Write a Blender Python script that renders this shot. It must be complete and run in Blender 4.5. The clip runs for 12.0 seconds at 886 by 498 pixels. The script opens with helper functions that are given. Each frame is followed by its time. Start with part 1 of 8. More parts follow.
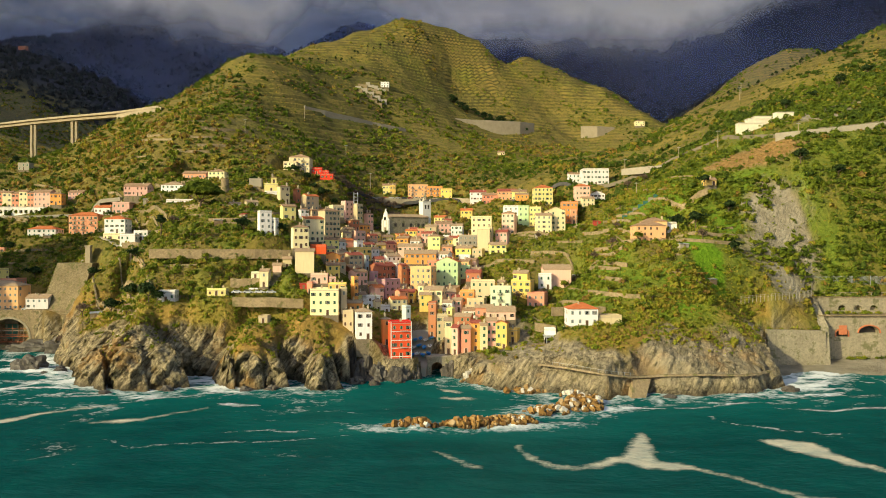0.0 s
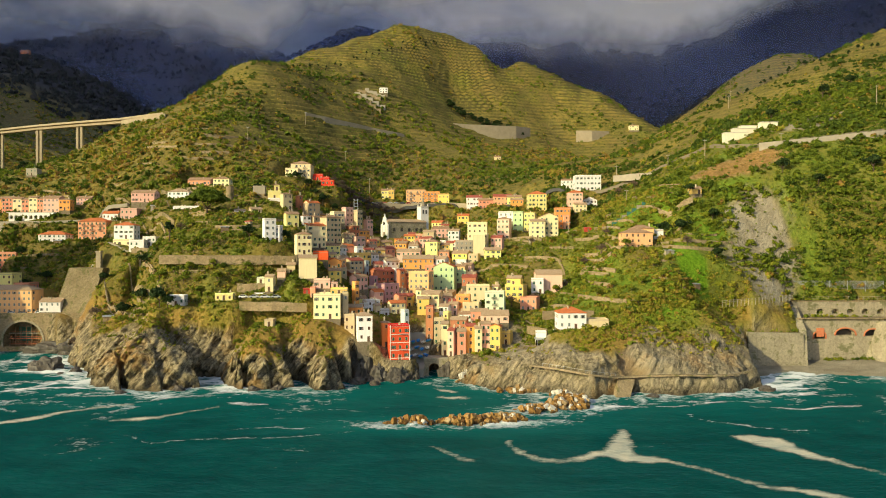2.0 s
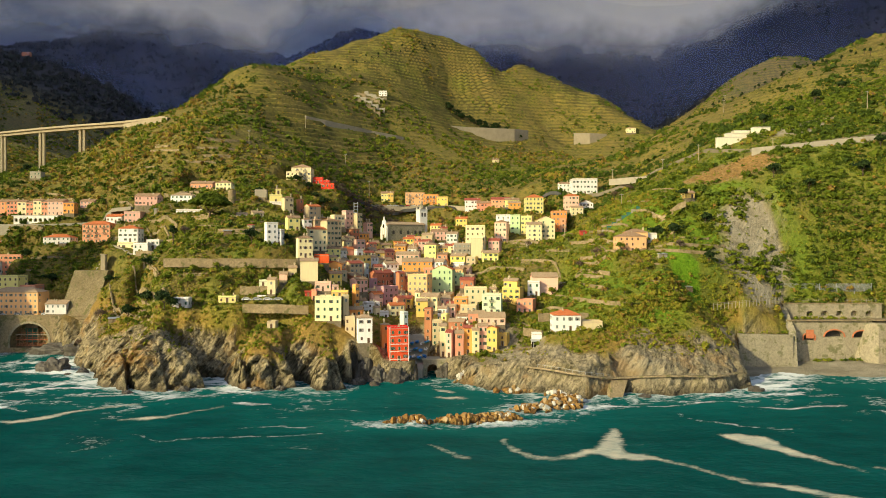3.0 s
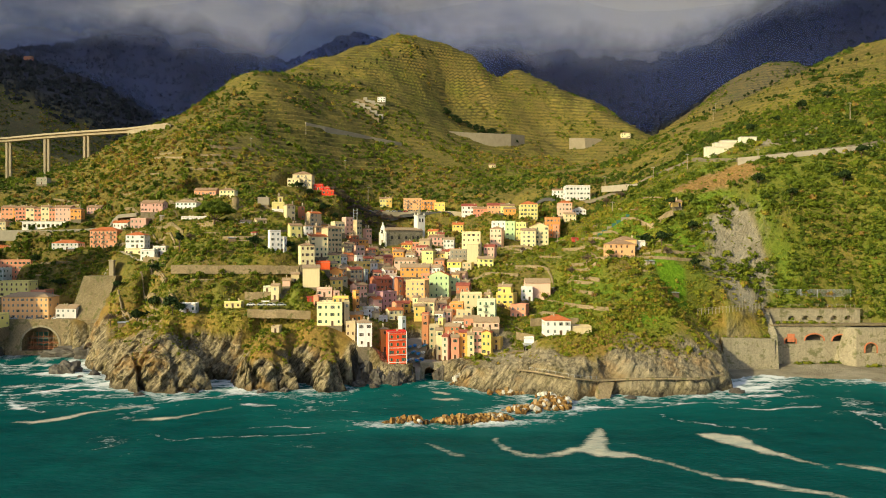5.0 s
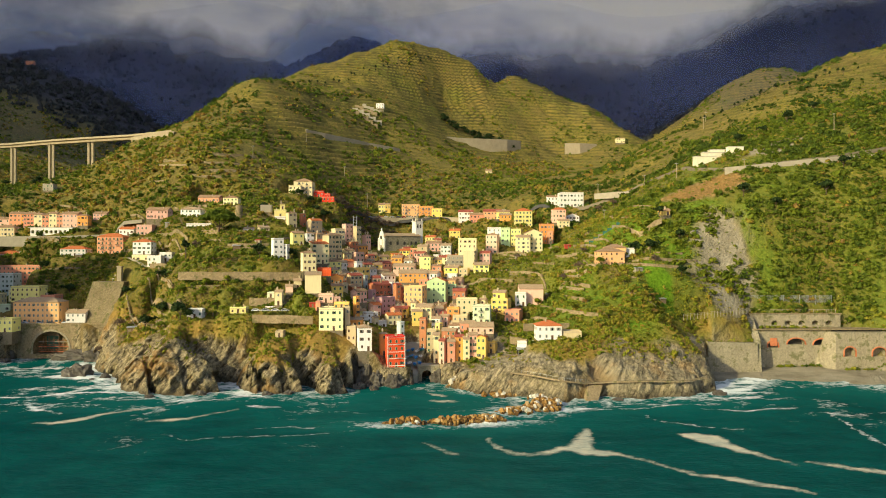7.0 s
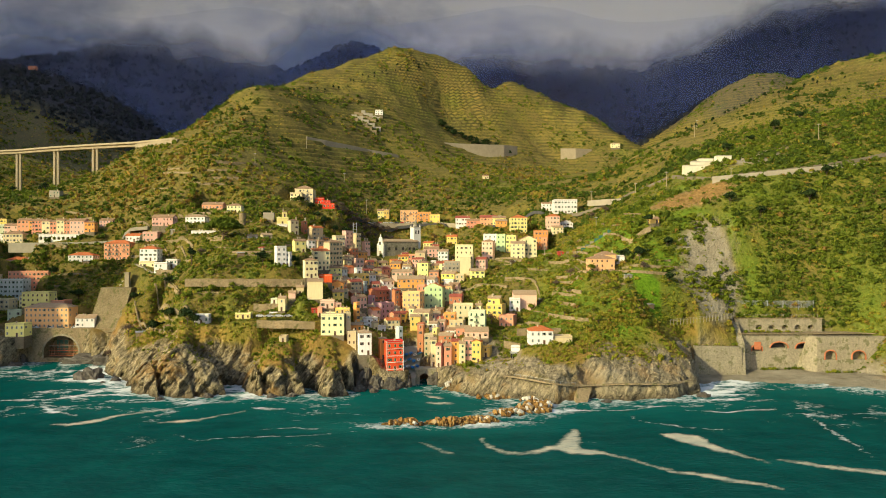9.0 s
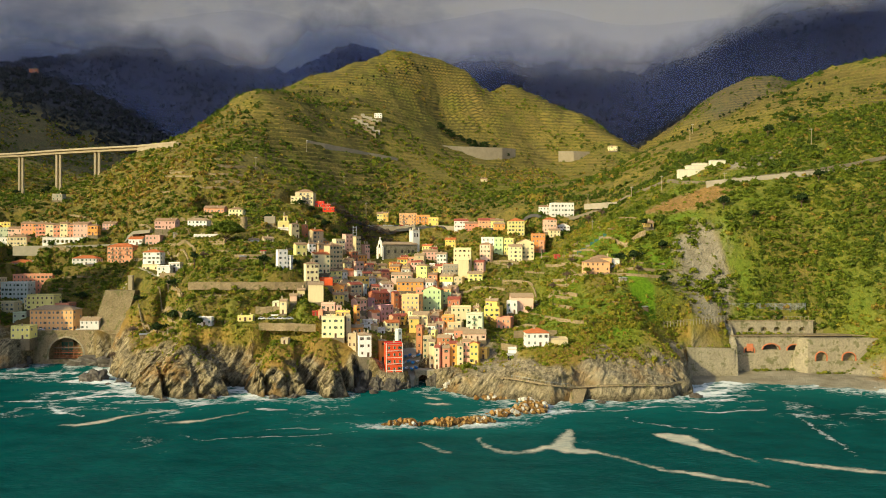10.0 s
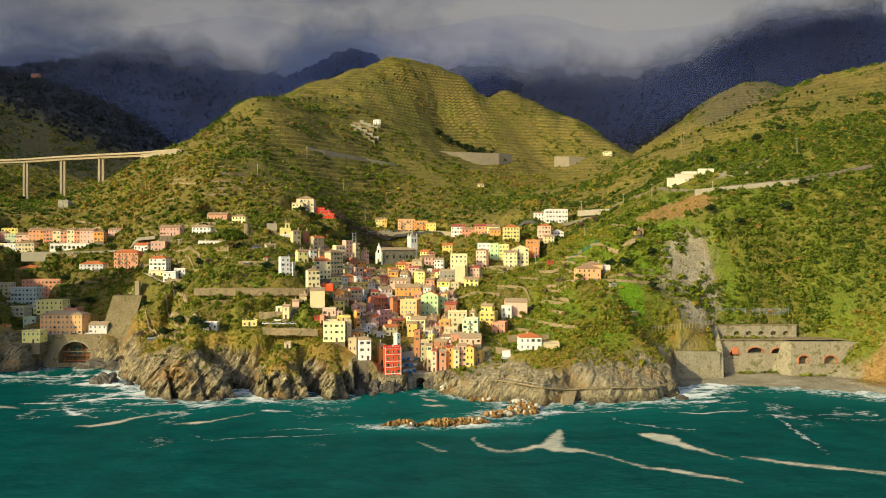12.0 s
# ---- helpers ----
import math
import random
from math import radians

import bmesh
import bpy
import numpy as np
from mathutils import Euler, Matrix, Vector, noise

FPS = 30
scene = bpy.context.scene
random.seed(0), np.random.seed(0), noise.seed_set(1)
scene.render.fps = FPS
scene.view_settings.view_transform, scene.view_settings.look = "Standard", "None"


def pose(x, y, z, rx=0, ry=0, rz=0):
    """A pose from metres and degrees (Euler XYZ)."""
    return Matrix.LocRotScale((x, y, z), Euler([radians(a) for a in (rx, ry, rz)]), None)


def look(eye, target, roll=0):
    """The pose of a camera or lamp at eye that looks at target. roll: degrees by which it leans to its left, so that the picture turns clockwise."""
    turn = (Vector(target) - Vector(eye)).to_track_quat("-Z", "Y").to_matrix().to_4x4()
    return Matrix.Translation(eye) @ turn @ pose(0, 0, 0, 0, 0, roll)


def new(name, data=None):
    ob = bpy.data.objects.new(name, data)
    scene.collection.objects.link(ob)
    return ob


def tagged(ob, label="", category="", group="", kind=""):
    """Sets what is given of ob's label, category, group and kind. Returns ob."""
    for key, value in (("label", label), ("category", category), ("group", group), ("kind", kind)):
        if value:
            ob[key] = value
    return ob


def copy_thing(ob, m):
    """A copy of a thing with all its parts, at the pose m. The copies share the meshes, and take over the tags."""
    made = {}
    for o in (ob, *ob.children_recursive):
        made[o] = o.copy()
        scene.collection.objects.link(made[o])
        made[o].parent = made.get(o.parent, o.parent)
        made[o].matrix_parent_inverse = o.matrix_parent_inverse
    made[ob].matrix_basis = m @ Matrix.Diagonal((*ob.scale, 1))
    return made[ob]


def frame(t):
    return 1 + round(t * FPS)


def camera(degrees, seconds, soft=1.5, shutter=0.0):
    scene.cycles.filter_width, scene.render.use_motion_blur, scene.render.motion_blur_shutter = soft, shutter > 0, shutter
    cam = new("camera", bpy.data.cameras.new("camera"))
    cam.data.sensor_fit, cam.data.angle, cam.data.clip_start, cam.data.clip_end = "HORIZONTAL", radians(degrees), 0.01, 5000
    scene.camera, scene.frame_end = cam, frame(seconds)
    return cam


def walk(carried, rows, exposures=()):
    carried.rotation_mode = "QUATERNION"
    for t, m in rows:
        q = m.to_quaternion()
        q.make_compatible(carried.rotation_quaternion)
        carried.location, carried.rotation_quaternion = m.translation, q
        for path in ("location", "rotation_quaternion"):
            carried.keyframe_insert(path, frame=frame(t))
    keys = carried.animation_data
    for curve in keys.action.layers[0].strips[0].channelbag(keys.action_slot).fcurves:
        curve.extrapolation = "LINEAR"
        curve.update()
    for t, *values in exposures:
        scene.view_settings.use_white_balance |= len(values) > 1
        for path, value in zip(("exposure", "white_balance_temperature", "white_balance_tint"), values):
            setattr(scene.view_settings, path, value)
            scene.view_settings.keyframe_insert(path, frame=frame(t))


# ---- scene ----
cam = camera(61.9, 12.0, soft=1.0)
METRES, EYE, TILT, LEAN, TURN = 95.0, 51.3, 0.0, 0.0, 0.0
ROWS = [
    (0.0, 0.0, 0.0, 0.0, 0.0, 0.0, -0.0),
    (0.5, 0.0015, -0.0428, 0.008, -0.04, -0.0, -0.0),
    (1.0, 0.0033, -0.0851, 0.0157, -0.07, 0.0, 0.01),
    (1.5, 0.0051, -0.1271, 0.0237, -0.11, -0.0, 0.01),
    (2.0, 0.0069, -0.1689, 0.0319, -0.14, -0.01, 0.01),
    (2.5, 0.0087, -0.2106, 0.0399, -0.18, 0.0, 0.01),
    (3.0, 0.0108, -0.2524, 0.0481, -0.21, 0.01, 0.0),
    (5.0, 0.0177, -0.4101, 0.0842, -0.36, 0.04, -0.02),
    (5.5, 0.0193, -0.4497, 0.0938, -0.4, 0.05, -0.03),
    (6.0, 0.0205, -0.4891, 0.1028, -0.44, 0.07, -0.03),
    (6.5, 0.0218, -0.5288, 0.1122, -0.48, 0.08, -0.03),
    (7.0, 0.0232, -0.5689, 0.1212, -0.51, 0.1, -0.03),
    (9.0, 0.0315, -0.7308, 0.159, -0.62, 0.17, 0.01),
    (9.5, 0.0332, -0.7714, 0.1679, -0.65, 0.19, 0.02),
    (10.0, 0.0346, -0.8121, 0.1765, -0.69, 0.22, 0.03),
    (10.5, 0.0362, -0.8529, 0.1851, -0.72, 0.25, 0.04),
    (11.0, 0.0374, -0.8941, 0.1939, -0.76, 0.28, 0.05),
    (11.5, 0.0387, -0.9354, 0.2027, -0.8, 0.3, 0.06),
    (12.0, 0.0404, -0.9764, 0.2113, -0.83, 0.32, 0.06),
]
walk(cam, [(t, pose(0, 0, EYE, TILT, LEAN, TURN) @ pose(METRES * x, METRES * y, METRES * z, 90 + pitch, roll, yaw)) for t, x, y, z, yaw, pitch, roll in ROWS])

# ---- world, sun, exposure ----
SUN_TO = Vector((-0.70, -0.60, 0.40)).normalized()
SUN_EL = math.asin(SUN_TO.z)
SUN_AZ = math.atan2(SUN_TO.x, SUN_TO.y)
world = bpy.data.worlds.new("sky")
scene.world = world
world.use_nodes = True
wn, wl = world.node_tree.nodes, world.node_tree.links
sky = wn.new("ShaderNodeTexSky")
sky.sky_type, sky.sun_disc = "NISHITA", False
sky.sun_elevation, sky.sun_rotation = SUN_EL, SUN_AZ
sky.dust_density, sky.air_density = 2.0, 1.0
wn["Background"].inputs["Strength"].default_value = 0.15
wl.new(sky.outputs[0], wn["Background"].inputs["Color"])
sun_data = bpy.data.lights.new("sun", "SUN")
sun_data.energy, sun_data.angle, sun_data.color = 4.1, radians(0.6), (1.0, 0.90, 0.50)
sun = new("sun", sun_data)
sun.matrix_world = look(SUN_TO * 100, (0, 0, 0))
scene.view_settings.exposure = 0.19

# ---- materials ----
def mat(name, rough=0.8, metal=0.0, spec=0.3):
    m = bpy.data.materials.new(name)
    m.use_nodes = True
    b = m.node_tree.nodes["Principled BSDF"]
    b.inputs["Roughness"].default_value = rough
    b.inputs["Metallic"].default_value = metal
    b.inputs["Specular IOR Level"].default_value = spec
    return m, m.node_tree.nodes, m.node_tree.links, b


def noise_of(n, l, scale, coord, detail=5.0, rough=0.6, stretch=None):
    t = n.new("ShaderNodeTexNoise")
    t.inputs["Scale"].default_value = scale
    t.inputs["Detail"].default_value = detail
    t.inputs["Roughness"].default_value = rough
    src = coord
    if stretch:
        mp = n.new("ShaderNodeMapping")
        mp.inputs["Scale"].default_value = stretch
        l.new(coord, mp.inputs["Vector"])
        src = mp.outputs[0]
    l.new(src, t.inputs["Vector"])
    return t.outputs["Fac"]


def ramp_of(n, l, fac, stops):
    r = n.new("ShaderNodeValToRGB")
    e = r.color_ramp.elements
    e[0].position, e[0].color = stops[0][0], (*stops[0][1], 1)
    e[1].position, e[1].color = stops[-1][0], (*stops[-1][1], 1)
    for p, c in stops[1:-1]:
        x = e.new(p)
        x.color = (*c, 1)
    l.new(fac, r.inputs[0])
    return r.outputs[0]


def grey(a, b):
    return [(a, (0, 0, 0)), (b, (1, 1, 1))]


def mix_of(n, l, fac, a, b, mode="MIX"):
    m = n.new("ShaderNodeMix")
    m.data_type, m.blend_type = "RGBA", mode
    if isinstance(fac, float):
        m.inputs[0].default_value = fac
    else:
        l.new(fac, m.inputs[0])
    for i, v in ((6, a), (7, b)):
        if isinstance(v, tuple):
            m.inputs[i].default_value = (*v, 1)
        else:
            l.new(v, m.inputs[i])
    return m.outputs[2]


def math_of(n, l, op, a, b=None):
    m = n.new("ShaderNodeMath")
    m.operation = op
    for i, v in ((0, a), (1, b)):
        if v is None:
            continue
        if isinstance(v, (int, float)):
            m.inputs[i].default_value = v
        else:
            l.new(v, m.inputs[i])
    return m.outputs[0]


def bump_of(n, l, b, height, strength, dist):
    u = n.new("ShaderNodeBump")
    u.inputs["Strength"].default_value, u.inputs["Distance"].default_value = strength, dist
    l.new(height, u.inputs["Height"])
    l.new(u.outputs[0], b.inputs["Normal"])


def world_xyz(n):
    return n.new("ShaderNodeNewGeometry").outputs["Position"]


MADE = {}


def plaster(name, c):
    """Weathered lime plaster, streaked by rain, slightly different on every house."""
    if ("plaster", name) in MADE:
        return MADE["plaster", name]
    m, n, l, b = mat("plaster_" + name, 0.9, 0, 0.15)
    c = (min(0.86, c[0] * 1.10), min(0.85, c[1] * 1.045), min(0.84, c[2] * 1.04) * (0.98 if min(c) > 0.6 else 0.86))
    p = world_xyz(n)
    big = noise_of(n, l, 0.35, p, 4)
    streak = noise_of(n, l, 1.0, p, 5, 0.65, (1.6, 1.6, 0.12))
    fine = noise_of(n, l, 4.0, p, 3)
    dark = tuple(v * 0.72 for v in c)
    col = mix_of(n, l, ramp_of(n, l, big, grey(0.35, 0.75)), c, tuple(min(1, v * 0.9 + 0.02) for v in c))
    col = mix_of(n, l, math_of(n, l, "MULTIPLY", ramp_of(n, l, streak, grey(0.48, 0.78)), 0.55), col, dark)
    col = mix_of(n, l, math_of(n, l, "MULTIPLY", ramp_of(n, l, fine, grey(0.5, 0.9)), 0.25), col, (0.42, 0.38, 0.32))
    hsv = n.new("ShaderNodeHueSaturation")
    info = n.new("ShaderNodeObjectInfo")
    l.new(math_of(n, l, "ADD", math_of(n, l, "MULTIPLY", info.outputs["Random"], 0.02), 0.49), hsv.inputs["Hue"])
    l.new(math_of(n, l, "ADD", math_of(n, l, "MULTIPLY", info.outputs["Random"], 0.22), 0.86), hsv.inputs["Value"])
    l.new(col, hsv.inputs["Color"])
    l.new(hsv.outputs[0], b.inputs["Base Color"])
    bump_of(n, l, b, fine, 0.4, 0.03)
    MADE["plaster", name] = m
    return m


def tiles(name, a, c):
    """Clay roof tiles in courses."""
    if ("tiles", name) in MADE:
        return MADE["tiles", name]
    m, n, l, b = mat("roof_tiles_" + name, 0.9, 0, 0.1)
    p = world_xyz(n)
    w = n.new("ShaderNodeTexWave")
    w.wave_type, w.bands_direction = "BANDS", "Z"
    w.inputs["Scale"].default_value = 0.9
    w.inputs["Distortion"].default_value = 1.5
    l.new(p, w.inputs["Vector"])
    f = noise_of(n, l, 0.9, p, 5)
    g = noise_of(n, l, 5.0, p, 2)
    col = mix_of(n, l, ramp_of(n, l, f, grey(0.3, 0.7)), a, c)
    col = mix_of(n, l, math_of(n, l, "MULTIPLY", w.outputs["Fac"], 0.3), col, tuple(v * 0.45 for v in a))
    col = mix_of(n, l, math_of(n, l, "MULTIPLY", ramp_of(n, l, g, grey(0.5, 0.8)), 0.35), col, (0.3, 0.25, 0.18))
    l.new(col, b.inputs["Base Color"])
    bump_of(n, l, b, w.outputs["Fac"], 0.5, 0.08)
    MADE["tiles", name] = m
    return m


def speckled(name, a, c, scale=0.6, rough=0.85, bump=0.3, spec=0.2, metal=0.0):
    if name in MADE:
        return MADE[name]
    m, n, l, b = mat(name, rough, metal, spec)
    p = world_xyz(n)
    f = noise_of(n, l, scale, p, 6, 0.65)
    g = noise_of(n, l, scale * 7, p, 3)
    col = mix_of(n, l, ramp_of(n, l, f, grey(0.3, 0.7)), a, c)
    col = mix_of(n, l, math_of(n, l, "MULTIPLY", g, 0.4), col, tuple(v * 0.55 for v in a))
    l.new(col, b.inputs["Base Color"])
    if bump:
        bump_of(n, l, b, g, bump, 0.1)
    MADE[name] = m
    return m


def masonry(name, a, c, course=0.45):
    """Coursed rubble stone with recessed joints."""
    if name in MADE:
        return MADE[name]
    m, n, l, b = mat(name, 0.92, 0, 0.15)
    p = world_xyz(n)
    v = n.new("ShaderNodeTexVoronoi")
    mp = n.new("ShaderNodeMapping")
    mp.inputs["Scale"].default_value = (0.6 / course, 0.6 / course, 1 / course)
    l.new(p, mp.inputs["Vector"])
    l.new(mp.outputs[0], v.inputs["Vector"])
    f = noise_of(n, l, 0.15, p, 5)
    col = mix_of(n, l, ramp_of(n, l, f, grey(0.35, 0.65)), a, c)
    col = mix_of(n, l, math_of(n, l, "MULTIPLY", ramp_of(n, l, v.outputs["Distance"], grey(0.35, 0.75)), 0.6), col, tuple(t * 0.5 for t in a))
    blotch = ramp_of(n, l, noise_of(n, l, 0.9, p, 4, 0.6), grey(0.42, 0.62))
    col = mix_of(n, l, math_of(n, l, "MULTIPLY", blotch, 0.45), col, tuple(t * 0.5 for t in a))
    creeper = ramp_of(n, l, noise_of(n, l, 0.3, p, 4, 0.65), grey(0.54, 0.62))
    col = mix_of(n, l, math_of(n, l, "MULTIPLY", creeper, 0.65), col, (0.085, 0.095, 0.022))
    st = noise_of(n, l, 0.7, p, 5, 0.65, (1.2, 1.2, 0.08))
    col = mix_of(n, l, math_of(n, l, "MULTIPLY", ramp_of(n, l, st, grey(0.5, 0.75)), 0.5), col, (0.16, 0.14, 0.1))
    l.new(col, b.inputs["Base Color"])
    inv = math_of(n, l, "SUBTRACT", 1.0, v.outputs["Distance"])
    bump_of(n, l, b, inv, 0.6, 0.12)
    MADE[name] = m
    return m


def cover_of(n, name):
    a = n.new("ShaderNodeAttribute")
    a.attribute_name = name
    return a


def ground_material():
    """Soil, scrub, terraces and rock by land cover: red = rock, green = grass, blue = wood tinted for haze."""
    m, n, l, b = mat("hillside_earth", 0.95, 0, 0.1)
    p = world_xyz(n)
    at = cover_of(n, "cover")
    sep = n.new("ShaderNodeSeparateColor")
    l.new(at.outputs["Color"], sep.inputs[0])
    big = noise_of(n, l, 0.012, p, 6, 0.62)
    mid = noise_of(n, l, 0.09, p, 6, 0.65)
    fine = noise_of(n, l, 0.6, p, 5, 0.7)
    soil = ramp_of(n, l, big, [(0.3, (0.16, 0.15, 0.024)), (0.5, (0.28, 0.19, 0.042)), (0.7, (0.19, 0.185, 0.025))])
    scrub = ramp_of(n, l, mid, [(0.3, (0.05, 0.07, 0.012)), (0.5, (0.13, 0.13, 0.024)), (0.68, (0.26, 0.18, 0.055))])
    base = mix_of(n, l, 0.55, soil, scrub)
    clump = ramp_of(n, l, noise_of(n, l, 0.33, p, 4, 0.6), grey(0.50, 0.60))
    base = mix_of(n, l, math_of(n, l, "MULTIPLY", clump, 0.75), base, (0.055, 0.07, 0.014))
    # dry-stone terraces: straw on the treads, dark growth along the risers
    xyz = n.new("ShaderNodeSeparateXYZ")
    l.new(p, xyz.inputs[0])
    lev = n.new("ShaderNodeSeparateColor")
    l.new(cover_of(n, "level").outputs["Color"], lev.inputs[0])
    saw = math_of(n, l, "FRACT", math_of(n, l, "ADD", lev.outputs[0], math_of(n, l, "MULTIPLY", mid, 0.10)))
    til = n.new("ShaderNodeSeparateColor")
    l.new(cover_of(n, "tilth").outputs["Color"], til.inputs[0])
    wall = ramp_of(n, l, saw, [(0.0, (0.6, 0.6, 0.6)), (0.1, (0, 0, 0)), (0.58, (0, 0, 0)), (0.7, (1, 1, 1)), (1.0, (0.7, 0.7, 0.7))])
    tread = ramp_of(n, l, saw, [(0.0, (0, 0, 0)), (0.15, (1, 1, 1)), (0.5, (1, 1, 1)), (0.62, (0, 0, 0))])
    broken = ramp_of(n, l, noise_of(n, l, 0.06, p, 5, 0.65), grey(0.36, 0.58))
    keep = math_of(n, l, "MULTIPLY", broken, til.outputs[0])
    brush = ramp_of(n, l, noise_of(n, l, 0.028, p, 5, 0.65), [(0.42, (0, 0, 0)), (0.56, (1, 1, 1))])
    base = mix_of(n, l, math_of(n, l, "MULTIPLY", brush, 0.55), base, ramp_of(n, l, fine, [(0.3, (0.08, 0.065, 0.025)), (0.55, (0.17, 0.125, 0.045)), (0.75, (0.12, 0.14, 0.025))]))
    base = mix_of(n, l, math_of(n, l, "MULTIPLY", math_of(n, l, "MULTIPLY", tread, keep), 0.65), base, ramp_of(n, l, big, [(0.32, (0.22, 0.22, 0.032)), (0.46, (0.34, 0.22, 0.05)), (0.56, (0.27, 0.22, 0.04)), (0.7, (0.16, 0.20, 0.022))]))
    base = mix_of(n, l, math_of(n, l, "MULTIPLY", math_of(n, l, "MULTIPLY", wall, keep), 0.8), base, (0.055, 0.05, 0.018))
    grass = ramp_of(n, l, fine, [(0.3, (0.07, 0.15, 0.008)), (0.55, (0.13, 0.24, 0.012)), (0.75, (0.23, 0.27, 0.028))])
    base = mix_of(n, l, sep.outputs[1], base, grass)
    # blue haze and cloud shade of the far mountains are put into this colour
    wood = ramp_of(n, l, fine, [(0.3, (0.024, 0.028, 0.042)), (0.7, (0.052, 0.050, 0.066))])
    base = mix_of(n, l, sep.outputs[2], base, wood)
    # layered sandstone of the shore
    tilt = n.new("ShaderNodeMapping")
    tilt.inputs["Rotation"].default_value = (0.0, 0.95, 0.0)
    l.new(p, tilt.inputs["Vector"])
    strat = noise_of(n, l, 0.5, tilt.outputs[0], 6, 0.7, (0.35, 0.5, 1.7))
    rock = ramp_of(n, l, strat, [(0.34, (0.055, 0.047, 0.032)), (0.46, (0.26, 0.21, 0.125)), (0.64, (0.48, 0.39, 0.235))])
    crack = n.new("ShaderNodeTexVoronoi")
    crack.feature = "DISTANCE_TO_EDGE"
    crack.inputs["Scale"].default_value = 0.2
    skew = n.new("ShaderNodeMapping")
    skew.inputs["Rotation"].default_value = (0.5, 0.7, 0.3)
    skew.inputs["Scale"].default_value = (1.0, 1.0, 0.42)
    warp = n.new("ShaderNodeVectorMath")
    warp.operation = "ADD"
    wn3 = n.new("ShaderNodeTexNoise")
    wn3.inputs["Scale"].default_value = 0.3
    wn3.inputs["Detail"].default_value = 4
    l.new(p, wn3.inputs["Vector"])
    l.new(p, warp.inputs[0])
    sc = n.new("ShaderNodeVectorMath")
    sc.operation = "SCALE"
    sc.inputs["Scale"].default_value = 14.0
    l.new(wn3.outputs["Color"], sc.inputs[0])
    l.new(sc.outputs[0], warp.inputs[1])
    l.new(warp.outputs[0], skew.inputs["Vector"])
    l.new(skew.outputs[0], crack.inputs["Vector"])
    fissure = math_of(n, l, "SUBTRACT", 1.0, ramp_of(n, l, crack.outputs["Distance"], grey(0.0, 0.06)))
    rock = mix_of(n, l, math_of(n, l, "MULTIPLY", fissure, 0.62), rock, (0.03, 0.025, 0.02))
    ochre = ramp_of(n, l, noise_of(n, l, 0.05, p, 4), grey(0.56, 0.66))
    rock = mix_of(n, l, math_of(n, l, "MULTIPLY", ochre, 0.6), rock, (0.42, 0.23, 0.07))
    moss = ramp_of(n, l, noise_of(n, l, 0.11, p, 5, 0.7), grey(0.55, 0.66))
    rock = mix_of(n, l, math_of(n, l, "MULTIPLY", moss, 0.55), rock, (0.12, 0.105, 0.03))
    wet = math_of(n, l, "SUBTRACT", 1.0, ramp_of(n, l, math_of(n, l, "MULTIPLY", xyz.outputs[2], 0.12), grey(0.08, 0.5)))
    rock = mix_of(n, l, math_of(n, l, "MULTIPLY", wet, 0.6), rock, (0.035, 0.03, 0.024))
    straw = ramp_of(n, l, fine, [(0.3, (0.19, 0.115, 0.033)), (0.55, (0.36, 0.20, 0.055)), (0.75, (0.46, 0.28, 0.09))])
    base = mix_of(n, l, til.outputs[2], base, straw)
    gravel = ramp_of(n, l, mid, [(0.3, (0.2, 0.17, 0.11)), (0.55, (0.33, 0.285, 0.2)), (0.75, (0.42, 0.37, 0.27))])
    hard = mix_of(n, l, til.outputs[1], rock, gravel)
    hard = mix_of(n, l, math_of(n, l, "MULTIPLY", til.outputs[2], 0.85), hard, straw)
    base = mix_of(n, l, sep.outputs[0], base, hard)
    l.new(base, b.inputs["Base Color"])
    h = math_of(n, l, "ADD", math_of(n, l, "MULTIPLY", mid, 2.0), fine)
    h = math_of(n, l, "ADD", h, math_of(n, l, "MULTIPLY", math_of(n, l, "MULTIPLY", strat, sep.outputs[0]), 1.6))
    h = math_of(n, l, "SUBTRACT", h, math_of(n, l, "MULTIPLY", math_of(n, l, "MULTIPLY", fissure, math_of(n, l, "SUBTRACT", sep.outputs[0], til.outputs[1])), 0.5))
    bump_of(n, l, b, h, 0.8, 1.2)
    return m


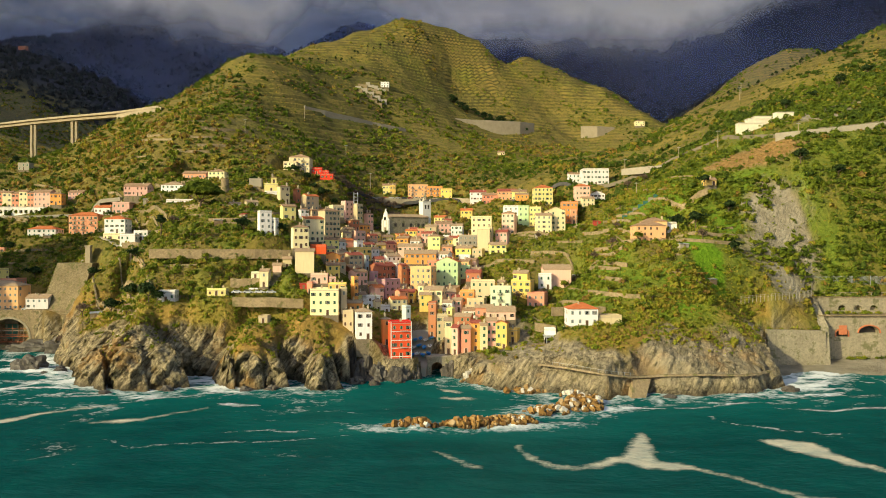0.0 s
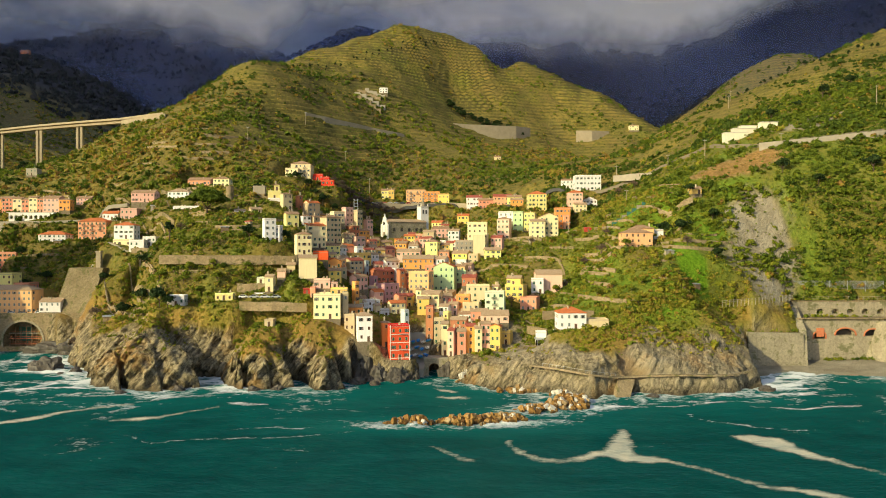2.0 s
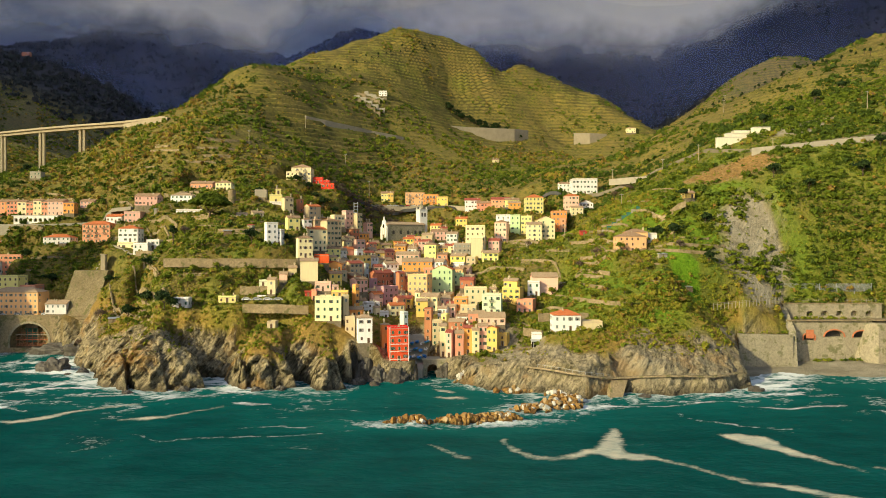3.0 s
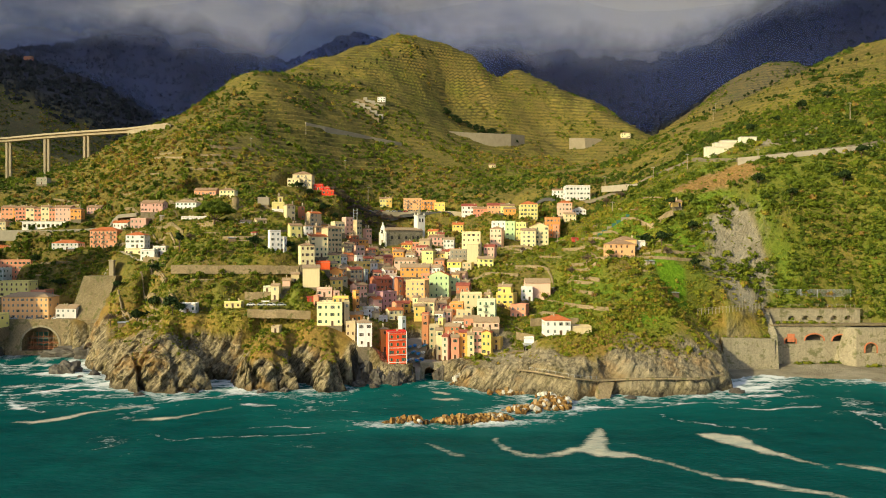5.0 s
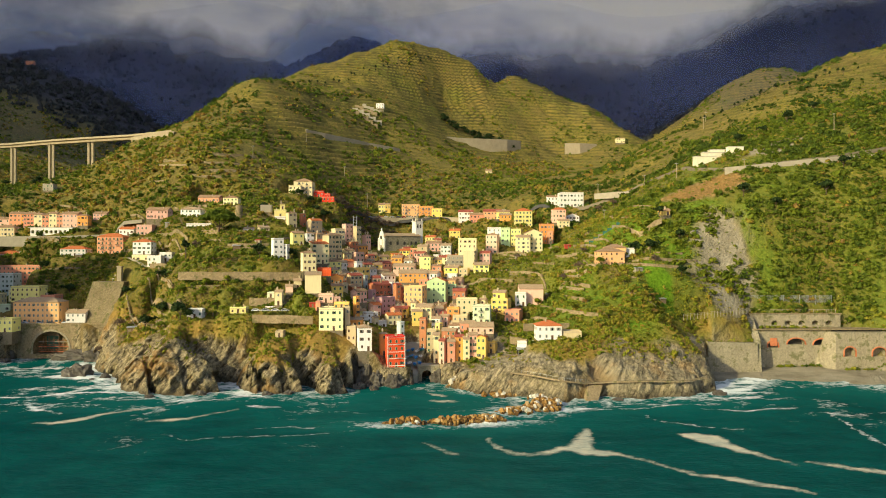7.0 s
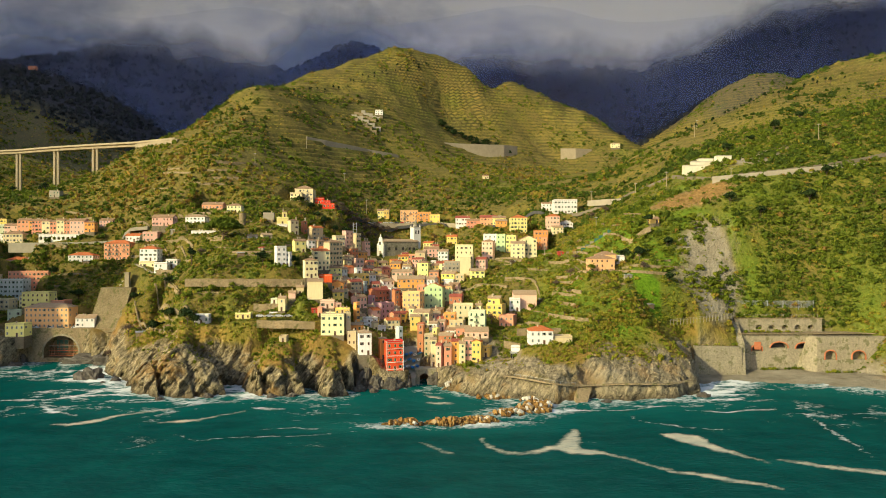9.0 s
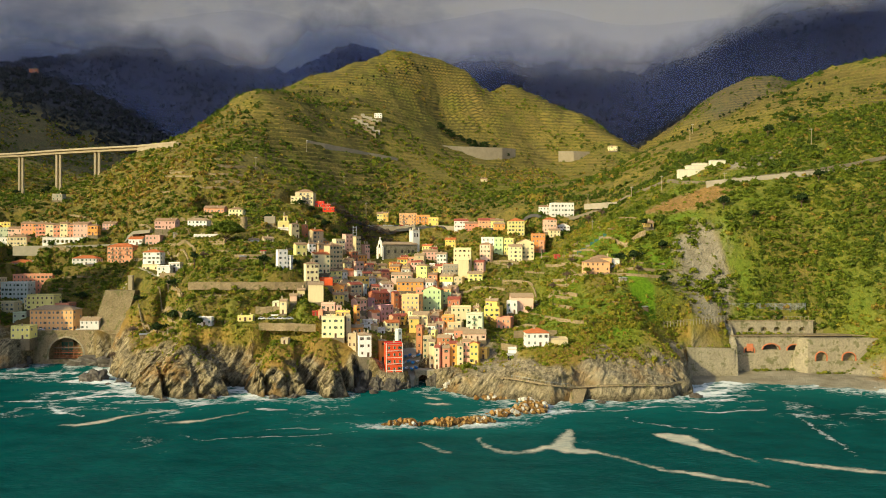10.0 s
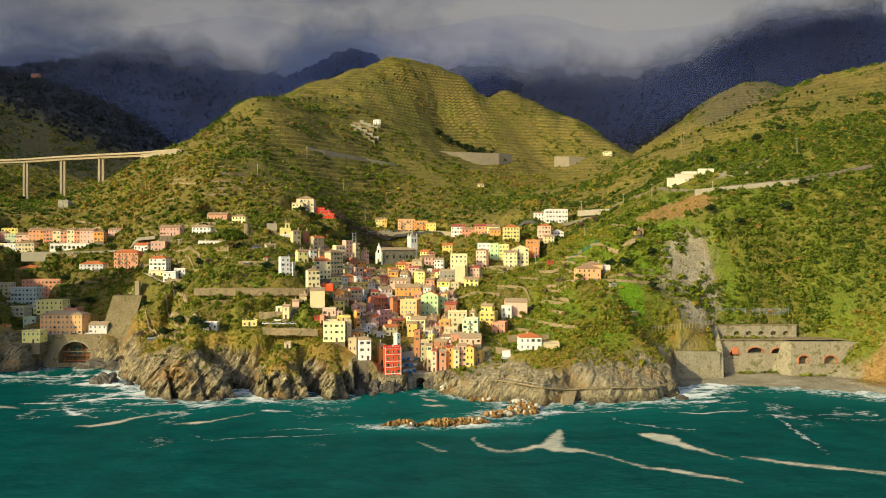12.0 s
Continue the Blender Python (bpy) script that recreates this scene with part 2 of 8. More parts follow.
def sea_material():
    m, n, l, b = mat("sea_water", 0.16, 0, 0.05)
    p = world_xyz(n)
    foam = cover_of(n, "foam")
    sep = n.new("ShaderNodeSeparateColor")
    l.new(foam.outputs["Color"], sep.inputs[0])
    f1 = noise_of(n, l, 0.42, p, 8, 0.78, (0.8, 1.3, 1.0))
    f2 = noise_of(n, l, 0.06, p, 4, 0.6)
    deep = ramp_of(n, l, f2, [(0.3, (0.0003, 0.041, 0.040)), (0.7, (0.0006, 0.066, 0.060))])
    milky = mix_of(n, l, sep.outputs[1], deep, (0.003, 0.10, 0.088))
    web = math_of(n, l, "ABSOLUTE", math_of(n, l, "SUBTRACT", noise_of(n, l, 0.17, p, 6, 0.62, (1.0, 1.5, 1.0)), 0.5))
    lace = math_of(n, l, "SUBTRACT", 0.3, math_of(n, l, "MULTIPLY", web, 4.2))
    torn = math_of(n, l, "ADD", math_of(n, l, "MULTIPLY", math_of(n, l, "SUBTRACT", f1, 0.5), 1.25), math_of(n, l, "MULTIPLY", lace, math_of(n, l, "MULTIPLY", math_of(n, l, "MINIMUM", math_of(n, l, "MULTIPLY", sep.outputs[0], 4.0), 1.0), math_of(n, l, "SUBTRACT", 1.05, sep.outputs[0]))))
    edge = math_of(n, l, "ADD", sep.outputs[0], torn)
    white = math_of(n, l, "MULTIPLY", ramp_of(n, l, edge, grey(0.36, 0.85)), 0.95)
    col = mix_of(n, l, white, milky, (0.72, 0.74, 0.72))
    f3 = noise_of(n, l, 0.14, p, 6, 0.7, (1.0, 1.6, 1.0))
    scum = math_of(n, l, "ADD", sep.outputs[2], math_of(n, l, "MULTIPLY", math_of(n, l, "SUBTRACT", f1, 0.5), 1.1))
    scum = math_of(n, l, "ADD", scum, math_of(n, l, "MULTIPLY", math_of(n, l, "SUBTRACT", f3, 0.5), 0.9))
    scum = math_of(n, l, "MULTIPLY", ramp_of(n, l, scum, grey(0.36, 0.85)), 0.9)
    tan = ramp_of(n, l, f3, [(0.35, (0.34, 0.36, 0.30)), (0.65, (0.62, 0.55, 0.40))])
    col = mix_of(n, l, scum, col, tan)
    w1 = noise_of(n, l, 0.5, p, 5, 0.6, (0.6, 1.3, 1.0))
    u = n.new("ShaderNodeBump")
    u.inputs["Strength"].default_value, u.inputs["Distance"].default_value = 0.5, 0.7
    l.new(w1, u.inputs["Height"])
    body, gloss, mx = n.new("ShaderNodeBsdfDiffuse"), n.new("ShaderNodeBsdfGlossy"), n.new("ShaderNodeMixShader")
    l.new(col, body.inputs["Color"])
    gloss.inputs["Roughness"].default_value = 0.22
    gloss.inputs["Color"].default_value = (0.55, 0.9, 0.9, 1)
    bright = math_of(n, l, "MAXIMUM", white, scum)
    l.new(math_of(n, l, "MULTIPLY", math_of(n, l, "SUBTRACT", 1.0, bright), 0.045), mx.inputs[0])
    for s in (body, gloss):
        l.new(u.outputs[0], s.inputs["Normal"])
    l.new(body.outputs[0], mx.inputs[1])
    l.new(gloss.outputs[0], mx.inputs[2])
    l.new(mx.outputs[0], n["Material Output"].inputs["Surface"])
    return m


def leaf_material(name, stops):
    m, n, l, b = mat(name, 0.75, 0, 0.2)
    geo = n.new("ShaderNodeNewGeometry")
    at = cover_of(n, "tone")
    sep = n.new("ShaderNodeSeparateColor")
    l.new(at.outputs["Color"], sep.inputs[0])
    t = math_of(n, l, "ADD", math_of(n, l, "MULTIPLY", geo.outputs["Random Per Island"], 0.22), math_of(n, l, "MULTIPLY", sep.outputs[0], 0.78))
    col = ramp_of(n, l, t, stops)
    l.new(col, b.inputs["Base Color"])
    thin, mx = n.new("ShaderNodeBsdfTranslucent"), n.new("ShaderNodeMixShader")
    l.new(col, thin.inputs["Color"])
    mx.inputs[0].default_value = 0.38
    l.new(b.outputs[0], mx.inputs[1])
    l.new(thin.outputs[0], mx.inputs[2])
    l.new(mx.outputs[0], n["Material Output"].inputs["Surface"])
    return m


GREENS = [(0.0, (0.035, 0.060, 0.009)), (0.25, (0.075, 0.115, 0.012)), (0.5, (0.155, 0.195, 0.014)), (0.75, (0.30, 0.285, 0.028)), (0.88, (0.34, 0.205, 0.045)), (1.0, (0.19, 0.115, 0.055))]
# bluish stops: distance haze and cloud shade painted into the leaves
HAZY_FOREST = [(0.0, (0.036, 0.044, 0.050)), (0.5, (0.050, 0.056, 0.062)), (1.0, (0.068, 0.066, 0.074))]
LEAVES = leaf_material("scrub_leaves", GREENS)
WOODS = leaf_material("hazy_mountain_foliage", HAZY_FOREST)

# ---- clouds ----
# how low the cloud hangs over the ridges, from west to east
CLOUD_FOOT = [(-1150, 470), (-900, 470), (-800, 492), (-720, 484), (-600, 474), (-460, 464), (-390, 446), (-335, 436), (-290, 462), (-240, 494), (-120, 496), (-70, 470), (20, 446), (230, 446), (420, 446), (520, 476), (660, 530), (900, 552)]


def cloud_material(name, low, fade, seed, dark, light, thin):
    """Ragged cloud: solid above, torn into wisps towards its lower edge."""
    m, n, l, b = mat(name, 1.0, 0, 0.0)
    p = world_xyz(n)
    out = n["Material Output"]
    xyz = n.new("ShaderNodeSeparateXYZ")
    l.new(p, xyz.inputs[0])
    shift = n.new("ShaderNodeVectorMath")
    shift.operation = "ADD"
    shift.inputs[1].default_value = (seed, seed * 2, seed * 3)
    l.new(p, shift.inputs[0])
    q = shift.outputs[0]
    torn = noise_of(n, l, 0.0045, q, 7, 0.62)
    broad = noise_of(n, l, 0.0016, q, 3, 0.5)
    lift = math_of(n, l, "ADD", math_of(n, l, "MULTIPLY", math_of(n, l, "SUBTRACT", torn, 0.5), 150.0), math_of(n, l, "MULTIPLY", math_of(n, l, "SUBTRACT", broad, 0.5), 90.0))
    along = math_of(n, l, "DIVIDE", math_of(n, l, "ADD", xyz.outputs[0], 1200.0), 2400.0)
    foot = ramp_of(n, l, along, [((x + 1200) / 2400, ((z - 400) / 200,) * 3) for x, z in CLOUD_FOOT])
    foot = math_of(n, l, "ADD", math_of(n, l, "MULTIPLY", foot, 200.0), 400.0 + low)
    height = math_of(n, l, "ADD", math_of(n, l, "SUBTRACT", xyz.outputs[2], foot), lift)
    west = math_of(n, l, "MINIMUM", math_of(n, l, "MULTIPLY", xyz.outputs[0], 0.17), 62.0)
    side = math_of(n, l, "MAXIMUM", math_of(n, l, "MINIMUM", west, math_of(n, l, "MULTIPLY", math_of(n, l, "SUBTRACT", 900.0, xyz.outputs[0]), 0.2)), -55.0)
    cover = math_of(n, l, "DIVIDE", height, fade)
    fac = ramp_of(n, l, cover, [(0.0, (0, 0, 0)), (0.35, (0.25, 0.25, 0.25)), (1.0, (1, 1, 1))])
    # billow light and shade put into the colour, brighter east of the middle
    shade = noise_of(n, l, 0.0036, q, 6, 0.55, (0.6, 1.0, 1.5))
    shade = math_of(n, l, "ADD", shade, math_of(n, l, "ADD", math_of(n, l, "MULTIPLY", side, 0.0010), math_of(n, l, "MULTIPLY", math_of(n, l, "MAXIMUM", side, 0.0), 0.0022)))
    col = ramp_of(n, l, shade, [(0.32, dark), (0.54, light)])
    dif = n.new("ShaderNodeBsdfDiffuse")
    tra = n.new("ShaderNodeBsdfTranslucent")
    l.new(col, dif.inputs[0])
    l.new(col, tra.inputs[0])
    body = n.new("ShaderNodeMixShader")
    body.inputs[0].default_value = thin
    l.new(dif.outputs[0], body.inputs[1])
    l.new(tra.outputs[0], body.inputs[2])
    clear = n.new("ShaderNodeBsdfTransparent")
    mx = n.new("ShaderNodeMixShader")
    l.new(fac, mx.inputs[0])
    l.new(clear.outputs[0], mx.inputs[1])
    l.new(body.outputs[0], mx.inputs[2])
    l.new(mx.outputs[0], out.inputs["Surface"])
    return m


def cloud_sheet(name, grid, material, label):
    rows, cols = len(grid), len(grid[0])
    me = bpy.data.meshes.new(name)
    verts = [v for r in grid for v in r]
    faces = [(i * cols + j, i * cols + j + 1, (i + 1) * cols + j + 1, (i + 1) * cols + j) for i in range(rows - 1) for j in range(cols - 1)]
    me.from_pydata(verts, [], faces)
    for f in me.polygons:
        f.use_smooth = True
    me.materials.append(material)
    return tagged(new(name, me), label, "cloud", kind="structure")


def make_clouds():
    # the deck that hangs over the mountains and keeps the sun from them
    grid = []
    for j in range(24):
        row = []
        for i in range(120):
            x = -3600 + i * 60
            # added notch near x = -215 lets the sun onto the eastern spur
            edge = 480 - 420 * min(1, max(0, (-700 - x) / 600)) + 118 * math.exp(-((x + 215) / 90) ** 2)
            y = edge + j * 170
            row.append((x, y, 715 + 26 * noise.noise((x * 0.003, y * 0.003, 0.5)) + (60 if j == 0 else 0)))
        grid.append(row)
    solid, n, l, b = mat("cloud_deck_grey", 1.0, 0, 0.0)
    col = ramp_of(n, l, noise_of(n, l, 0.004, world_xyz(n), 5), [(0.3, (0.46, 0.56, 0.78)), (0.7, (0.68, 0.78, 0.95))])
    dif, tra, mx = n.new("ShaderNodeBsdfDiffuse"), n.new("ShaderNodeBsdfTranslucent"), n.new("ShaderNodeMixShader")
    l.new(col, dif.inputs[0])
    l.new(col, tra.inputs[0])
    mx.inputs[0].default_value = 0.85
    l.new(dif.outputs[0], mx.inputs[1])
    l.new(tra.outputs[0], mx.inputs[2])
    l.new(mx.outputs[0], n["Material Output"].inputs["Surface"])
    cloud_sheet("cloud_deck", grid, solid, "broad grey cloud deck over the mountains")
    for k, (y0, low, fade, dark, light) in enumerate(((1330, -34, 70, (0.28, 0.34, 0.52), (0.96, 0.97, 1.0)), (1395, -26, 76, (0.27, 0.33, 0.50), (0.94, 0.96, 1.0)), (1690, -120, 120, (0.26, 0.29, 0.40), (0.62, 0.64, 0.70)))):
        grid = []
        for j in range(14):
            row = []
            for i in range(60):
                x = -2200 + i * 75
                z = 380 + j * 26
                y = y0 - 0.35 * (z - 500) + 24 * noise.noise((x * 0.002, z * 0.004, k * 7.3))
                row.append((x, y, z))
            grid.append(row)
        cloud_sheet("cloud_bank", grid, cloud_material("cloud_wisps", low, fade, 137.0 * (k + 1), dark, light, 0.4 if k < 2 else 0.0), "low grey cloud bank torn over the ridges")
    # thin blue sheets, added as painted haze in the shaded valley behind the hill
    m, n, l, b = mat("haze_tint", 1.0, 0, 0.0)
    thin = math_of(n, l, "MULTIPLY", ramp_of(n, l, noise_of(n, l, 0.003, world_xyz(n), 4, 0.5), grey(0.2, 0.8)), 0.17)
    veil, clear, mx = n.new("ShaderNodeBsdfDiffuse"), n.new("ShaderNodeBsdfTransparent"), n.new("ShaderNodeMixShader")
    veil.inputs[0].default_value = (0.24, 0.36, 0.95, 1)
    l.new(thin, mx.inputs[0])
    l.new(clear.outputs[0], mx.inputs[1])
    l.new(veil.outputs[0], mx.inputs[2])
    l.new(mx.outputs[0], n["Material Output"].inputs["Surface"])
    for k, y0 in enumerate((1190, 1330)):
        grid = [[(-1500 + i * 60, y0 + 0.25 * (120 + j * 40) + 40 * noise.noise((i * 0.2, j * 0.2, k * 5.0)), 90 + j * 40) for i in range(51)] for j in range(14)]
        cloud_sheet("haze_veil", grid, m, "thin blue sheet standing in for haze in the shaded valley")


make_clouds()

# ---- kit for houses ----
def part(name, bm, material, parent, label="", smooth=False):
    me = bpy.data.meshes.new(name)
    bm.to_mesh(me)
    bm.free()
    for s in material if isinstance(material, (list, tuple)) else (material,):
        me.materials.append(s)
    if smooth:
        for f in me.polygons:
            f.use_smooth = True
    ob = new(name, me)
    ob.parent = parent
    return tagged(ob, label) if label else ob


def hang(name, me, parent, m):
    """A part that shares its mesh with others of its kind."""
    ob = new(name, me)
    ob.parent = parent
    ob.matrix_basis = m
    return ob


def box(bm, x0, y0, z0, x1, y1, z1, slot=0):
    v = [bm.verts.new(c) for c in ((x0, y0, z0), (x1, y0, z0), (x1, y1, z0), (x0, y1, z0), (x0, y0, z1), (x1, y0, z1), (x1, y1, z1), (x0, y1, z1))]
    for q in ((3, 2, 1, 0), (4, 5, 6, 7), (0, 1, 5, 4), (1, 2, 6, 5), (2, 3, 7, 6), (3, 0, 4, 7)):
        bm.faces.new([v[i] for i in q]).material_index = slot
    return v


def prism(bm, pts, y0, y1, slot=0):
    """A closed outline in x and z, drawn out along y."""
    a = [bm.verts.new((x, y0, z)) for x, z in pts]
    b = [bm.verts.new((x, y1, z)) for x, z in pts]
    bm.faces.new(a[::-1]).material_index = slot
    bm.faces.new(b).material_index = slot
    for i in range(len(pts)):
        j = (i + 1) % len(pts)
        bm.faces.new((a[i], a[j], b[j], b[i])).material_index = slot


TINTS = {
    "white": (0.78, 0.77, 0.74), "cream": (0.78, 0.69, 0.46), "yellow": (0.78, 0.57, 0.17), "lemon": (0.76, 0.70, 0.30), "orange": (0.74, 0.33, 0.10),
    "pink": (0.74, 0.47, 0.42), "salmon": (0.70, 0.32, 0.22), "red": (0.66, 0.06, 0.02), "green": (0.47, 0.66, 0.40), "mint": (0.60, 0.68, 0.54),
    "beige": (0.56, 0.47, 0.32), "peach": (0.76, 0.45, 0.24), "lilac": (0.46, 0.26, 0.33), "grey": (0.33, 0.31, 0.27), "rust": (0.45, 0.17, 0.10), "sky": (0.58, 0.66, 0.72),
}
TILES = {
    "old": ("brown", (0.30, 0.18, 0.10), (0.42, 0.27, 0.16)), "new": ("orange", (0.52, 0.13, 0.04), (0.62, 0.20, 0.07)),
    "slate": ("tan", (0.36, 0.245, 0.145), (0.48, 0.34, 0.21)), "deep": ("dark red", (0.30, 0.07, 0.05), (0.40, 0.11, 0.07)),
}
SHUTTERS = {
    "green": speckled("shutter_paint_green", (0.03, 0.10, 0.055), (0.05, 0.14, 0.08), 2, 0.6, 0),
    "brown": speckled("shutter_paint_brown", (0.10, 0.055, 0.03), (0.15, 0.08, 0.045), 2, 0.6, 0),
    "grey": speckled("shutter_paint_grey", (0.16, 0.19, 0.18), (0.22, 0.25, 0.23), 2, 0.6, 0),
}
GLASS = mat("window_glass", 0.08, 0, 0.8)[0]
GLASS.node_tree.nodes["Principled BSDF"].inputs["Base Color"].default_value = (0.015, 0.018, 0.02, 1)
TRIM = speckled("stone_trim", (0.55, 0.50, 0.42), (0.66, 0.62, 0.54), 1.5, 0.9, 0)
IRON = speckled("painted_iron", (0.05, 0.05, 0.05), (0.09, 0.085, 0.08), 2, 0.5, 0)
CHIMNEY = plaster("chimney", (0.5, 0.42, 0.32))


def extruded(bm, outline, z0, z1, slots):
    """A closed outline in x and y, drawn up along z; slots: a material for each side."""
    lo = [bm.verts.new((x, y, z0)) for x, y in outline]
    hi = [bm.verts.new((x, y, z1)) for x, y in outline]
    bm.faces.new(lo[::-1])
    bm.faces.new(hi)
    for i in range(len(outline)):
        j = (i + 1) % len(outline)
        bm.faces.new((lo[i], lo[j], hi[j], hi[i])).material_index = slots[i]


def window_mesh(name, w, h, shutter, closed):
    """Frame, panes and shutters in one stepped piece."""
    bm = bmesh.new()
    t, a = 0.09, w / 2
    if closed:
        out = [(-a - t, 0.02), (-a - t, -0.06), (-a, -0.06), (-a, -0.10), (-0.02, -0.10), (-0.02, -0.05), (0.02, -0.05), (0.02, -0.10), (a, -0.10), (a, -0.06), (a + t, -0.06), (a + t, 0.02)]
        slots = [0, 0, 2, 2, 2, 1, 2, 2, 2, 0, 0, 0]
    else:
        out = [(-a - t, 0.02), (-a - t, -0.06), (-a, -0.06), (-a, -0.01), (-0.03, -0.01), (-0.03, -0.04), (0.03, -0.04), (0.03, -0.01), (a, -0.01), (a, -0.06), (a + t, -0.06), (a + t, 0.02)]
        slots = [0, 0, 0, 1, 0, 0, 0, 1, 0, 0, 0, 0]
    extruded(bm, out, -h / 2, h / 2, slots)
    me = bpy.data.meshes.new(name)
    bm.to_mesh(me)
    bm.free()
    for s in (TRIM, GLASS, SHUTTERS[shutter]):
        me.materials.append(s)
    return me


WINDOWS = {(s, c): window_mesh("window", 0.82, 1.35, s, c) for s in SHUTTERS for c in (0, 1)}


def shutter_mesh(shutter):
    """One louvred leaf, hinged at x = 0 and folded back along the wall."""
    bm = bmesh.new()
    box(bm, 0.0, -0.11, -0.675, 0.40, -0.06, 0.675)
    me = bpy.data.meshes.new("shutter")
    bm.to_mesh(me)
    bm.free()
    me.materials.append(SHUTTERS[shutter])
    return me


LEAVES_OF = {s: shutter_mesh(s) for s in SHUTTERS}


def hang_window(base, m, shade, closed):
    ob = hang("window", WINDOWS[shade, closed], base, m)
    if not closed:
        hang("shutter", LEAVES_OF[shade], ob, pose(0.50, 0, 0))
        hang("shutter", LEAVES_OF[shade], ob, pose(-0.90, 0, 0))
    return ob


def door_mesh():
    bm = bmesh.new()
    extruded(bm, [(-0.65, 0.02), (-0.65, -0.07), (-0.5, -0.07), (-0.5, -0.02), (0.5, -0.02), (0.5, -0.07), (0.65, -0.07), (0.65, 0.02)], 0, 2.2, [0, 0, 0, 1, 0, 0, 0, 0])
    me = bpy.data.meshes.new("door")
    bm.to_mesh(me)
    bm.free()
    me.materials.append(TRIM)
    me.materials.append(SHUTTERS["brown"])
    return me


def balcony_mesh():
    bm = bmesh.new()
    box(bm, -1.3, -0.95, -0.14, 1.3, 0.02, 0.0)
    me = bpy.data.meshes.new("balcony")
    bm.to_mesh(me)
    bm.free()
    me.materials.append(TRIM)
    return me


def rail_mesh():
    """Iron bars under one bent handrail."""
    bm = bmesh.new()
    path = [(-1.26, -0.02), (-1.26, -0.44), (-1.26, -0.50), (-1.26, -0.84), (-1.26, -0.9)]
    path += [(-1.26 + 2.52 * k / 21, -0.9) for k in range(1, 22)]
    path += [(1.26, -0.84), (1.26, -0.50), (1.26, -0.44), (1.26, -0.02)]
    cols = [[bm.verts.new((x, y, z)) for z in (0.0, 0.9, 1.0)] for x, y in path]
    for i, (a, c) in enumerate(zip(cols, cols[1:])):
        bm.faces.new((a[1], c[1], c[2], a[2]))
        if i % 2:
            bm.faces.new((a[0], c[0], c[1], a[1]))
    bmesh.ops.solidify(bm, geom=bm.faces[:], thickness=0.04)
    bmesh.ops.recalc_face_normals(bm, faces=bm.faces)
    for v in [v for v in bm.verts if not v.link_faces]:
        bm.verts.remove(v)
    me = bpy.data.meshes.new("rail")
    bm.to_mesh(me)
    bm.free()
    me.materials.append(IRON)
    return me


def chimney_mesh():
    bm = bmesh.new()
    prof = [(0.35, -1.2), (0.35, 1.0), (0.47, 1.04), (0.47, 1.2), (0.25, 1.28), (0.25, 1.5), (0.36, 1.54), (0.0, 1.8)]
    rings = [[bm.verts.new((sx * r, sy * r * 0.8, z)) for sx, sy in ((-1, -1), (1, -1), (1, 1), (-1, 1))] for r, z in prof]
    for a, b in zip(rings, rings[1:]):
        for i in range(4):
            bm.faces.new((a[i], a[(i + 1) % 4], b[(i + 1) % 4], b[i]))
    me = bpy.data.meshes.new("chimney")
    bm.to_mesh(me)
    bm.free()
    me.materials.append(CHIMNEY)
    return me


DOOR, BALCONY, RAIL, CHIMNEY_ME = door_mesh(), balcony_mesh(), rail_mesh(), chimney_mesh()
PLINTH = masonry("plinth_stone", (0.22, 0.175, 0.115), (0.33, 0.265, 0.175), 0.5)
COUNT = ("low", "one-storey", "two-storey", "three-storey", "four-storey", "five-storey", "six-storey", "seven-storey", "eight-storey")
FEET = []


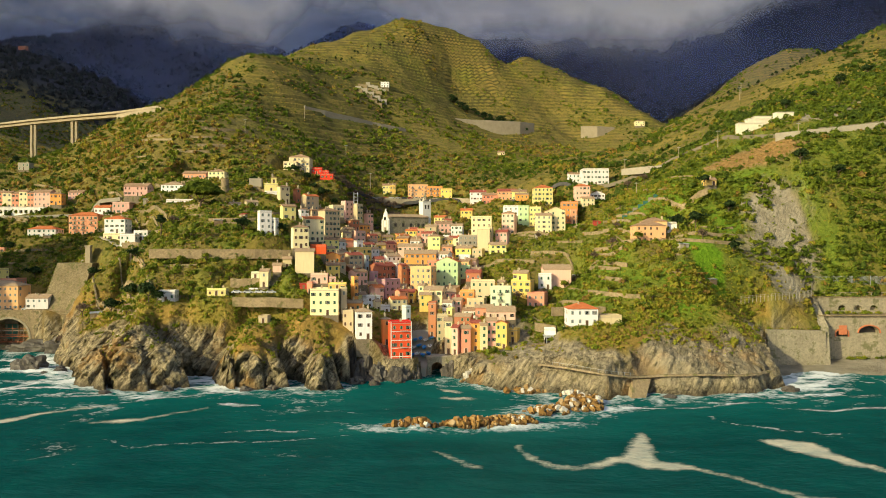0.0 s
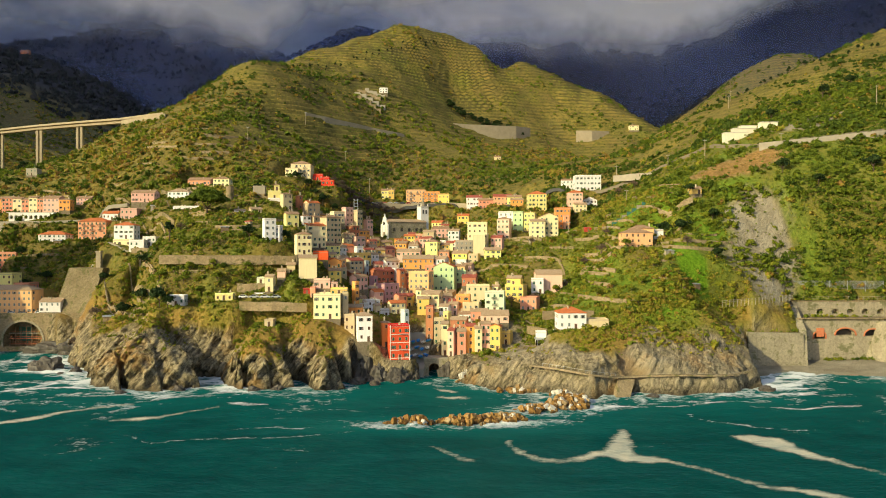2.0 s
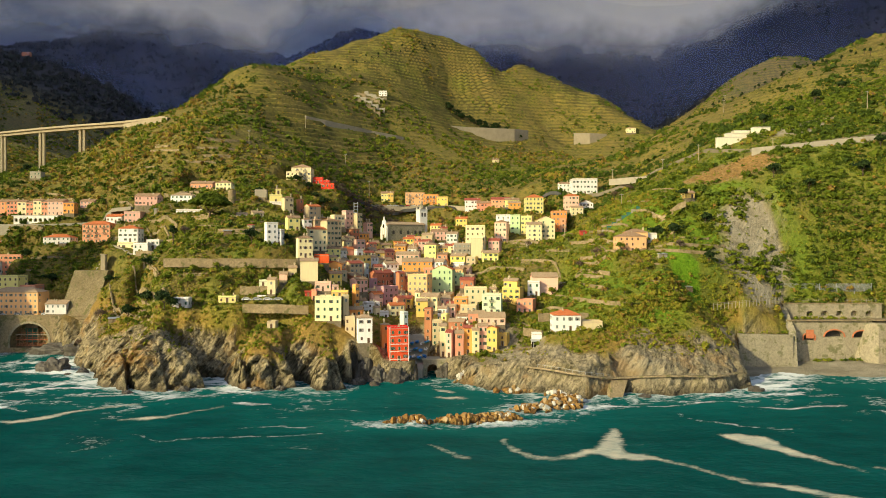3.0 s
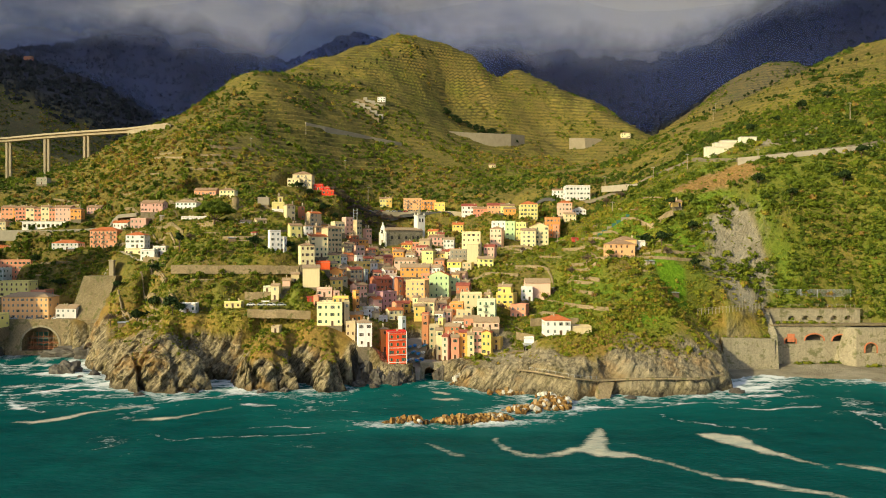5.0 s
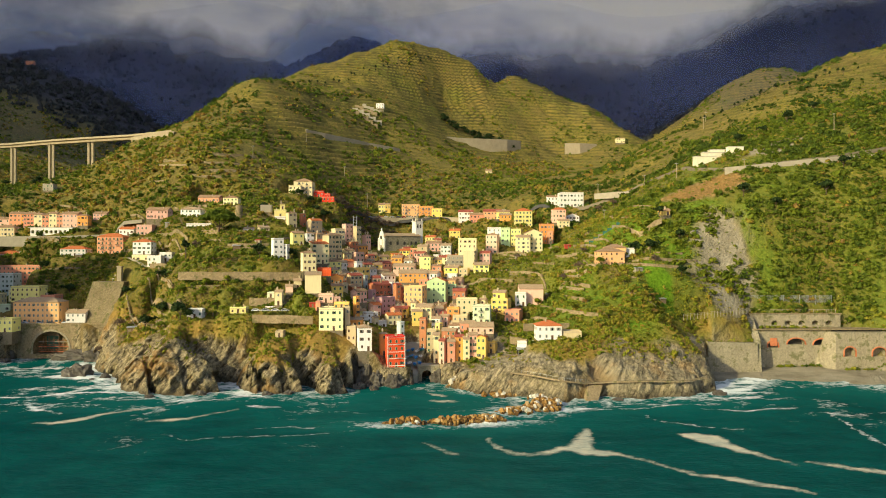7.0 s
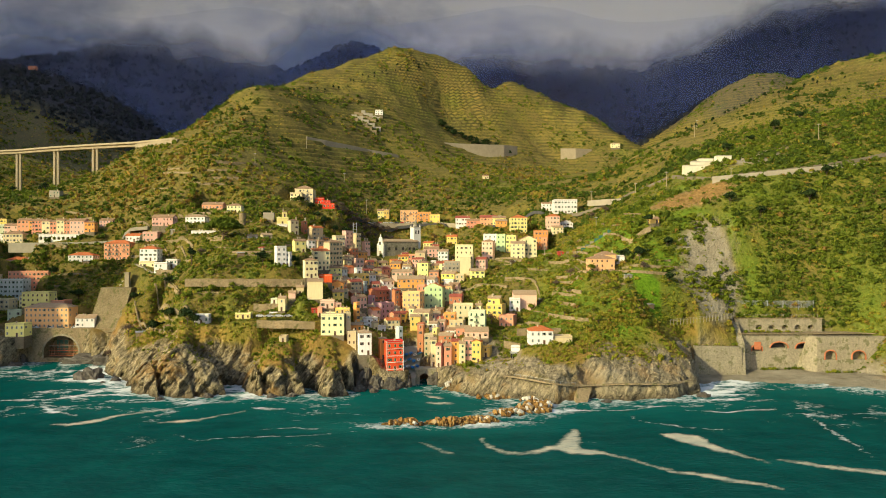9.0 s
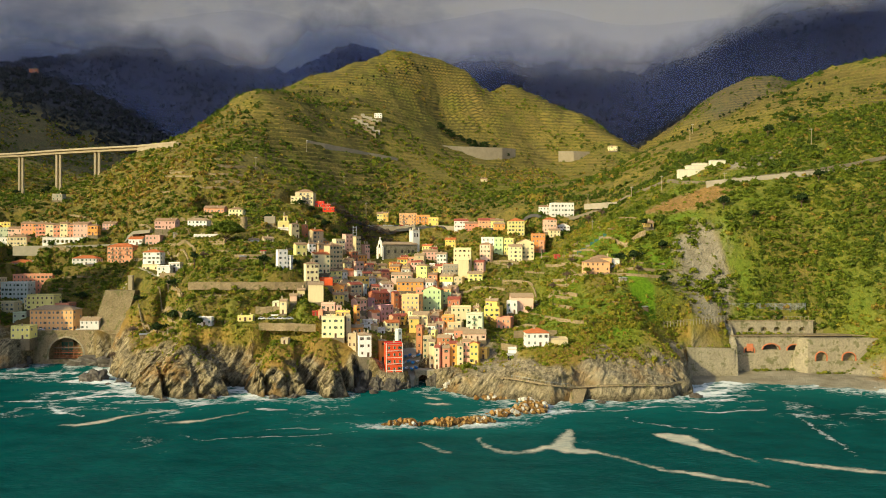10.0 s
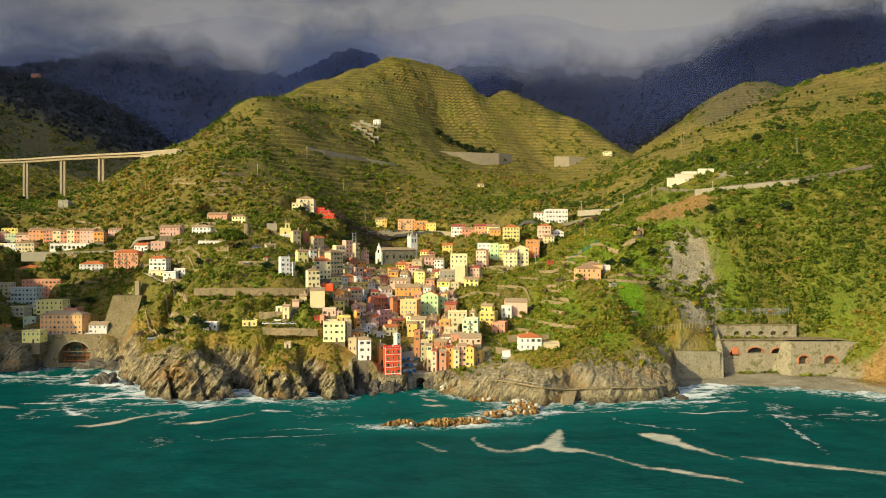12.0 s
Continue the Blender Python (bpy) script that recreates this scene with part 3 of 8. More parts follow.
def house(x, y, z, w, d, h, tint, roof="flat", tile="old", yaw=0.0, windows=1, balconies=0, shutter="", extra=""):
    """A plastered house whose front stands at (x, y), with its ground floor at z; h is the height to the eaves."""
    rng = random.Random(int(x * 7919 + y * 104729 + h * 31))
    base = new("house")
    base.matrix_basis = pose(x, y, z, 0, 0, yaw)
    FEET.append((x, y + d / 2, w, d, z))
    floors = max(1, round(h / 3.1))
    bm = bmesh.new()
    box(bm, -w / 2, 0, 0, w / 2, d, h)
    coat = plaster(tint, TINTS[tint])
    part("wall", bm, coat, base)
    bm = bmesh.new()
    box(bm, -w / 2 - 0.04, -0.04, -7, w / 2 + 0.04, d + 0.04, 0)
    part("plinth", bm, PLINTH, base)
    clay = tiles(*TILES[tile])
    bm = bmesh.new()
    o = 0.35
    if roof == "hip":
        rise = min(w, d) * 0.23
        a, c = -w / 2 - o, w / 2 + o
        run = min((w + 2 * o) / 2, (d + 2 * o) / 2)
        low = [bm.verts.new(v) for v in ((a, -o, h), (c, -o, h), (c, d + o, h), (a, d + o, h))]
        mid = [bm.verts.new(v) for v in ((a, -o, h + 0.14), (c, -o, h + 0.14), (c, d + o, h + 0.14), (a, d + o, h + 0.14))]
        if w >= d:
            r = [bm.verts.new((a + run, d / 2, h + rise)), bm.verts.new((c - run + 0.01, d / 2, h + rise))]
            slopes = ((mid[0], mid[1], r[1], r[0]), (mid[1], mid[2], r[1]), (mid[2], mid[3], r[0], r[1]), (mid[3], mid[0], r[0]))
        else:
            r = [bm.verts.new((0, -o + run, h + rise)), bm.verts.new((0, d + o - run + 0.01, h + rise))]
            slopes = ((mid[0], mid[1], r[0]), (mid[1], mid[2], r[1], r[0]), (mid[2], mid[3], r[1]), (mid[3], mid[0], r[0], r[1]))
        for s in slopes:
            bm.faces.new(s)
        bm.faces.new(low[::-1])
        for i in range(4):
            bm.faces.new((low[i], low[(i + 1) % 4], mid[(i + 1) % 4], mid[i]))
    elif roof in ("gable", "front"):
        span = d if roof == "gable" else w
        rise = span * 0.22
        tri = bmesh.new()
        if roof == "gable":
            outline = [(-o, h - 0.08), (d / 2, h + rise), (d + o, h - 0.08), (d + o, h + 0.1), (d / 2, h + rise + 0.2), (-o, h + 0.1)]
            prism(bm, outline, -w / 2 - o, w / 2 + o)
            prism(tri, [(0, h), (d, h), (d / 2, h + rise)], -w / 2, w / 2)
            turn = Matrix(((0, 1, 0, 0), (1, 0, 0, 0), (0, 0, 1, 0), (0, 0, 0, 1)))
            for t in (bm, tri):
                bmesh.ops.transform(t, matrix=turn, verts=t.verts)
                bmesh.ops.recalc_face_normals(t, faces=t.faces)
        else:
            outline = [(-w / 2 - o, h - 0.08), (0, h + rise), (w / 2 + o, h - 0.08), (w / 2 + o, h + 0.1), (0, h + rise + 0.2), (-w / 2 - o, h + 0.1)]
            prism(bm, outline, -o, d + o)
            prism(tri, [(-w / 2, h), (w / 2, h), (0, h + rise)], 0, d)
            for t in (bm, tri):
                bmesh.ops.recalc_face_normals(t, faces=t.faces)
        part("gable_wall", tri, coat, base)
    elif roof == "shed":
        outline = [(-o, h + 0.02), (d + o, h + d * 0.22), (d + o, h + d * 0.22 + 0.2), (-o, h + 0.22)]
        prism(bm, outline, -w / 2 - o, w / 2 + o)
        tri = bmesh.new()
        prism(tri, [(0, h), (d, h), (d, h + d * 0.21)], -w / 2, w / 2)
        turn = Matrix(((0, 1, 0, 0), (1, 0, 0, 0), (0, 0, 1, 0), (0, 0, 0, 1)))
        for t in (bm, tri):
            bmesh.ops.transform(t, matrix=turn, verts=t.verts)
            bmesh.ops.recalc_face_normals(t, faces=t.faces)
        part("gable_wall", tri, coat, base)
    else:
        box(bm, -w / 2 - 0.12, -0.12, h, w / 2 + 0.12, d + 0.12, h + 0.16)
        p = 0.22
        par = bmesh.new()
        box(par, -w / 2, 0, h + 0.16, w / 2, p, h + 0.85)
        box(par, -w / 2, d - p, h + 0.16, w / 2, d, h + 0.85)
        box(par, -w / 2, p, h + 0.16, -w / 2 + p, d - p, h + 0.85)
        box(par, w / 2 - p, p, h + 0.16, w / 2, d - p, h + 0.85)
        part("parapet", par, coat, base)
    part("roof", bm, clay if roof != "flat" else speckled("roof_terrace", (0.42, 0.34, 0.25), (0.52, 0.44, 0.34), 0.8), base)
    if roof != "flat" or rng.random() < 0.4:
        for k in range(rng.choice((1, 1, 2))):
            top = h + (0.2 if roof == "flat" else 0.9)
            hang("chimney", CHIMNEY_ME, base, pose(rng.uniform(-0.35, 0.35) * w, d * rng.uniform(0.3, 0.7), top, 0, 0, rng.choice((0, 90))))
    if windows:
        sh = shutter or rng.choice(("green", "green", "green", "brown", "grey"))
        cols = max(1, round(w / 2.7))
        step = w / cols
        fl = h / floors
        for f in range(floors):
            for c in range(cols):
                if rng.random() < (0.10 if windows == 1 else 0.0):
                    continue
                xx, zz = -w / 2 + (c + 0.5) * step + rng.uniform(-0.12, 0.12), f * fl + fl * 0.55
                if f == 0 and c == cols // 2:
                    hang("door", DOOR, base, pose(xx, -0.003, 0.0))
                    continue
                s = min(1.0, fl / 2.9)
                m = pose(xx, -0.003, zz) @ Matrix.Diagonal((1, 1, s, 1))
                hang_window(base, m, sh, 1 if rng.random() < 0.74 else 0)
                if balconies and f and c % 2 == balconies % 2:
                    hang("rail", RAIL, hang("balcony", BALCONY, base, pose(xx, 0, f * fl + 0.1)), Matrix())
        n = max(1, round(d / 3.6))
        # the flank that looks towards the middle of the valley
        s = 1 if x < 0 else -1
        for f in range(floors):
            for c in range(n):
                if rng.random() < 0.35:
                    continue
                m = pose(s * (w / 2 + 0.003), (c + 0.5) * d / n, f * fl + fl * 0.55, 0, 0, 90 * s)
                hang_window(base, m, sh, 1 if rng.random() < 0.8 else 0)
    kinds = {"hip": "hipped", "gable": "gabled", "front": "gabled", "shed": "sloping", "flat": "flat"}
    top = "flat terrace roof" if roof == "flat" else f"{kinds[roof]} {TILES[tile][0]} tile roof"
    label = f"{COUNT[min(floors, 8)]} {tint} plastered house with {top}{' ' + extra if extra else ''}"
    return tagged(base, label, "house", group="village houses")


# ---- houses ----
house(-305.0, 505, 78.8, 7.7, 6.2, 11.2, "salmon", "gable", "old")
house(-296.9, 503, 79.1, 6.2, 6.0, 10.4, "cream", "gable", "old")
house(-291.3, 503, 79.4, 5.0, 6.0, 9.6, "salmon", "gable", "old")
house(-285.3, 502, 79.4, 5.8, 6.0, 10.8, "cream", "gable", "old")
house(-280.3, 502, 79.8, 4.2, 6.0, 9.6, "salmon", "gable", "old")
house(-271.5, 500, 79.7, 11.1, 8.9, 10.0, "pink", "gable", "old")
house(-261.1, 498, 81.1, 7.6, 6.1, 7.3, "orange", "hip", "old")
house(-254.7, 512, 85.8, 10.2, 8.2, 4.7, "pink", "gable", "old")
house(-223.1, 458, 59.7, 17.9, 11.0, 12.3, "salmon", "hip", "new", balconies=1)
house(-247.3, 455, 58.6, 17.4, 10.0, 4.9, "white", "hip", "new")
house(-216.9, 470, 73.3, 10.1, 8.1, 4.3, "white", "gable", "new")
house(-198.9, 456, 72.6, 10.5, 8.4, 6.9, "pink")
house(-181.8, 409, 60.1, 11.3, 9.0, 7.8, "white", "hip", "new")
house(-181.3, 405, 55.6, 9.9, 7.9, 3.5, "cream")
house(-169.2, 396, 52.2, 8.2, 7.0, 6.5, "white")
house(-164.5, 402, 55.9, 7.4, 6.0, 4.7, "white")
house(-193.1, 464, 84.7, 14.9, 10.0, 6.0, "pink", "gable", "old")
house(-165.8, 452, 85.3, 13.5, 10.0, 5.2, "white", "hip", "slate")
house(-166.7, 495, 97.6, 15.6, 10.0, 4.2, "salmon", "gable", "old")
house(-137.2, 447, 93.1, 9.9, 7.9, 5.1, "cream", "hip", "old")
house(-152.9, 430, 77.0, 16.5, 10.0, 2.5, "white")
house(-112.8, 402, 71.9, 5.9, 4.7, 4.0, "white", "gable", "slate", yaw=24)
house(-103.2, 400, 71.8, 6.3, 5.7, 4.9, "beige", "gable", "slate", yaw=30)
house(-109.3, 430, 86.9, 7.1, 5.7, 4.8, "grey", yaw=5, windows=0)
house(-99.1, 426, 84.3, 7.6, 6.4, 4.1, "lemon", yaw=9)
house(-98.0, 428, 89.4, 3.1, 5.0, 3.3, "lemon", "hip", "old", yaw=14)
house(-98.8, 424, 80.2, 6.7, 5.6, 3.7, "white", yaw=9)
house(-89.8, 420, 77.4, 5.7, 4.6, 9.3, "beige", "hip", "old", yaw=36)
house(-108.6, 524, 107.1, 9.2, 7.4, 5.6, "cream")
house(-103.0, 529, 103.6, 14.6, 14.0, 13.4, "cream", "hip", "old", balconies=1)
house(-90.9, 532, 105.1, 7.3, 6.0, 4.1, "red")
house(-82.7, 525, 98.4, 9.3, 7.4, 5.6, "red")
house(-84.0, 528, 103.5, 4.5, 6.0, 3.2, "red")
house(-86.2, 440, 75.9, 3.0, 3.6, 11.1, "rust", "hip", "old", yaw=38)
house(-76.9, 436, 71.0, 8.0, 6.6, 11.4, "beige", "gable", "new", yaw=40)
house(-83.5, 348, 57.7, 5.6, 5.1, 10.9, "white", yaw=26)
house(-80.6, 350, 57.5, 2.4, 5.0, 7.8, "white", yaw=-6)
house(-76.3, 367, 65.6, 6.6, 5.8, 6.8, "lemon", "gable", "old", yaw=26)
house(-65.1, 376, 55.0, 9.5, 6.9, 11.5, "cream", "shed", "new", yaw=26)
house(-65.5, 341, 51.6, 7.2, 5.8, 9.7, "cream", "hip", "old", yaw=22)
house(-60.0, 402, 57.8, 9.8, 7.0, 14.2, "beige", "hip", "old", yaw=42)
house(-61.1, 432, 69.8, 6.9, 6.3, 6.5, "cream", yaw=32)
house(-57.8, 456, 62.1, 5.9, 4.6, 18.1, "pink", yaw=44)
house(-51.2, 456, 62.1, 4.1, 3.9, 16.3, "beige", yaw=46)
house(-45.3, 462, 63.0, 4.6, 4.0, 10.3, "pink", "hip", "old", yaw=46)
house(-58.2, 382, 48.1, 9.2, 6.9, 7.9, "lemon", "hip", "old", yaw=24)
house(-58.3, 345, 48.9, 7.2, 5.8, 3.7, "red", yaw=5, windows=0)
house(-52.1, 348, 43.6, 7.6, 6.6, 4.5, "orange", "front", "new", yaw=28)
house(-61.1, 326, 40.6, 8.2, 6.6, 9.5, "cream", "shed", "slate", yaw=9, windows=0)
house(-50.1, 350, 36.8, 8.7, 6.8, 7.5, "beige", yaw=30)
house(-43.8, 372, 40.2, 7.7, 6.3, 8.0, "beige", "gable", "deep", yaw=38)
house(-53.5, 319, 36.4, 7.3, 5.7, 3.6, "pink", yaw=3)
house(-47.6, 319, 36.1, 2.9, 5.0, 2.4, "pink", yaw=16)
house(-57.1, 316, 32.2, 2.3, 5.0, 4.3, "salmon", yaw=1)
house(-44.8, 312, 33.8, 7.4, 5.7, 2.4, "yellow", yaw=3)
house(-48.4, 301, 24.3, 11.5, 12.0, 10.0, "cream", windows=2)
house(-40.8, 304, 24.5, 2.5, 5.0, 10.2, "beige", yaw=12)
house(-37.3, 318, 27.2, 1.9, 3.6, 11.6, "orange", yaw=32)
house(-37.9, 309, 25.0, 7.2, 5.5, 3.6, "orange", "gable", "slate", yaw=-2)
house(-38.6, 300, 15.7, 4.3, 5.0, 10.0, "beige", yaw=-4)
house(-31.1, 292, 15.7, 6.2, 8.6, 10.7, "white", "hip", "slate", yaw=10)
house(-31.6, 336, 24.5, 6.7, 5.3, 4.9, "white", yaw=28)
house(-34.3, 326, 24.6, 2.7, 3.6, 3.7, "white", yaw=30)
house(-28.4, 325, 23.6, 2.2, 3.6, 4.5, "cream", "gable", "slate", yaw=30)
house(-26.5, 330, 22.2, 6.3, 4.8, 3.2, "white", yaw=30)
house(-22.9, 300, 12.4, 3.4, 4.2, 10.3, "orange", "hip", "slate", yaw=14)
red_house = house(-16.4, 290, 8.4, 8.2, 7.9, 13.6, "red", yaw=12)
house(-14.8, 316, 19.6, 2.3, 3.6, 6.7, "sky", yaw=34)
house(-18.2, 347, 25.0, 4.9, 4.1, 6.4, "salmon", "gable", "deep", yaw=40)
house(-33.4, 368, 29.0, 2.6, 3.6, 10.5, "lilac", yaw=46)
house(-24.2, 356, 27.6, 9.4, 6.9, 8.5, "lilac", yaw=44)
house(-28.8, 376, 36.6, 10.8, 7.1, 6.1, "rust", "gable", "deep", yaw=40)
house(-43.3, 396, 44.9, 10.7, 7.1, 6.5, "yellow", yaw=28)
house(-45.4, 404, 51.6, 3.8, 3.8, 3.5, "white", yaw=34)
house(-53.4, 414, 54.8, 4.0, 3.9, 5.4, "cream", "gable", "slate", yaw=36)
house(-39.4, 384, 39.8, 2.1, 3.6, 7.4, "sky", yaw=42)
house(-40.9, 436, 54.3, 5.5, 4.2, 5.0, "salmon", "gable", "deep", yaw=38)
house(-32.9, 444, 53.7, 7.5, 5.9, 4.8, "lemon", "gable", "old", yaw=30)
house(-31.0, 428, 47.7, 9.1, 6.8, 6.6, "salmon", "gable", "deep", yaw=34)
house(-23.8, 452, 53.7, 7.1, 5.4, 5.9, "orange", "shed", "new", yaw=24)
house(-20.0, 462, 57.3, 6.8, 5.3, 5.3, "yellow", "gable", "new", yaw=-3)
house(-16.5, 432, 51.0, 5.6, 5.0, 5.0, "white", "gable", "slate", yaw=-13)
house(-18.7, 416, 46.5, 13.7, 8.0, 6.1, "pink", "gable", "slate", yaw=-8)
house(-12.2, 397, 43.1, 17.0, 10.0, 5.5, "orange", "gable", "slate")
house(-26.7, 402, 41.1, 8.2, 6.6, 6.2, "white", "gable", "slate", yaw=30)
house(-21.8, 382, 37.0, 5.1, 4.1, 6.2, "white", yaw=36)
house(-19.6, 374, 31.5, 3.3, 3.6, 11.5, "rust", "gable", "deep", yaw=36)
house(-16.9, 378, 31.3, 3.4, 5.0, 8.7, "salmon", "gable", "deep", yaw=-8)
house(-11.0, 364, 24.8, 10.9, 8.0, 17.1, "peach", yaw=-18)
house(2.0, 374, 28.7, 11.1, 8.0, 16.1, "green", "front", "new", yaw=-13)
house(11.0, 380, 35.9, 5.7, 5.0, 6.2, "green", yaw=-1)
house(-5.5, 388, 38.5, 5.2, 5.0, 6.3, "salmon", yaw=-6)
house(-0.8, 398, 42.5, 7.4, 6.9, 6.1, "white", "gable", "slate", yaw=-18)
house(-5.3, 430, 48.3, 7.6, 7.2, 10.2, "lemon", "hip", "old", yaw=-20)
house(-7.9, 470, 58.9, 7.4, 6.5, 6.5, "beige", "gable", "slate", yaw=-13)
house(-14.3, 474, 57.5, 4.8, 5.0, 6.1, "salmon", yaw=-3)
house(-19.6, 480, 58.3, 5.1, 5.0, 5.9, "yellow", "gable", "deep", yaw=-10)
house(-2.4, 498, 66.9, 7.6, 6.9, 5.7, "lemon", "gable", "new", yaw=-15)
house(0.7, 486, 62.1, 10.6, 8.0, 6.0, "pink", "gable", "old", yaw=4)
house(8.8, 478, 57.5, 7.4, 6.3, 8.8, "white", "gable", "slate", yaw=-10)
house(1.8, 452, 54.4, 3.7, 5.0, 4.7, "white", yaw=-10)
house(3.5, 494, 65.3, 5.1, 5.0, 5.3, "salmon", "gable", "deep", yaw=2)
house(14.5, 432, 51.0, 10.5, 8.0, 7.8, "grey", yaw=-6)
house(11.3, 414, 45.9, 9.2, 8.0, 5.7, "yellow", "gable", "slate", yaw=-20)
house(11.8, 410, 42.2, 6.3, 5.7, 5.2, "white", yaw=-15)
house(16.1, 508, 71.2, 8.1, 6.7, 6.6, "yellow", "gable", "new", yaw=-8)
house(23.0, 442, 57.1, 12.1, 8.0, 13.1, "cream", yaw=-6)
house(23.1, 420, 50.3, 7.0, 5.3, 12.1, "cream", yaw=-1, windows=0)
house(26.7, 424, 51.6, 2.8, 5.0, 11.5, "cream", yaw=-13)
house(33.5, 425, 54.2, 6.8, 6.4, 6.8, "pink", "gable", "deep", yaw=-18)
house(30.7, 410, 48.5, 9.0, 7.1, 5.0, "lemon", "gable", "slate", yaw=4)
house(40.1, 456, 60.0, 7.9, 7.3, 13.3, "pink", "hip", "old", yaw=-18)
house(43.4, 472, 72.6, 9.3, 7.1, 5.7, "white", yaw=-1)
house(50.9, 468, 64.6, 6.6, 5.9, 13.5, "green", yaw=-15)
house(58.1, 466, 65.9, 7.2, 6.7, 11.3, "lemon", yaw=-18)
house(61.8, 452, 60.7, 9.4, 7.5, 11.1, "cream", "gable", "slate")
house(69.6, 456, 60.0, 11.9, 9.5, 14.7, "cream", "front", "old")
house(81.2, 472, 67.6, 9.8, 7.8, 13.3, "orange")
house(82.9, 468, 67.4, 3.6, 6.0, 8.5, "salmon")
house(66.4, 488, 80.1, 12.3, 11.0, 11.6, "lemon", "hip", "new", windows=2)
house(92.4, 488, 83.1, 9.7, 7.8, 9.7, "pink", "hip", "new")
house(94.9, 482, 79.0, 8.1, 6.5, 5.2, "cream", "gable", "slate")
house(103.6, 495, 82.8, 9.9, 7.9, 5.3, "white", "front", "old")
house(106.8, 516, 96.0, 18.2, 12.0, 10.7, "white", windows=2)
house(94.6, 532, 99.0, 8.2, 6.5, 6.1, "white", "gable", "old")
house(48.9, 562, 87.9, 14.2, 10.0, 7.3, "salmon", "gable", "deep")
house(57.9, 560, 88.6, 11.2, 8.9, 6.0, "lemon", "gable", "old")
house(58.2, 542, 84.1, 9.1, 7.3, 7.1, "orange", "gable", "slate")
house(27.2, 572, 85.1, 12.3, 9.8, 10.1, "white", "gable", "deep")
house(36.0, 566, 85.6, 11.3, 9.0, 6.9, "salmon", "gable", "old")
house(-20.2, 592, 90.8, 15.9, 10.0, 11.5, "peach", balconies=1)
house(-6.8, 588, 90.5, 12.6, 10.0, 10.0, "orange", balconies=1)
house(2.7, 585, 90.8, 9.0, 7.2, 7.7, "yellow")
house(-44.1, 602, 95.6, 10.6, 8.5, 7.4, "lemon", "gable", "old")
house(-41.0, 601, 95.5, 4.6, 6.0, 7.0, "yellow")
house(96.6, 343, 54.2, 13.9, 11.0, 7.9, "peach", "hip", "old")
house(100.6, 349, 61.2, 10.7, 8.6, 3.2, "peach", "hip", "old")
house(108.6, 351, 59.1, 5.1, 6.0, 4.3, "white", windows=0)
house(35.9, 341, 28.0, 9.0, 8.0, 8.3, "yellow", yaw=-20)
house(35.9, 344, 36.5, 6.8, 6.3, 3.4, "yellow", "gable", "slate", yaw=-18)
house(48.3, 350, 32.3, 6.1, 5.0, 6.7, "white", yaw=-8)
house(54.7, 353, 31.5, 13.0, 10.0, 10.0, "pink", "gable", "slate", windows=0)
house(41.9, 334, 24.7, 7.9, 7.5, 6.1, "salmon", yaw=-20)
house(27.5, 352, 30.0, 3.3, 5.0, 5.4, "cream", "gable", "slate", yaw=-20)
house(18.8, 349, 27.0, 11.4, 8.0, 8.8, "cream", yaw=-3)
house(24.9, 320, 25.5, 8.7, 7.4, 8.8, "mint", yaw=-10, balconies=1)
house(11.0, 337, 23.7, 6.5, 5.4, 8.0, "orange", yaw=-8)
house(6.1, 334, 22.9, 4.3, 5.0, 5.1, "pink", "gable", "slate", yaw=-18)
house(14.5, 331, 22.1, 7.8, 6.8, 6.3, "beige", yaw=-13)
house(17.8, 318, 21.8, 7.7, 6.0, 4.1, "salmon", "gable", "slate", yaw=-3)
house(24.6, 312, 21.4, 12.0, 9.6, 3.3, "pink", "gable", "slate")
house(-8.0, 340, 21.3, 5.6, 5.0, 8.9, "yellow", "gable", "slate", yaw=2)
house(-10.6, 352, 27.3, 2.8, 5.0, 6.5, "cream", "gable", "slate", yaw=-20)
house(-4.8, 322, 13.0, 3.3, 5.0, 14.5, "rust", yaw=-8)
house(-0.4, 316, 11.3, 4.5, 5.0, 11.1, "beige", yaw=-1)
house(1.8, 330, 21.2, 4.2, 5.0, 6.1, "white", "gable", "slate", yaw=-15)
house(-4.7, 344, 25.2, 8.8, 7.9, 6.9, "cream", "gable", "slate", yaw=-15)
house(2.7, 322, 17.0, 2.5, 5.0, 7.8, "lemon", yaw=-18)
house(8.2, 314, 17.4, 7.0, 6.1, 5.1, "rust", "gable", "slate", yaw=-13)
house(2.3, 304, 8.2, 2.9, 5.0, 13.5, "cream", "gable", "slate", yaw=2)
house(4.7, 300, 8.3, 2.6, 5.0, 11.0, "pink", "gable", "deep", yaw=-20)
house(9.4, 300, 8.8, 3.7, 5.0, 10.1, "salmon", "gable", "slate", yaw=2)
house(13.4, 302, 9.4, 3.8, 5.0, 11.6, "orange", "gable", "deep", yaw=2)
house(16.7, 300, 9.2, 2.9, 5.0, 11.0, "cream", "gable", "slate", yaw=4)
house(19.9, 302, 9.4, 4.1, 5.0, 12.5, "pink", "gable", "slate", yaw=-1)
house(23.6, 299, 10.7, 4.4, 5.0, 10.5, "yellow", "front", "new", yaw=-15)
house(28.6, 304, 12.9, 3.9, 5.0, 4.8, "yellow", yaw=-20)
house(53.8, 283, 21.8, 11.3, 10.0, 6.5, "white", "hip", "new", windows=2)
house(64.4, 284, 22.1, 8.7, 7.0, 2.9, "beige", windows=0)
house(-118.2, 315, 28.8, 7.4, 5.8, 4.0, "white", yaw=3)
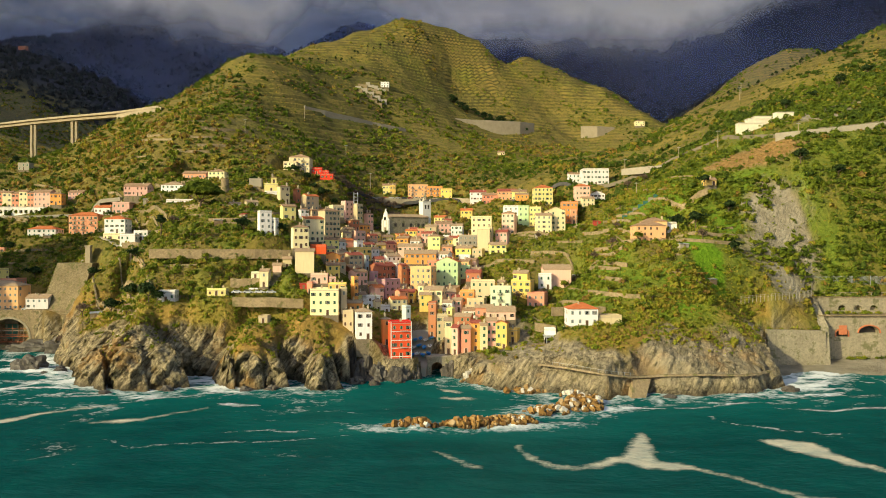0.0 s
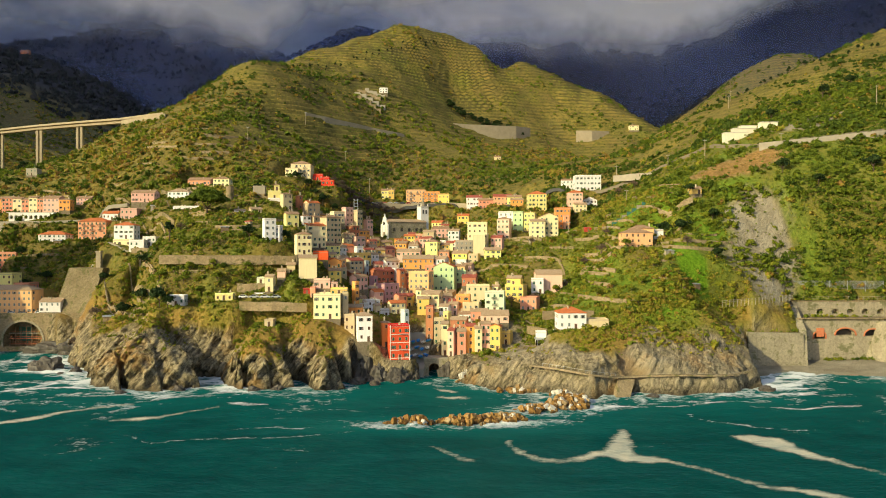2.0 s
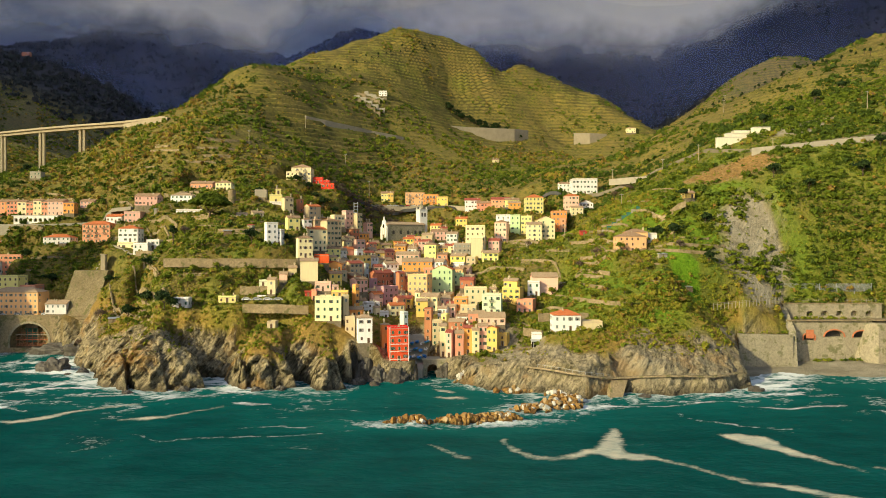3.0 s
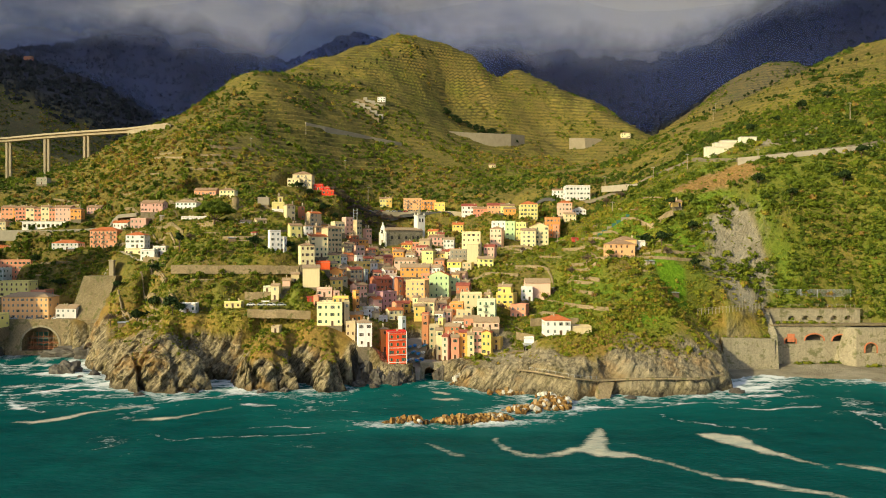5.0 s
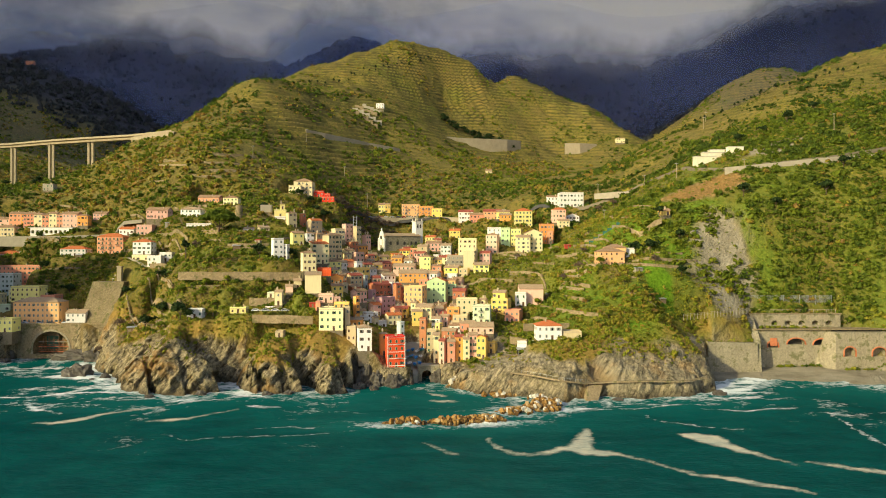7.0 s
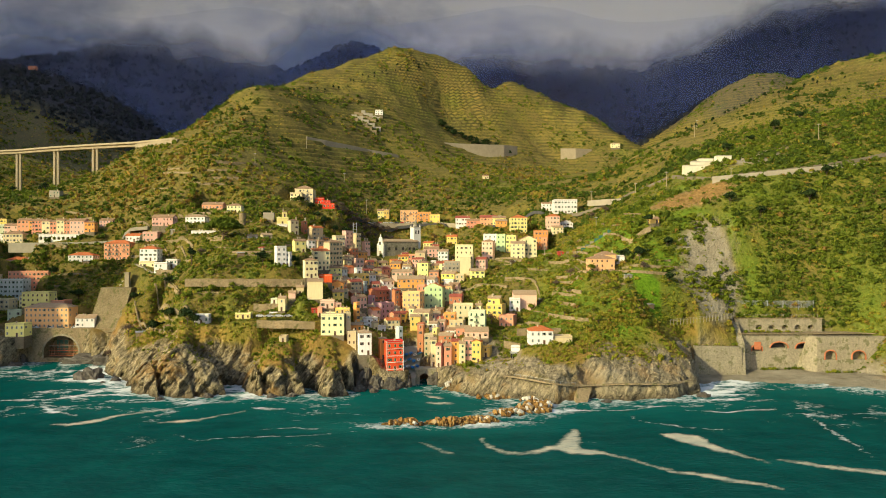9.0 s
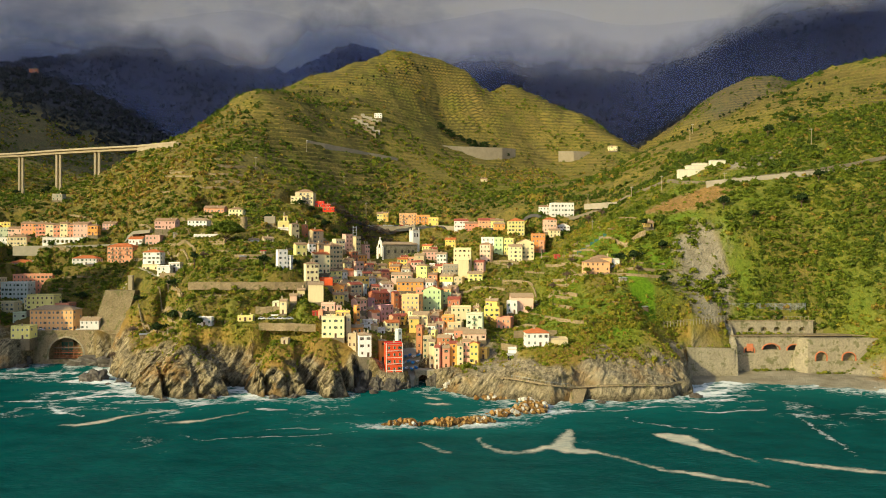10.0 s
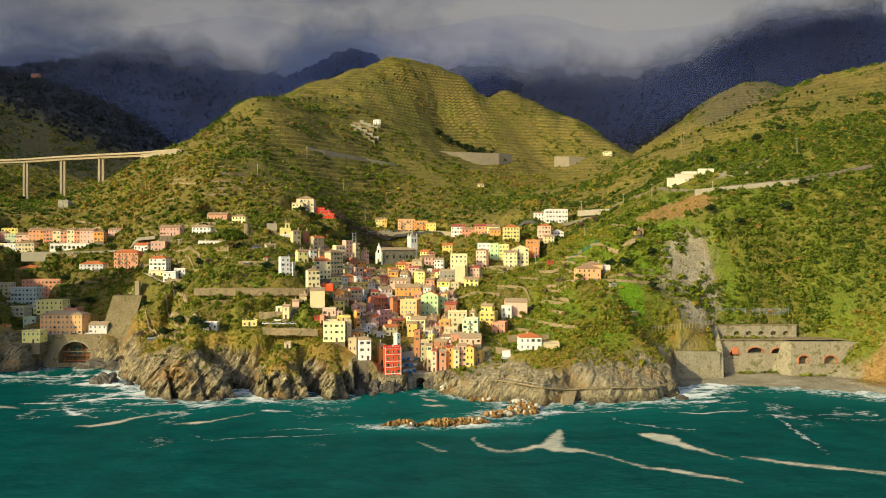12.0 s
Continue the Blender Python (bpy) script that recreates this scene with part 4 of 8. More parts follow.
house(-96.7, 315, 31.3, 7.9, 6.2, 2.4, "lemon", yaw=3)
house(-81.1, 322, 31.1, 7.3, 5.6, 2.4, "white", yaw=1, windows=0)
house(-78.1, 322, 34.8, 3.8, 5.0, 6.7, "cream", "gable", "slate", yaw=-2)
house(-74.2, 330, 40.9, 3.7, 5.0, 3.0, "pink", "gable", "slate", yaw=7)
house(-70.7, 335, 42.3, 3.9, 5.0, 4.4, "beige", "gable", "slate", yaw=12)
house(-82.9, 326, 38.1, 3.6, 5.0, 2.4, "mint", yaw=-2)
house(-72.4, 297, 21.3, 3.6, 6.0, 2.4, "beige")
house(-233.0, 382, 19.5, 26.5, 12.0, 12.6, "peach", "hip", "slate", windows=2)
house(-207.9, 378, 20.6, 11.4, 9.1, 5.4, "white", "gable", "slate")
house(-240.0, 402, 30.8, 15.7, 10.0, 3.7, "salmon")
house(-249.5, 400, 31.0, 17.1, 10.0, 8.9, "lemon")
house(-282.4, 452, 36.7, 28.0, 14.0, 14.9, "salmon")
house(-306.2, 480, 50.6, 16.4, 10.0, 9.6, "lilac", "hip", "new")
house(-286.3, 436, 31.3, 18.3, 10.0, 15.3, "sky")
house(-268.2, 420, 27.8, 5.4, 6.0, 8.6, "cream")
house(-261.7, 398, 21.5, 8.1, 6.5, 7.4, "mint")
house(-277.7, 410, 26.4, 12.1, 9.7, 8.4, "cream")
house(-243.3, 366, 16.4, 11.1, 8.9, 6.9, "lemon")
house(-270.1, 380, 19.8, 7.1, 6.0, 5.3, "orange")
house(-304.3, 432, 30.0, 17.4, 10.0, 7.2, "pink")
house(-312.4, 450, 37.7, 14.7, 10.0, 11.6, "cream")
house(-359.8, 548, 87.1, 14.0, 10.0, 5.5, "yellow")
house(-362.1, 535, 81.0, 11.4, 9.1, 7.2, "salmon", "gable", "old")
house(-350.1, 533, 80.1, 10.4, 8.3, 7.3, "mint")
house(-339.0, 530, 80.0, 10.3, 8.3, 7.1, "pink", "gable", "old")
house(-328.1, 528, 80.9, 9.4, 7.5, 10.4, "salmon", "gable", "old")
house(-318.1, 526, 80.9, 8.4, 6.7, 9.9, "orange", "gable", "old")
house(-335.5, 508, 72.4, 12.7, 10.0, 6.5, "white")
house(-323.4, 505, 69.7, 15.3, 10.0, 10.0, "cream", "hip", "old")
house(-350.0, 512, 72.4, 13.7, 10.0, 6.6, "cream")


# small houses that fill the lanes of the old town
def fill_old_town():
    rng = random.Random(41)
    FEET.append((-27, 534, 30, 20, 62.5))
    FEET.append((46.5, 291, 14, 8, 13.4))
    FEET.append((-272, 488, 70, 12, 71.5))
    made = 0
    for _ in range(2600):
        y = rng.uniform(308, 448)
        mid = -16 - (y - 310) * 0.12
        x = mid + rng.uniform(-1, 1) * (26 + (y - 300) * 0.2)
        if y < 340 and x < 2:
            continue
        w, d = rng.uniform(4.6, 7.5), rng.uniform(5, 7)
        if any(abs(x - a) < (w + c) / 2 + 0.1 and abs(y + d / 2 - b) < (d + e) / 2 + 0.6 for a, b, c, e, _ in FEET):
            continue
        near = sorted((math.hypot(x - a, (y - b) * 0.8), z) for a, b, c, e, z in FEET if b - e / 2 > y - 14 and b < 520)[:4]
        if near[0][0] > 20:
            continue
        z = sum(q for _, q in near) / len(near) - 1.0
        tint = rng.choice(("cream", "pink", "yellow", "salmon", "orange", "beige", "white", "peach", "lemon", "rust"))
        roof, tile = rng.choice((("gable", "slate"), ("gable", "old"), ("gable", "old"), ("hip", "old"), ("shed", "old"), ("flat", "old"), ("gable", "deep"), ("gable", "new")))
        house(round(x, 1), round(y, 1), round(z, 1), round(w, 1), round(d, 1), rng.uniform(4.2, 6.6), tint, roof, tile, rng.uniform(-24, 10) if x > mid else rng.uniform(16, 46))
        made += 1
        if made == 110:
            break


fill_old_town()

# ---- ground ----
WEST_BENCH = [
    (-224, 382, 20.9), (-194, 372, 21.6), (-177, 365, 34.8), (-239, 430, 41.7), (-247, 455, 60.4),
    (-223, 458, 60.1), (-277, 500, 77), (-312, 520, 78.8), (-246, 490, 77.2), (-180, 412, 59.8),
    (-166, 398, 52.2), (-190, 464, 83), (-344, 600, 119.8), (-305, 590, 115.1), (-213, 520, 115.5),
    (-190, 545, 142.8), (-318, 400, 58), (-365, 325, 100), (-420, 420, 118), (-330, 295, 66),
    (-460, 330, 120), (-420, 560, 112), (-520, 520, 150),
]
WEST_TERRACES = [
    (-165, 455, 84.8), (-166, 492, 96.9), (-136, 450, 93.7), (-124, 428, 84.4), (-128, 395, 74.3),
    (-143, 385, 63.4), (-129, 337, 45.9), (-100, 340, 47.7), (-120, 316, 29.3), (-96, 315, 31.5),
    (-81, 320, 31.4), (-148, 330, 28.8), (-110, 296, 25.2), (-76, 296, 24.3), (-92, 297, 25.1),
    (-84, 349, 57.5), (-80, 368, 64), (-68, 341, 51), (-77, 322, 35.5), (-61, 326, 41.1),
    (-49, 300, 24.6), (-62, 308, 27.9),
]
VALLEY = [
    (-19, 292, 8.6), (-10, 322, 9.6), (-6, 306, 8.1), (-17, 352, 19.2), (-21, 392, 33.6),
    (-32, 440, 46.6), (-41, 470, 55.3), (-40, 526, 60), (-12, 552, 64), (-51, 465, 62.3),
    (-58, 402, 57.8), (-66, 385, 56), (-52, 352, 43.5), (-40, 340, 38.5), (-41, 306, 24.6),
    (-89, 440, 78.6), (-98, 525, 99.2), (-73, 580, 99.8), (-20, 592, 91.7), (7, 586, 91.3),
    (-43, 600, 94.1), (29, 568, 85.7), (-62, 560, 90.4), (-32, 312, 25.2),
]
EAST_TERRACES = [
    (4, 304, 8.4), (17, 298, 10), (28, 302, 11), (4, 362, 29.4), (19, 350, 26.1),
    (37, 342, 25.3), (54, 350, 33.6), (50, 395, 48.6), (36, 410, 49.7), (14, 410, 45.3),
    (-1, 425, 48.4), (24, 432, 51.6), (51, 468, 65.3), (66, 448, 61.3), (66, 488, 79.4),
    (101, 516, 96.4), (102, 492, 83.4), (81, 468, 68.2), (98, 343, 54.7), (54, 283, 22.5),
    (67, 278, 22.7), (75, 330, 41.4), (95, 374, 69.4), (129, 367, 82.5), (87, 285, 25.3),
    (104, 297, 30.6), (88, 275, 19.9),
]
EAST_SPUR = [
    (166, 395, 101.6), (213, 394, 114.4), (178, 433, 120.7), (265, 545, 178.3), (243, 418, 128.5),
    (312, 560, 201.1), (210, 600, 164), (156, 540, 125.4), (157, 350, 61.8), (180, 358, 81.2),
    (203, 350, 62.3), (125, 316, 41.4), (173, 339, 32), (198, 341, 33), (243, 361, 84),
    (215, 346, 42), (245, 416, 130), (300, 430, 150), (330, 560, 203), (290, 350, 75),
    (370, 400, 125), (480, 640, 266), (390, 650, 246), (300, 622, 204), (420, 500, 205), (264, 332, 34), (250, 334, 31),
    (320, 330, 60),
]
CENTRAL_HILL = [
    (-243, 640, 171.5), (-290, 665, 169), (-234, 706, 207.7), (-195, 740, 243), (-123, 660, 168.2),
    (-144, 561, 136.9), (-121, 554, 127.3), (-119, 846, 264), (-59, 818, 225.6), (-65, 742, 178.1),
    (-47, 950, 341), (12, 940, 259.5), (75, 1025, 293.3), (39, 840, 188.4), (107, 900, 199.6),
    (149, 965, 235.5), (190, 930, 203.1), (250, 938, 213.1), (150, 640, 135.2), (84, 620, 118.3),
    (-2, 690, 131.2), (-3, 985, 347), (51, 1005, 335), (115, 1025, 316), (199, 1015, 282),
    (274, 975, 232), (-64, 885, 282.6), (4, 945, 294.7), (237, 1010, 270), (-135, 960, 320.6),
    (-168, 900, 296.9), (-71, 640, 125.4),
]
BACK_COUNTRY = [
    (-430, 760, 128), (-320, 730, 135), (-560, 700, 170), (-420, 1000, 175), (-250, 1100, 215),
    (-80, 1150, 270), (120, 1250, 235), (300, 1150, 205), (300, 1250, 230), (304, 1000, 208.4),
    (350, 1000, 224.5), (506, 1080, 345), (455, 1060, 308), (411, 1040, 278), (620, 1110, 335), (480, 900, 225), (560, 1000, 290),
    (620, 780, 310), (-741, 1300, 399), (-560, 1250, 330.1), (-841, 1400, 447.3), (-950, 1100, 380),
    (-826, 1700, 563.4), (-574, 1650, 520.5), (-218, 1600, 538.2), (-500, 1300, 300), (91, 1800, 576.9),
    (357, 1750, 548.9), (607, 1700, 554.3), (880, 1650, 593.8), (800, 1100, 330), (1100, 1200, 430),
    (-200, 1350, 330), (250, 1450, 310),
]
FAR_RIM = [
    (-1300, 1500, 520), (-900, 2000, 600), (-300, 2200, 620), (300, 2200, 640), (900, 2100, 660),
    (1400, 1700, 680), (-1500, 900, 420), (1300, 900, 400), (0, 2700, 700), (-900, 600, 250),
    (900, 600, 400), (-1300, 2600, 650), (1500, 2600, 700),
]
SPOTS = np.array(WEST_BENCH + WEST_TERRACES + VALLEY + EAST_TERRACES + EAST_SPUR + CENTRAL_HILL + BACK_COUNTRY + FAR_RIM, float)


def plate_kernel(r2):
    return np.where(r2 > 0, r2 * np.log(r2 + 1e-9), 0.0)


def plate(spots, soft):
    """A thin plate laid softly over spot heights."""
    q = spots[:, :2] / 100
    k = plate_kernel(((q[:, None] - q[None]) ** 2).sum(2)) + np.eye(len(q)) * soft
    a = np.hstack([np.ones((len(q), 1)), q])
    big = np.block([[k, a], [a.T, np.zeros((3, 3))]])
    return q, np.linalg.solve(big, np.concatenate([spots[:, 2], np.zeros(3)]))


PLATE_Q, PLATE_W = plate(SPOTS, 0.05)


def bare_land(x, y):
    x, y = np.asarray(x, float), np.asarray(y, float)
    px, py = x.ravel() / 100, y.ravel() / 100
    z = PLATE_W[-3] + PLATE_W[-2] * px + PLATE_W[-1] * py
    for (a, b), w in zip(PLATE_Q, PLATE_W):
        z = z + w * plate_kernel((px - a) ** 2 + (py - b) ** 2)
    return z.reshape(x.shape)


# the shore, from the far west to the far east
SHORE = [(-2800, 240), (-900, 240), (-420, 236), (-345, 248), (-312, 270), (-284, 308), (-266, 343), (-247, 362), (-243, 380), (-225, 392), (-196, 372), (-172, 330), (-150, 300), (-141, 279),
         (-118, 268), (-103, 267), (-94, 275), (-99, 296), (-92, 299), (-86, 280), (-79, 270), (-68, 268), (-58, 273), (-61, 285), (-56, 286), (-51, 269), (-44, 263), (-37, 272), (-41, 296),
         (-37, 301), (-30, 296), (-20, 290), (-13, 292), (-9, 306), (-6, 318), (1, 318), (6, 305), (8, 290), (14, 272),
         (28, 264), (44, 258), (56, 252), (66, 259), (72, 262), (88, 258), (110, 262), (126, 274), (133, 298), (150, 304), (182, 298), (215, 283), (245, 265), (264, 250), (330, 235), (900, 220), (2800, 200)]


def wobble(x, y, scale, octaves=4, seed=0.0):
    """Soft fractal noise from crossed sine waves, about -1 to 1."""
    x, y = np.asarray(x, float) / scale, np.asarray(y, float) / scale
    out, amp, total = 0, 1.0, 0.0
    for k in range(octaves):
        a = seed * 1.7 + k * 2.4
        u, v = x * math.cos(a) - y * math.sin(a), x * math.sin(a) + y * math.cos(a)
        out = out + amp * (np.sin(u + 1.7 * np.sin(v * 0.83 + a)) * np.cos(v * 1.13 + 1.3 * np.sin(u * 0.71 - a)))
        total += amp
        amp *= 0.55
        x, y = x * 2.03, y * 2.03
    return out / total


def inland(x, y):
    """Metres from the shore line, positive on land."""
    x, y = np.asarray(x, float), np.asarray(y, float)
    best = np.full(x.shape, 1e9)
    line = np.full(x.shape, -1e9)
    inside = np.zeros(x.shape, bool)
    for (x0, y0), (x1, y1) in zip(SHORE, SHORE[1:]):
        dx, dy = x1 - x0, y1 - y0
        t = np.clip(((x - x0) * dx + (y - y0) * dy) / (dx * dx + dy * dy), 0, 1)
        best = np.minimum(best, np.hypot(x - x0 - t * dx, y - y0 - t * dy))
        cross = ((x0 > x) != (x1 > x)) & (y > y0 + (x - x0) / (dx if dx else 1e-9) * dy)
        inside ^= cross
    return np.where(inside, best, -best)


def pads(x, y, z):
    """Levels the ground softly at the foot of the houses."""
    total, weight = z * 1.0, np.ones(z.shape)
    for hx, hy, hw, hd, hz in FEET:
        if hy > 640:
            continue
        r = np.hypot(np.maximum(np.abs(x - hx) - hw / 2, 0), np.maximum(np.abs(y - hy) - hd / 2, 0))
        k = 40 * np.exp(-(r / 4.2) ** 2)
        total, weight = total + k * (hz + 0.1), weight + k
    return total / weight


def beach_share(x, y):
    """How far the shore is a flat beach under walls instead of a cliff."""
    back = np.where(x < 165, 321, 341)
    return np.clip((x - 133) / 5, 0, 1) * np.clip((back - y) / 4, 0, 1) * np.clip((248 - x) / 18, 0, 1)


def step_up(t):
    t = np.clip(t, 0, 1)
    return t * t * (3 - 2 * t)


# crest of the mountains behind, from west to east
CREST_X = [-2400, -1200, -900, -830, -790, -720, -600, -430, -320, -255, -205, -172, -135, -95, 40, 240, 440, 540, 700, 900, 1300, 2400]
CREST_Z = [480, 470, 458, 466, 484, 500, 560, 520, 452, 476, 508, 518, 510, 484, 482, 486, 510, 560, 600, 630, 680, 700]


def mountains(x, y, z):
    """The wooded mountains that close the valley, with ravines down their flanks."""
    z = z - step_up((y - 1120) / 80) * np.maximum(z - np.interp(x, [-620, -420], [430, 330]), 0)
    t = step_up((y - 1330) / 200)
    crest = np.interp(x, CREST_X, CREST_Z) + 5 * wobble(x, y, 16, 3, 41.0)
    gully = np.abs(wobble(x + 0.25 * y, y * 0.25, 60, 3, 42.0))
    high = crest - 60 * (0.45 - gully) * np.clip((1500 - y) / 120, 0, 1) + np.maximum(y - 1530, 0) * 0.05
    return z * (1 - t) + high * t


TERRACE = 5.0


def terrace_mask(x, y, z):
    """Where the hill still keeps its vine terraces."""
    hill = np.clip((y - 560) / 80, 0, 1) * np.clip((1075 - y) / 40, 0, 1) * np.clip((x + 330) / 60, 0, 1)
    spur = np.clip((x - 150) / 40, 0, 1) * np.clip((y - 400) / 40, 0, 1)
    kept = np.clip(0.75 + 1.1 * wobble(x, y, 70, 3, 44.0) + np.clip((z - 190) / 120, -0.5, 0.5) - 0.9 * np.clip((-150 - x) / 60, 0, 1) * np.clip((860 - y) / 60, 0, 1), 0, 1)
    return np.maximum(hill, 0.8 * spur) * kept


def terrace_level(x, y, z):
    return (z + 5 * wobble(x, y, 130, 2, 45.0) + 1.2 * wobble(x, y, 30, 2, 46.0)) / TERRACE


def land_height(x, y):
    x, y = np.asarray(x, float), np.asarray(y, float)
    d = inland(x, y)
    z = bare_land(x, y)
    far = np.clip((y - 380) / 500, 0, 1)
    rolls = wobble(x, y, 34, 3, 1.0) * (1.4 + 4 * far) + wobble(x, y, 150, 4, 2.0) * 10 * far
    z = mountains(x, y, z + rolls)
    q = terrace_level(x, y, z)
    f = q - np.floor(q)
    z = z + terrace_mask(x, y, z) * 0.9 * TERRACE * (step_up((f - 0.55) / 0.42) - f)
    z = np.maximum(z, 2.5)
    rough = wobble(x, y, 8, 4, 3.0)
    dd = d + rough * 2.6 + wobble(x, y, 22, 3, 4.0) * 3.0
    # clefts between the headlands: sheer on the side that looks east, easing off beyond
    for gx, lean, wide, deep, far in ((-96.5, -0.85, 6.0, 17, 320), (-58.5, -0.55, 4.2, 11, 312), (-36.8, -0.55, 6.0, 17, 318), (-128, -0.6, 3.6, 6, 298), (-114, -0.7, 3.0, 5, 290), (-80, -0.5, 3.4, 6, 296), (-69, -0.5, 2.6, 4, 290), (-47, -0.5, 2.4, 4, 288), (-152, -0.6, 4.0, 5, 320)):
        u = (x - gx - (y - 280) * lean + 1.0 * rough) / wide
        dd = dd - deep * np.where(u < 0, np.exp(-(u / 0.22) ** 2), np.exp(-np.maximum(u, 0) ** 1.3)) * np.clip((far - y) / 20, 0, 1)
    cliff = 1.0 + dd * 2.2 + np.maximum(dd - 11, 0) ** 1.6 * 0.35
    bluff = 1.0 + 1.8 * np.minimum(dd, 5.5) + 0.66 * np.maximum(dd - 5.5, 0) + np.maximum(dd - 24, 0) ** 1.5 * 0.3
    lean_back = np.clip((-34 - x) / 6, 0, 1) * np.clip((x + 175) / 15, 0, 1)
    cliff = np.where(dd > 0, cliff * (1 - lean_back) + bluff * lean_back + 2.0 * rough, dd * 0.7)
    beach = np.where(d > 0, d * 0.10 + 0.2, d * 0.15)
    s = beach_share(x, y)
    cliff = cliff * (1 - s) + beach * s
    # the low eastern tip, and the headland outside the western end that shades the first houses
    tip = 8.0 + np.maximum(134 - x, 0) * 0.85 + np.maximum(y - 304, 0) * 0.8
    z = np.where((x > 100) & (x < 142) & (y < 326), np.minimum(z, tip), z)
    z = z + 60 * np.exp(-((x + 324) / 20) ** 2 - ((y - 352) / 22) ** 2) + 56 * np.exp(-((x + 306) / 17) ** 2 - ((y - 326) / 22) ** 2)
    cap = np.where(d > 60, z, np.minimum(z, cliff))
    low = np.clip(-d / 6, 0, 1)
    out = cap * (1 - low) + np.minimum(cap, -4) * low
    out = np.where(d > -3, pads(x, y, out), out)
    # earth that has slipped down over the end of the railway wall
    slip = np.minimum((x - 226) * 0.85 + (y - 313) * 0.85 + 2.5 * wobble(x, y, 7, 3, 61.0), 36)
    out = np.where((x > 222) & (d > 0) & (y < 350), np.maximum(out, slip), out)
    ramp = np.clip((6.5 - np.abs(x + 8.6)) / 1.5, 0, 1) * np.clip((y - 295) / 2, 0, 1) * np.clip((330 - y) / 2, 0, 1)
    return out * (1 - ramp) + np.minimum(out, 3.0 + (y - 299) * 0.36) * ramp


def fan_rows(start, stop, apex, near, share):
    ys = [start]
    while ys[-1] < stop:
        ys.append(ys[-1] + max(near, (ys[-1] - apex) * share))
    return np.array(ys)


def sheet(name, x, y, z, material):
    rows, cols = x.shape
    me = bpy.data.meshes.new(name)
    me.vertices.add(rows * cols)
    me.vertices.foreach_set("co", np.stack([x, y, z], -1).astype(np.float32).ravel())
    i = np.arange(rows * cols).reshape(rows, cols)
    quads = np.stack([i[:-1, :-1], i[:-1, 1:], i[1:, 1:], i[1:, :-1]], -1).reshape(-1, 4)
    me.loops.add(quads.size)
    me.loops.foreach_set("vertex_index", quads.astype(np.int32).ravel())
    me.polygons.add(len(quads))
    me.polygons.foreach_set("loop_start", np.arange(0, quads.size, 4, dtype=np.int32))
    me.update(calc_edges=True)
    me.polygons.foreach_set("use_smooth", np.ones(len(quads), bool))
    me.materials.append(material)
    return new(name, me)


def paint(ob, name, r, g, b):
    at = ob.data.attributes.new(name, "FLOAT_COLOR", "POINT")
    at.data.foreach_set("color", np.stack([r.ravel(), g.ravel(), b.ravel(), np.ones(r.size)], -1).astype(np.float32).ravel())


def grass_share(x, y):
    """Where fresh grass and bright green gardens cover the slopes."""
    g = np.clip((x - 20) / 60, 0, 1) * np.clip((480 - y) / 60, 0, 1) * np.clip((330 - x) / 60, 0, 1)
    g = g * np.clip(0.55 + 0.9 * wobble(x, y, 18, 3, 7.0), 0, 1)
    w = np.clip((-40 - x) / 40, 0, 1) * np.clip((420 - y) / 60, 0, 1)
    g = g * (1 - 0.45 * np.clip((x - 185) / 25, 0, 1))
    return np.clip(np.maximum(0.8 * g, lawn_share(x, y)) + 0.45 * w * np.clip(0.3 + wobble(x, y, 14, 3, 8.0), 0, 1), 0, 1)


def lawn_share(x, y):
    """Open lawns and grassed terraces in the eastern gardens."""
    g = 0.0 * x
    for cx, cy, a, b, lean in ((101, 288, 17, 9, 0.1), (121, 322, 8, 22, -0.5), (82, 466, 12, 10, 0.0)):
        u = x - cx - (y - cy) * lean
        g = np.maximum(g, np.clip((1.05 - np.hypot(u / a, (y - cy) / b) + 0.35 * wobble(x, y, 7, 3, 23.0)) * 3, 0, 1))
    return g


def scree_share(x, y):
    """The bare rock face on the eastern slope, and the quarried banks above it."""
    a = 1.15 - np.hypot((x - 158 - (y - 346) * 0.25) / 20, (y - 347) / 20)
    e = 1 - np.hypot((x - 224) / 24, (y - 428) / 14)
    k = np.maximum(a, e) + 0.45 * wobble(x, y, 8, 4, 9.0)
    return np.maximum(np.clip(k * 2.6, 0, 1), quarry_share(x, y))


def quarry_share(x, y):
    c = 1.15 - np.hypot((x - 164) / 26, (y - 390) / 13)
    e = 1 - np.hypot((x - 250) / 25, (y - 297) / 15)
    e = np.maximum(e, 1 - np.hypot((x + 92) / 8, (y - 292) / 7))
    return np.clip((np.maximum(c, e) + 0.3 * wobble(x, y, 6, 3, 9.5)) * 3, 0, 1)


SURFACE = []


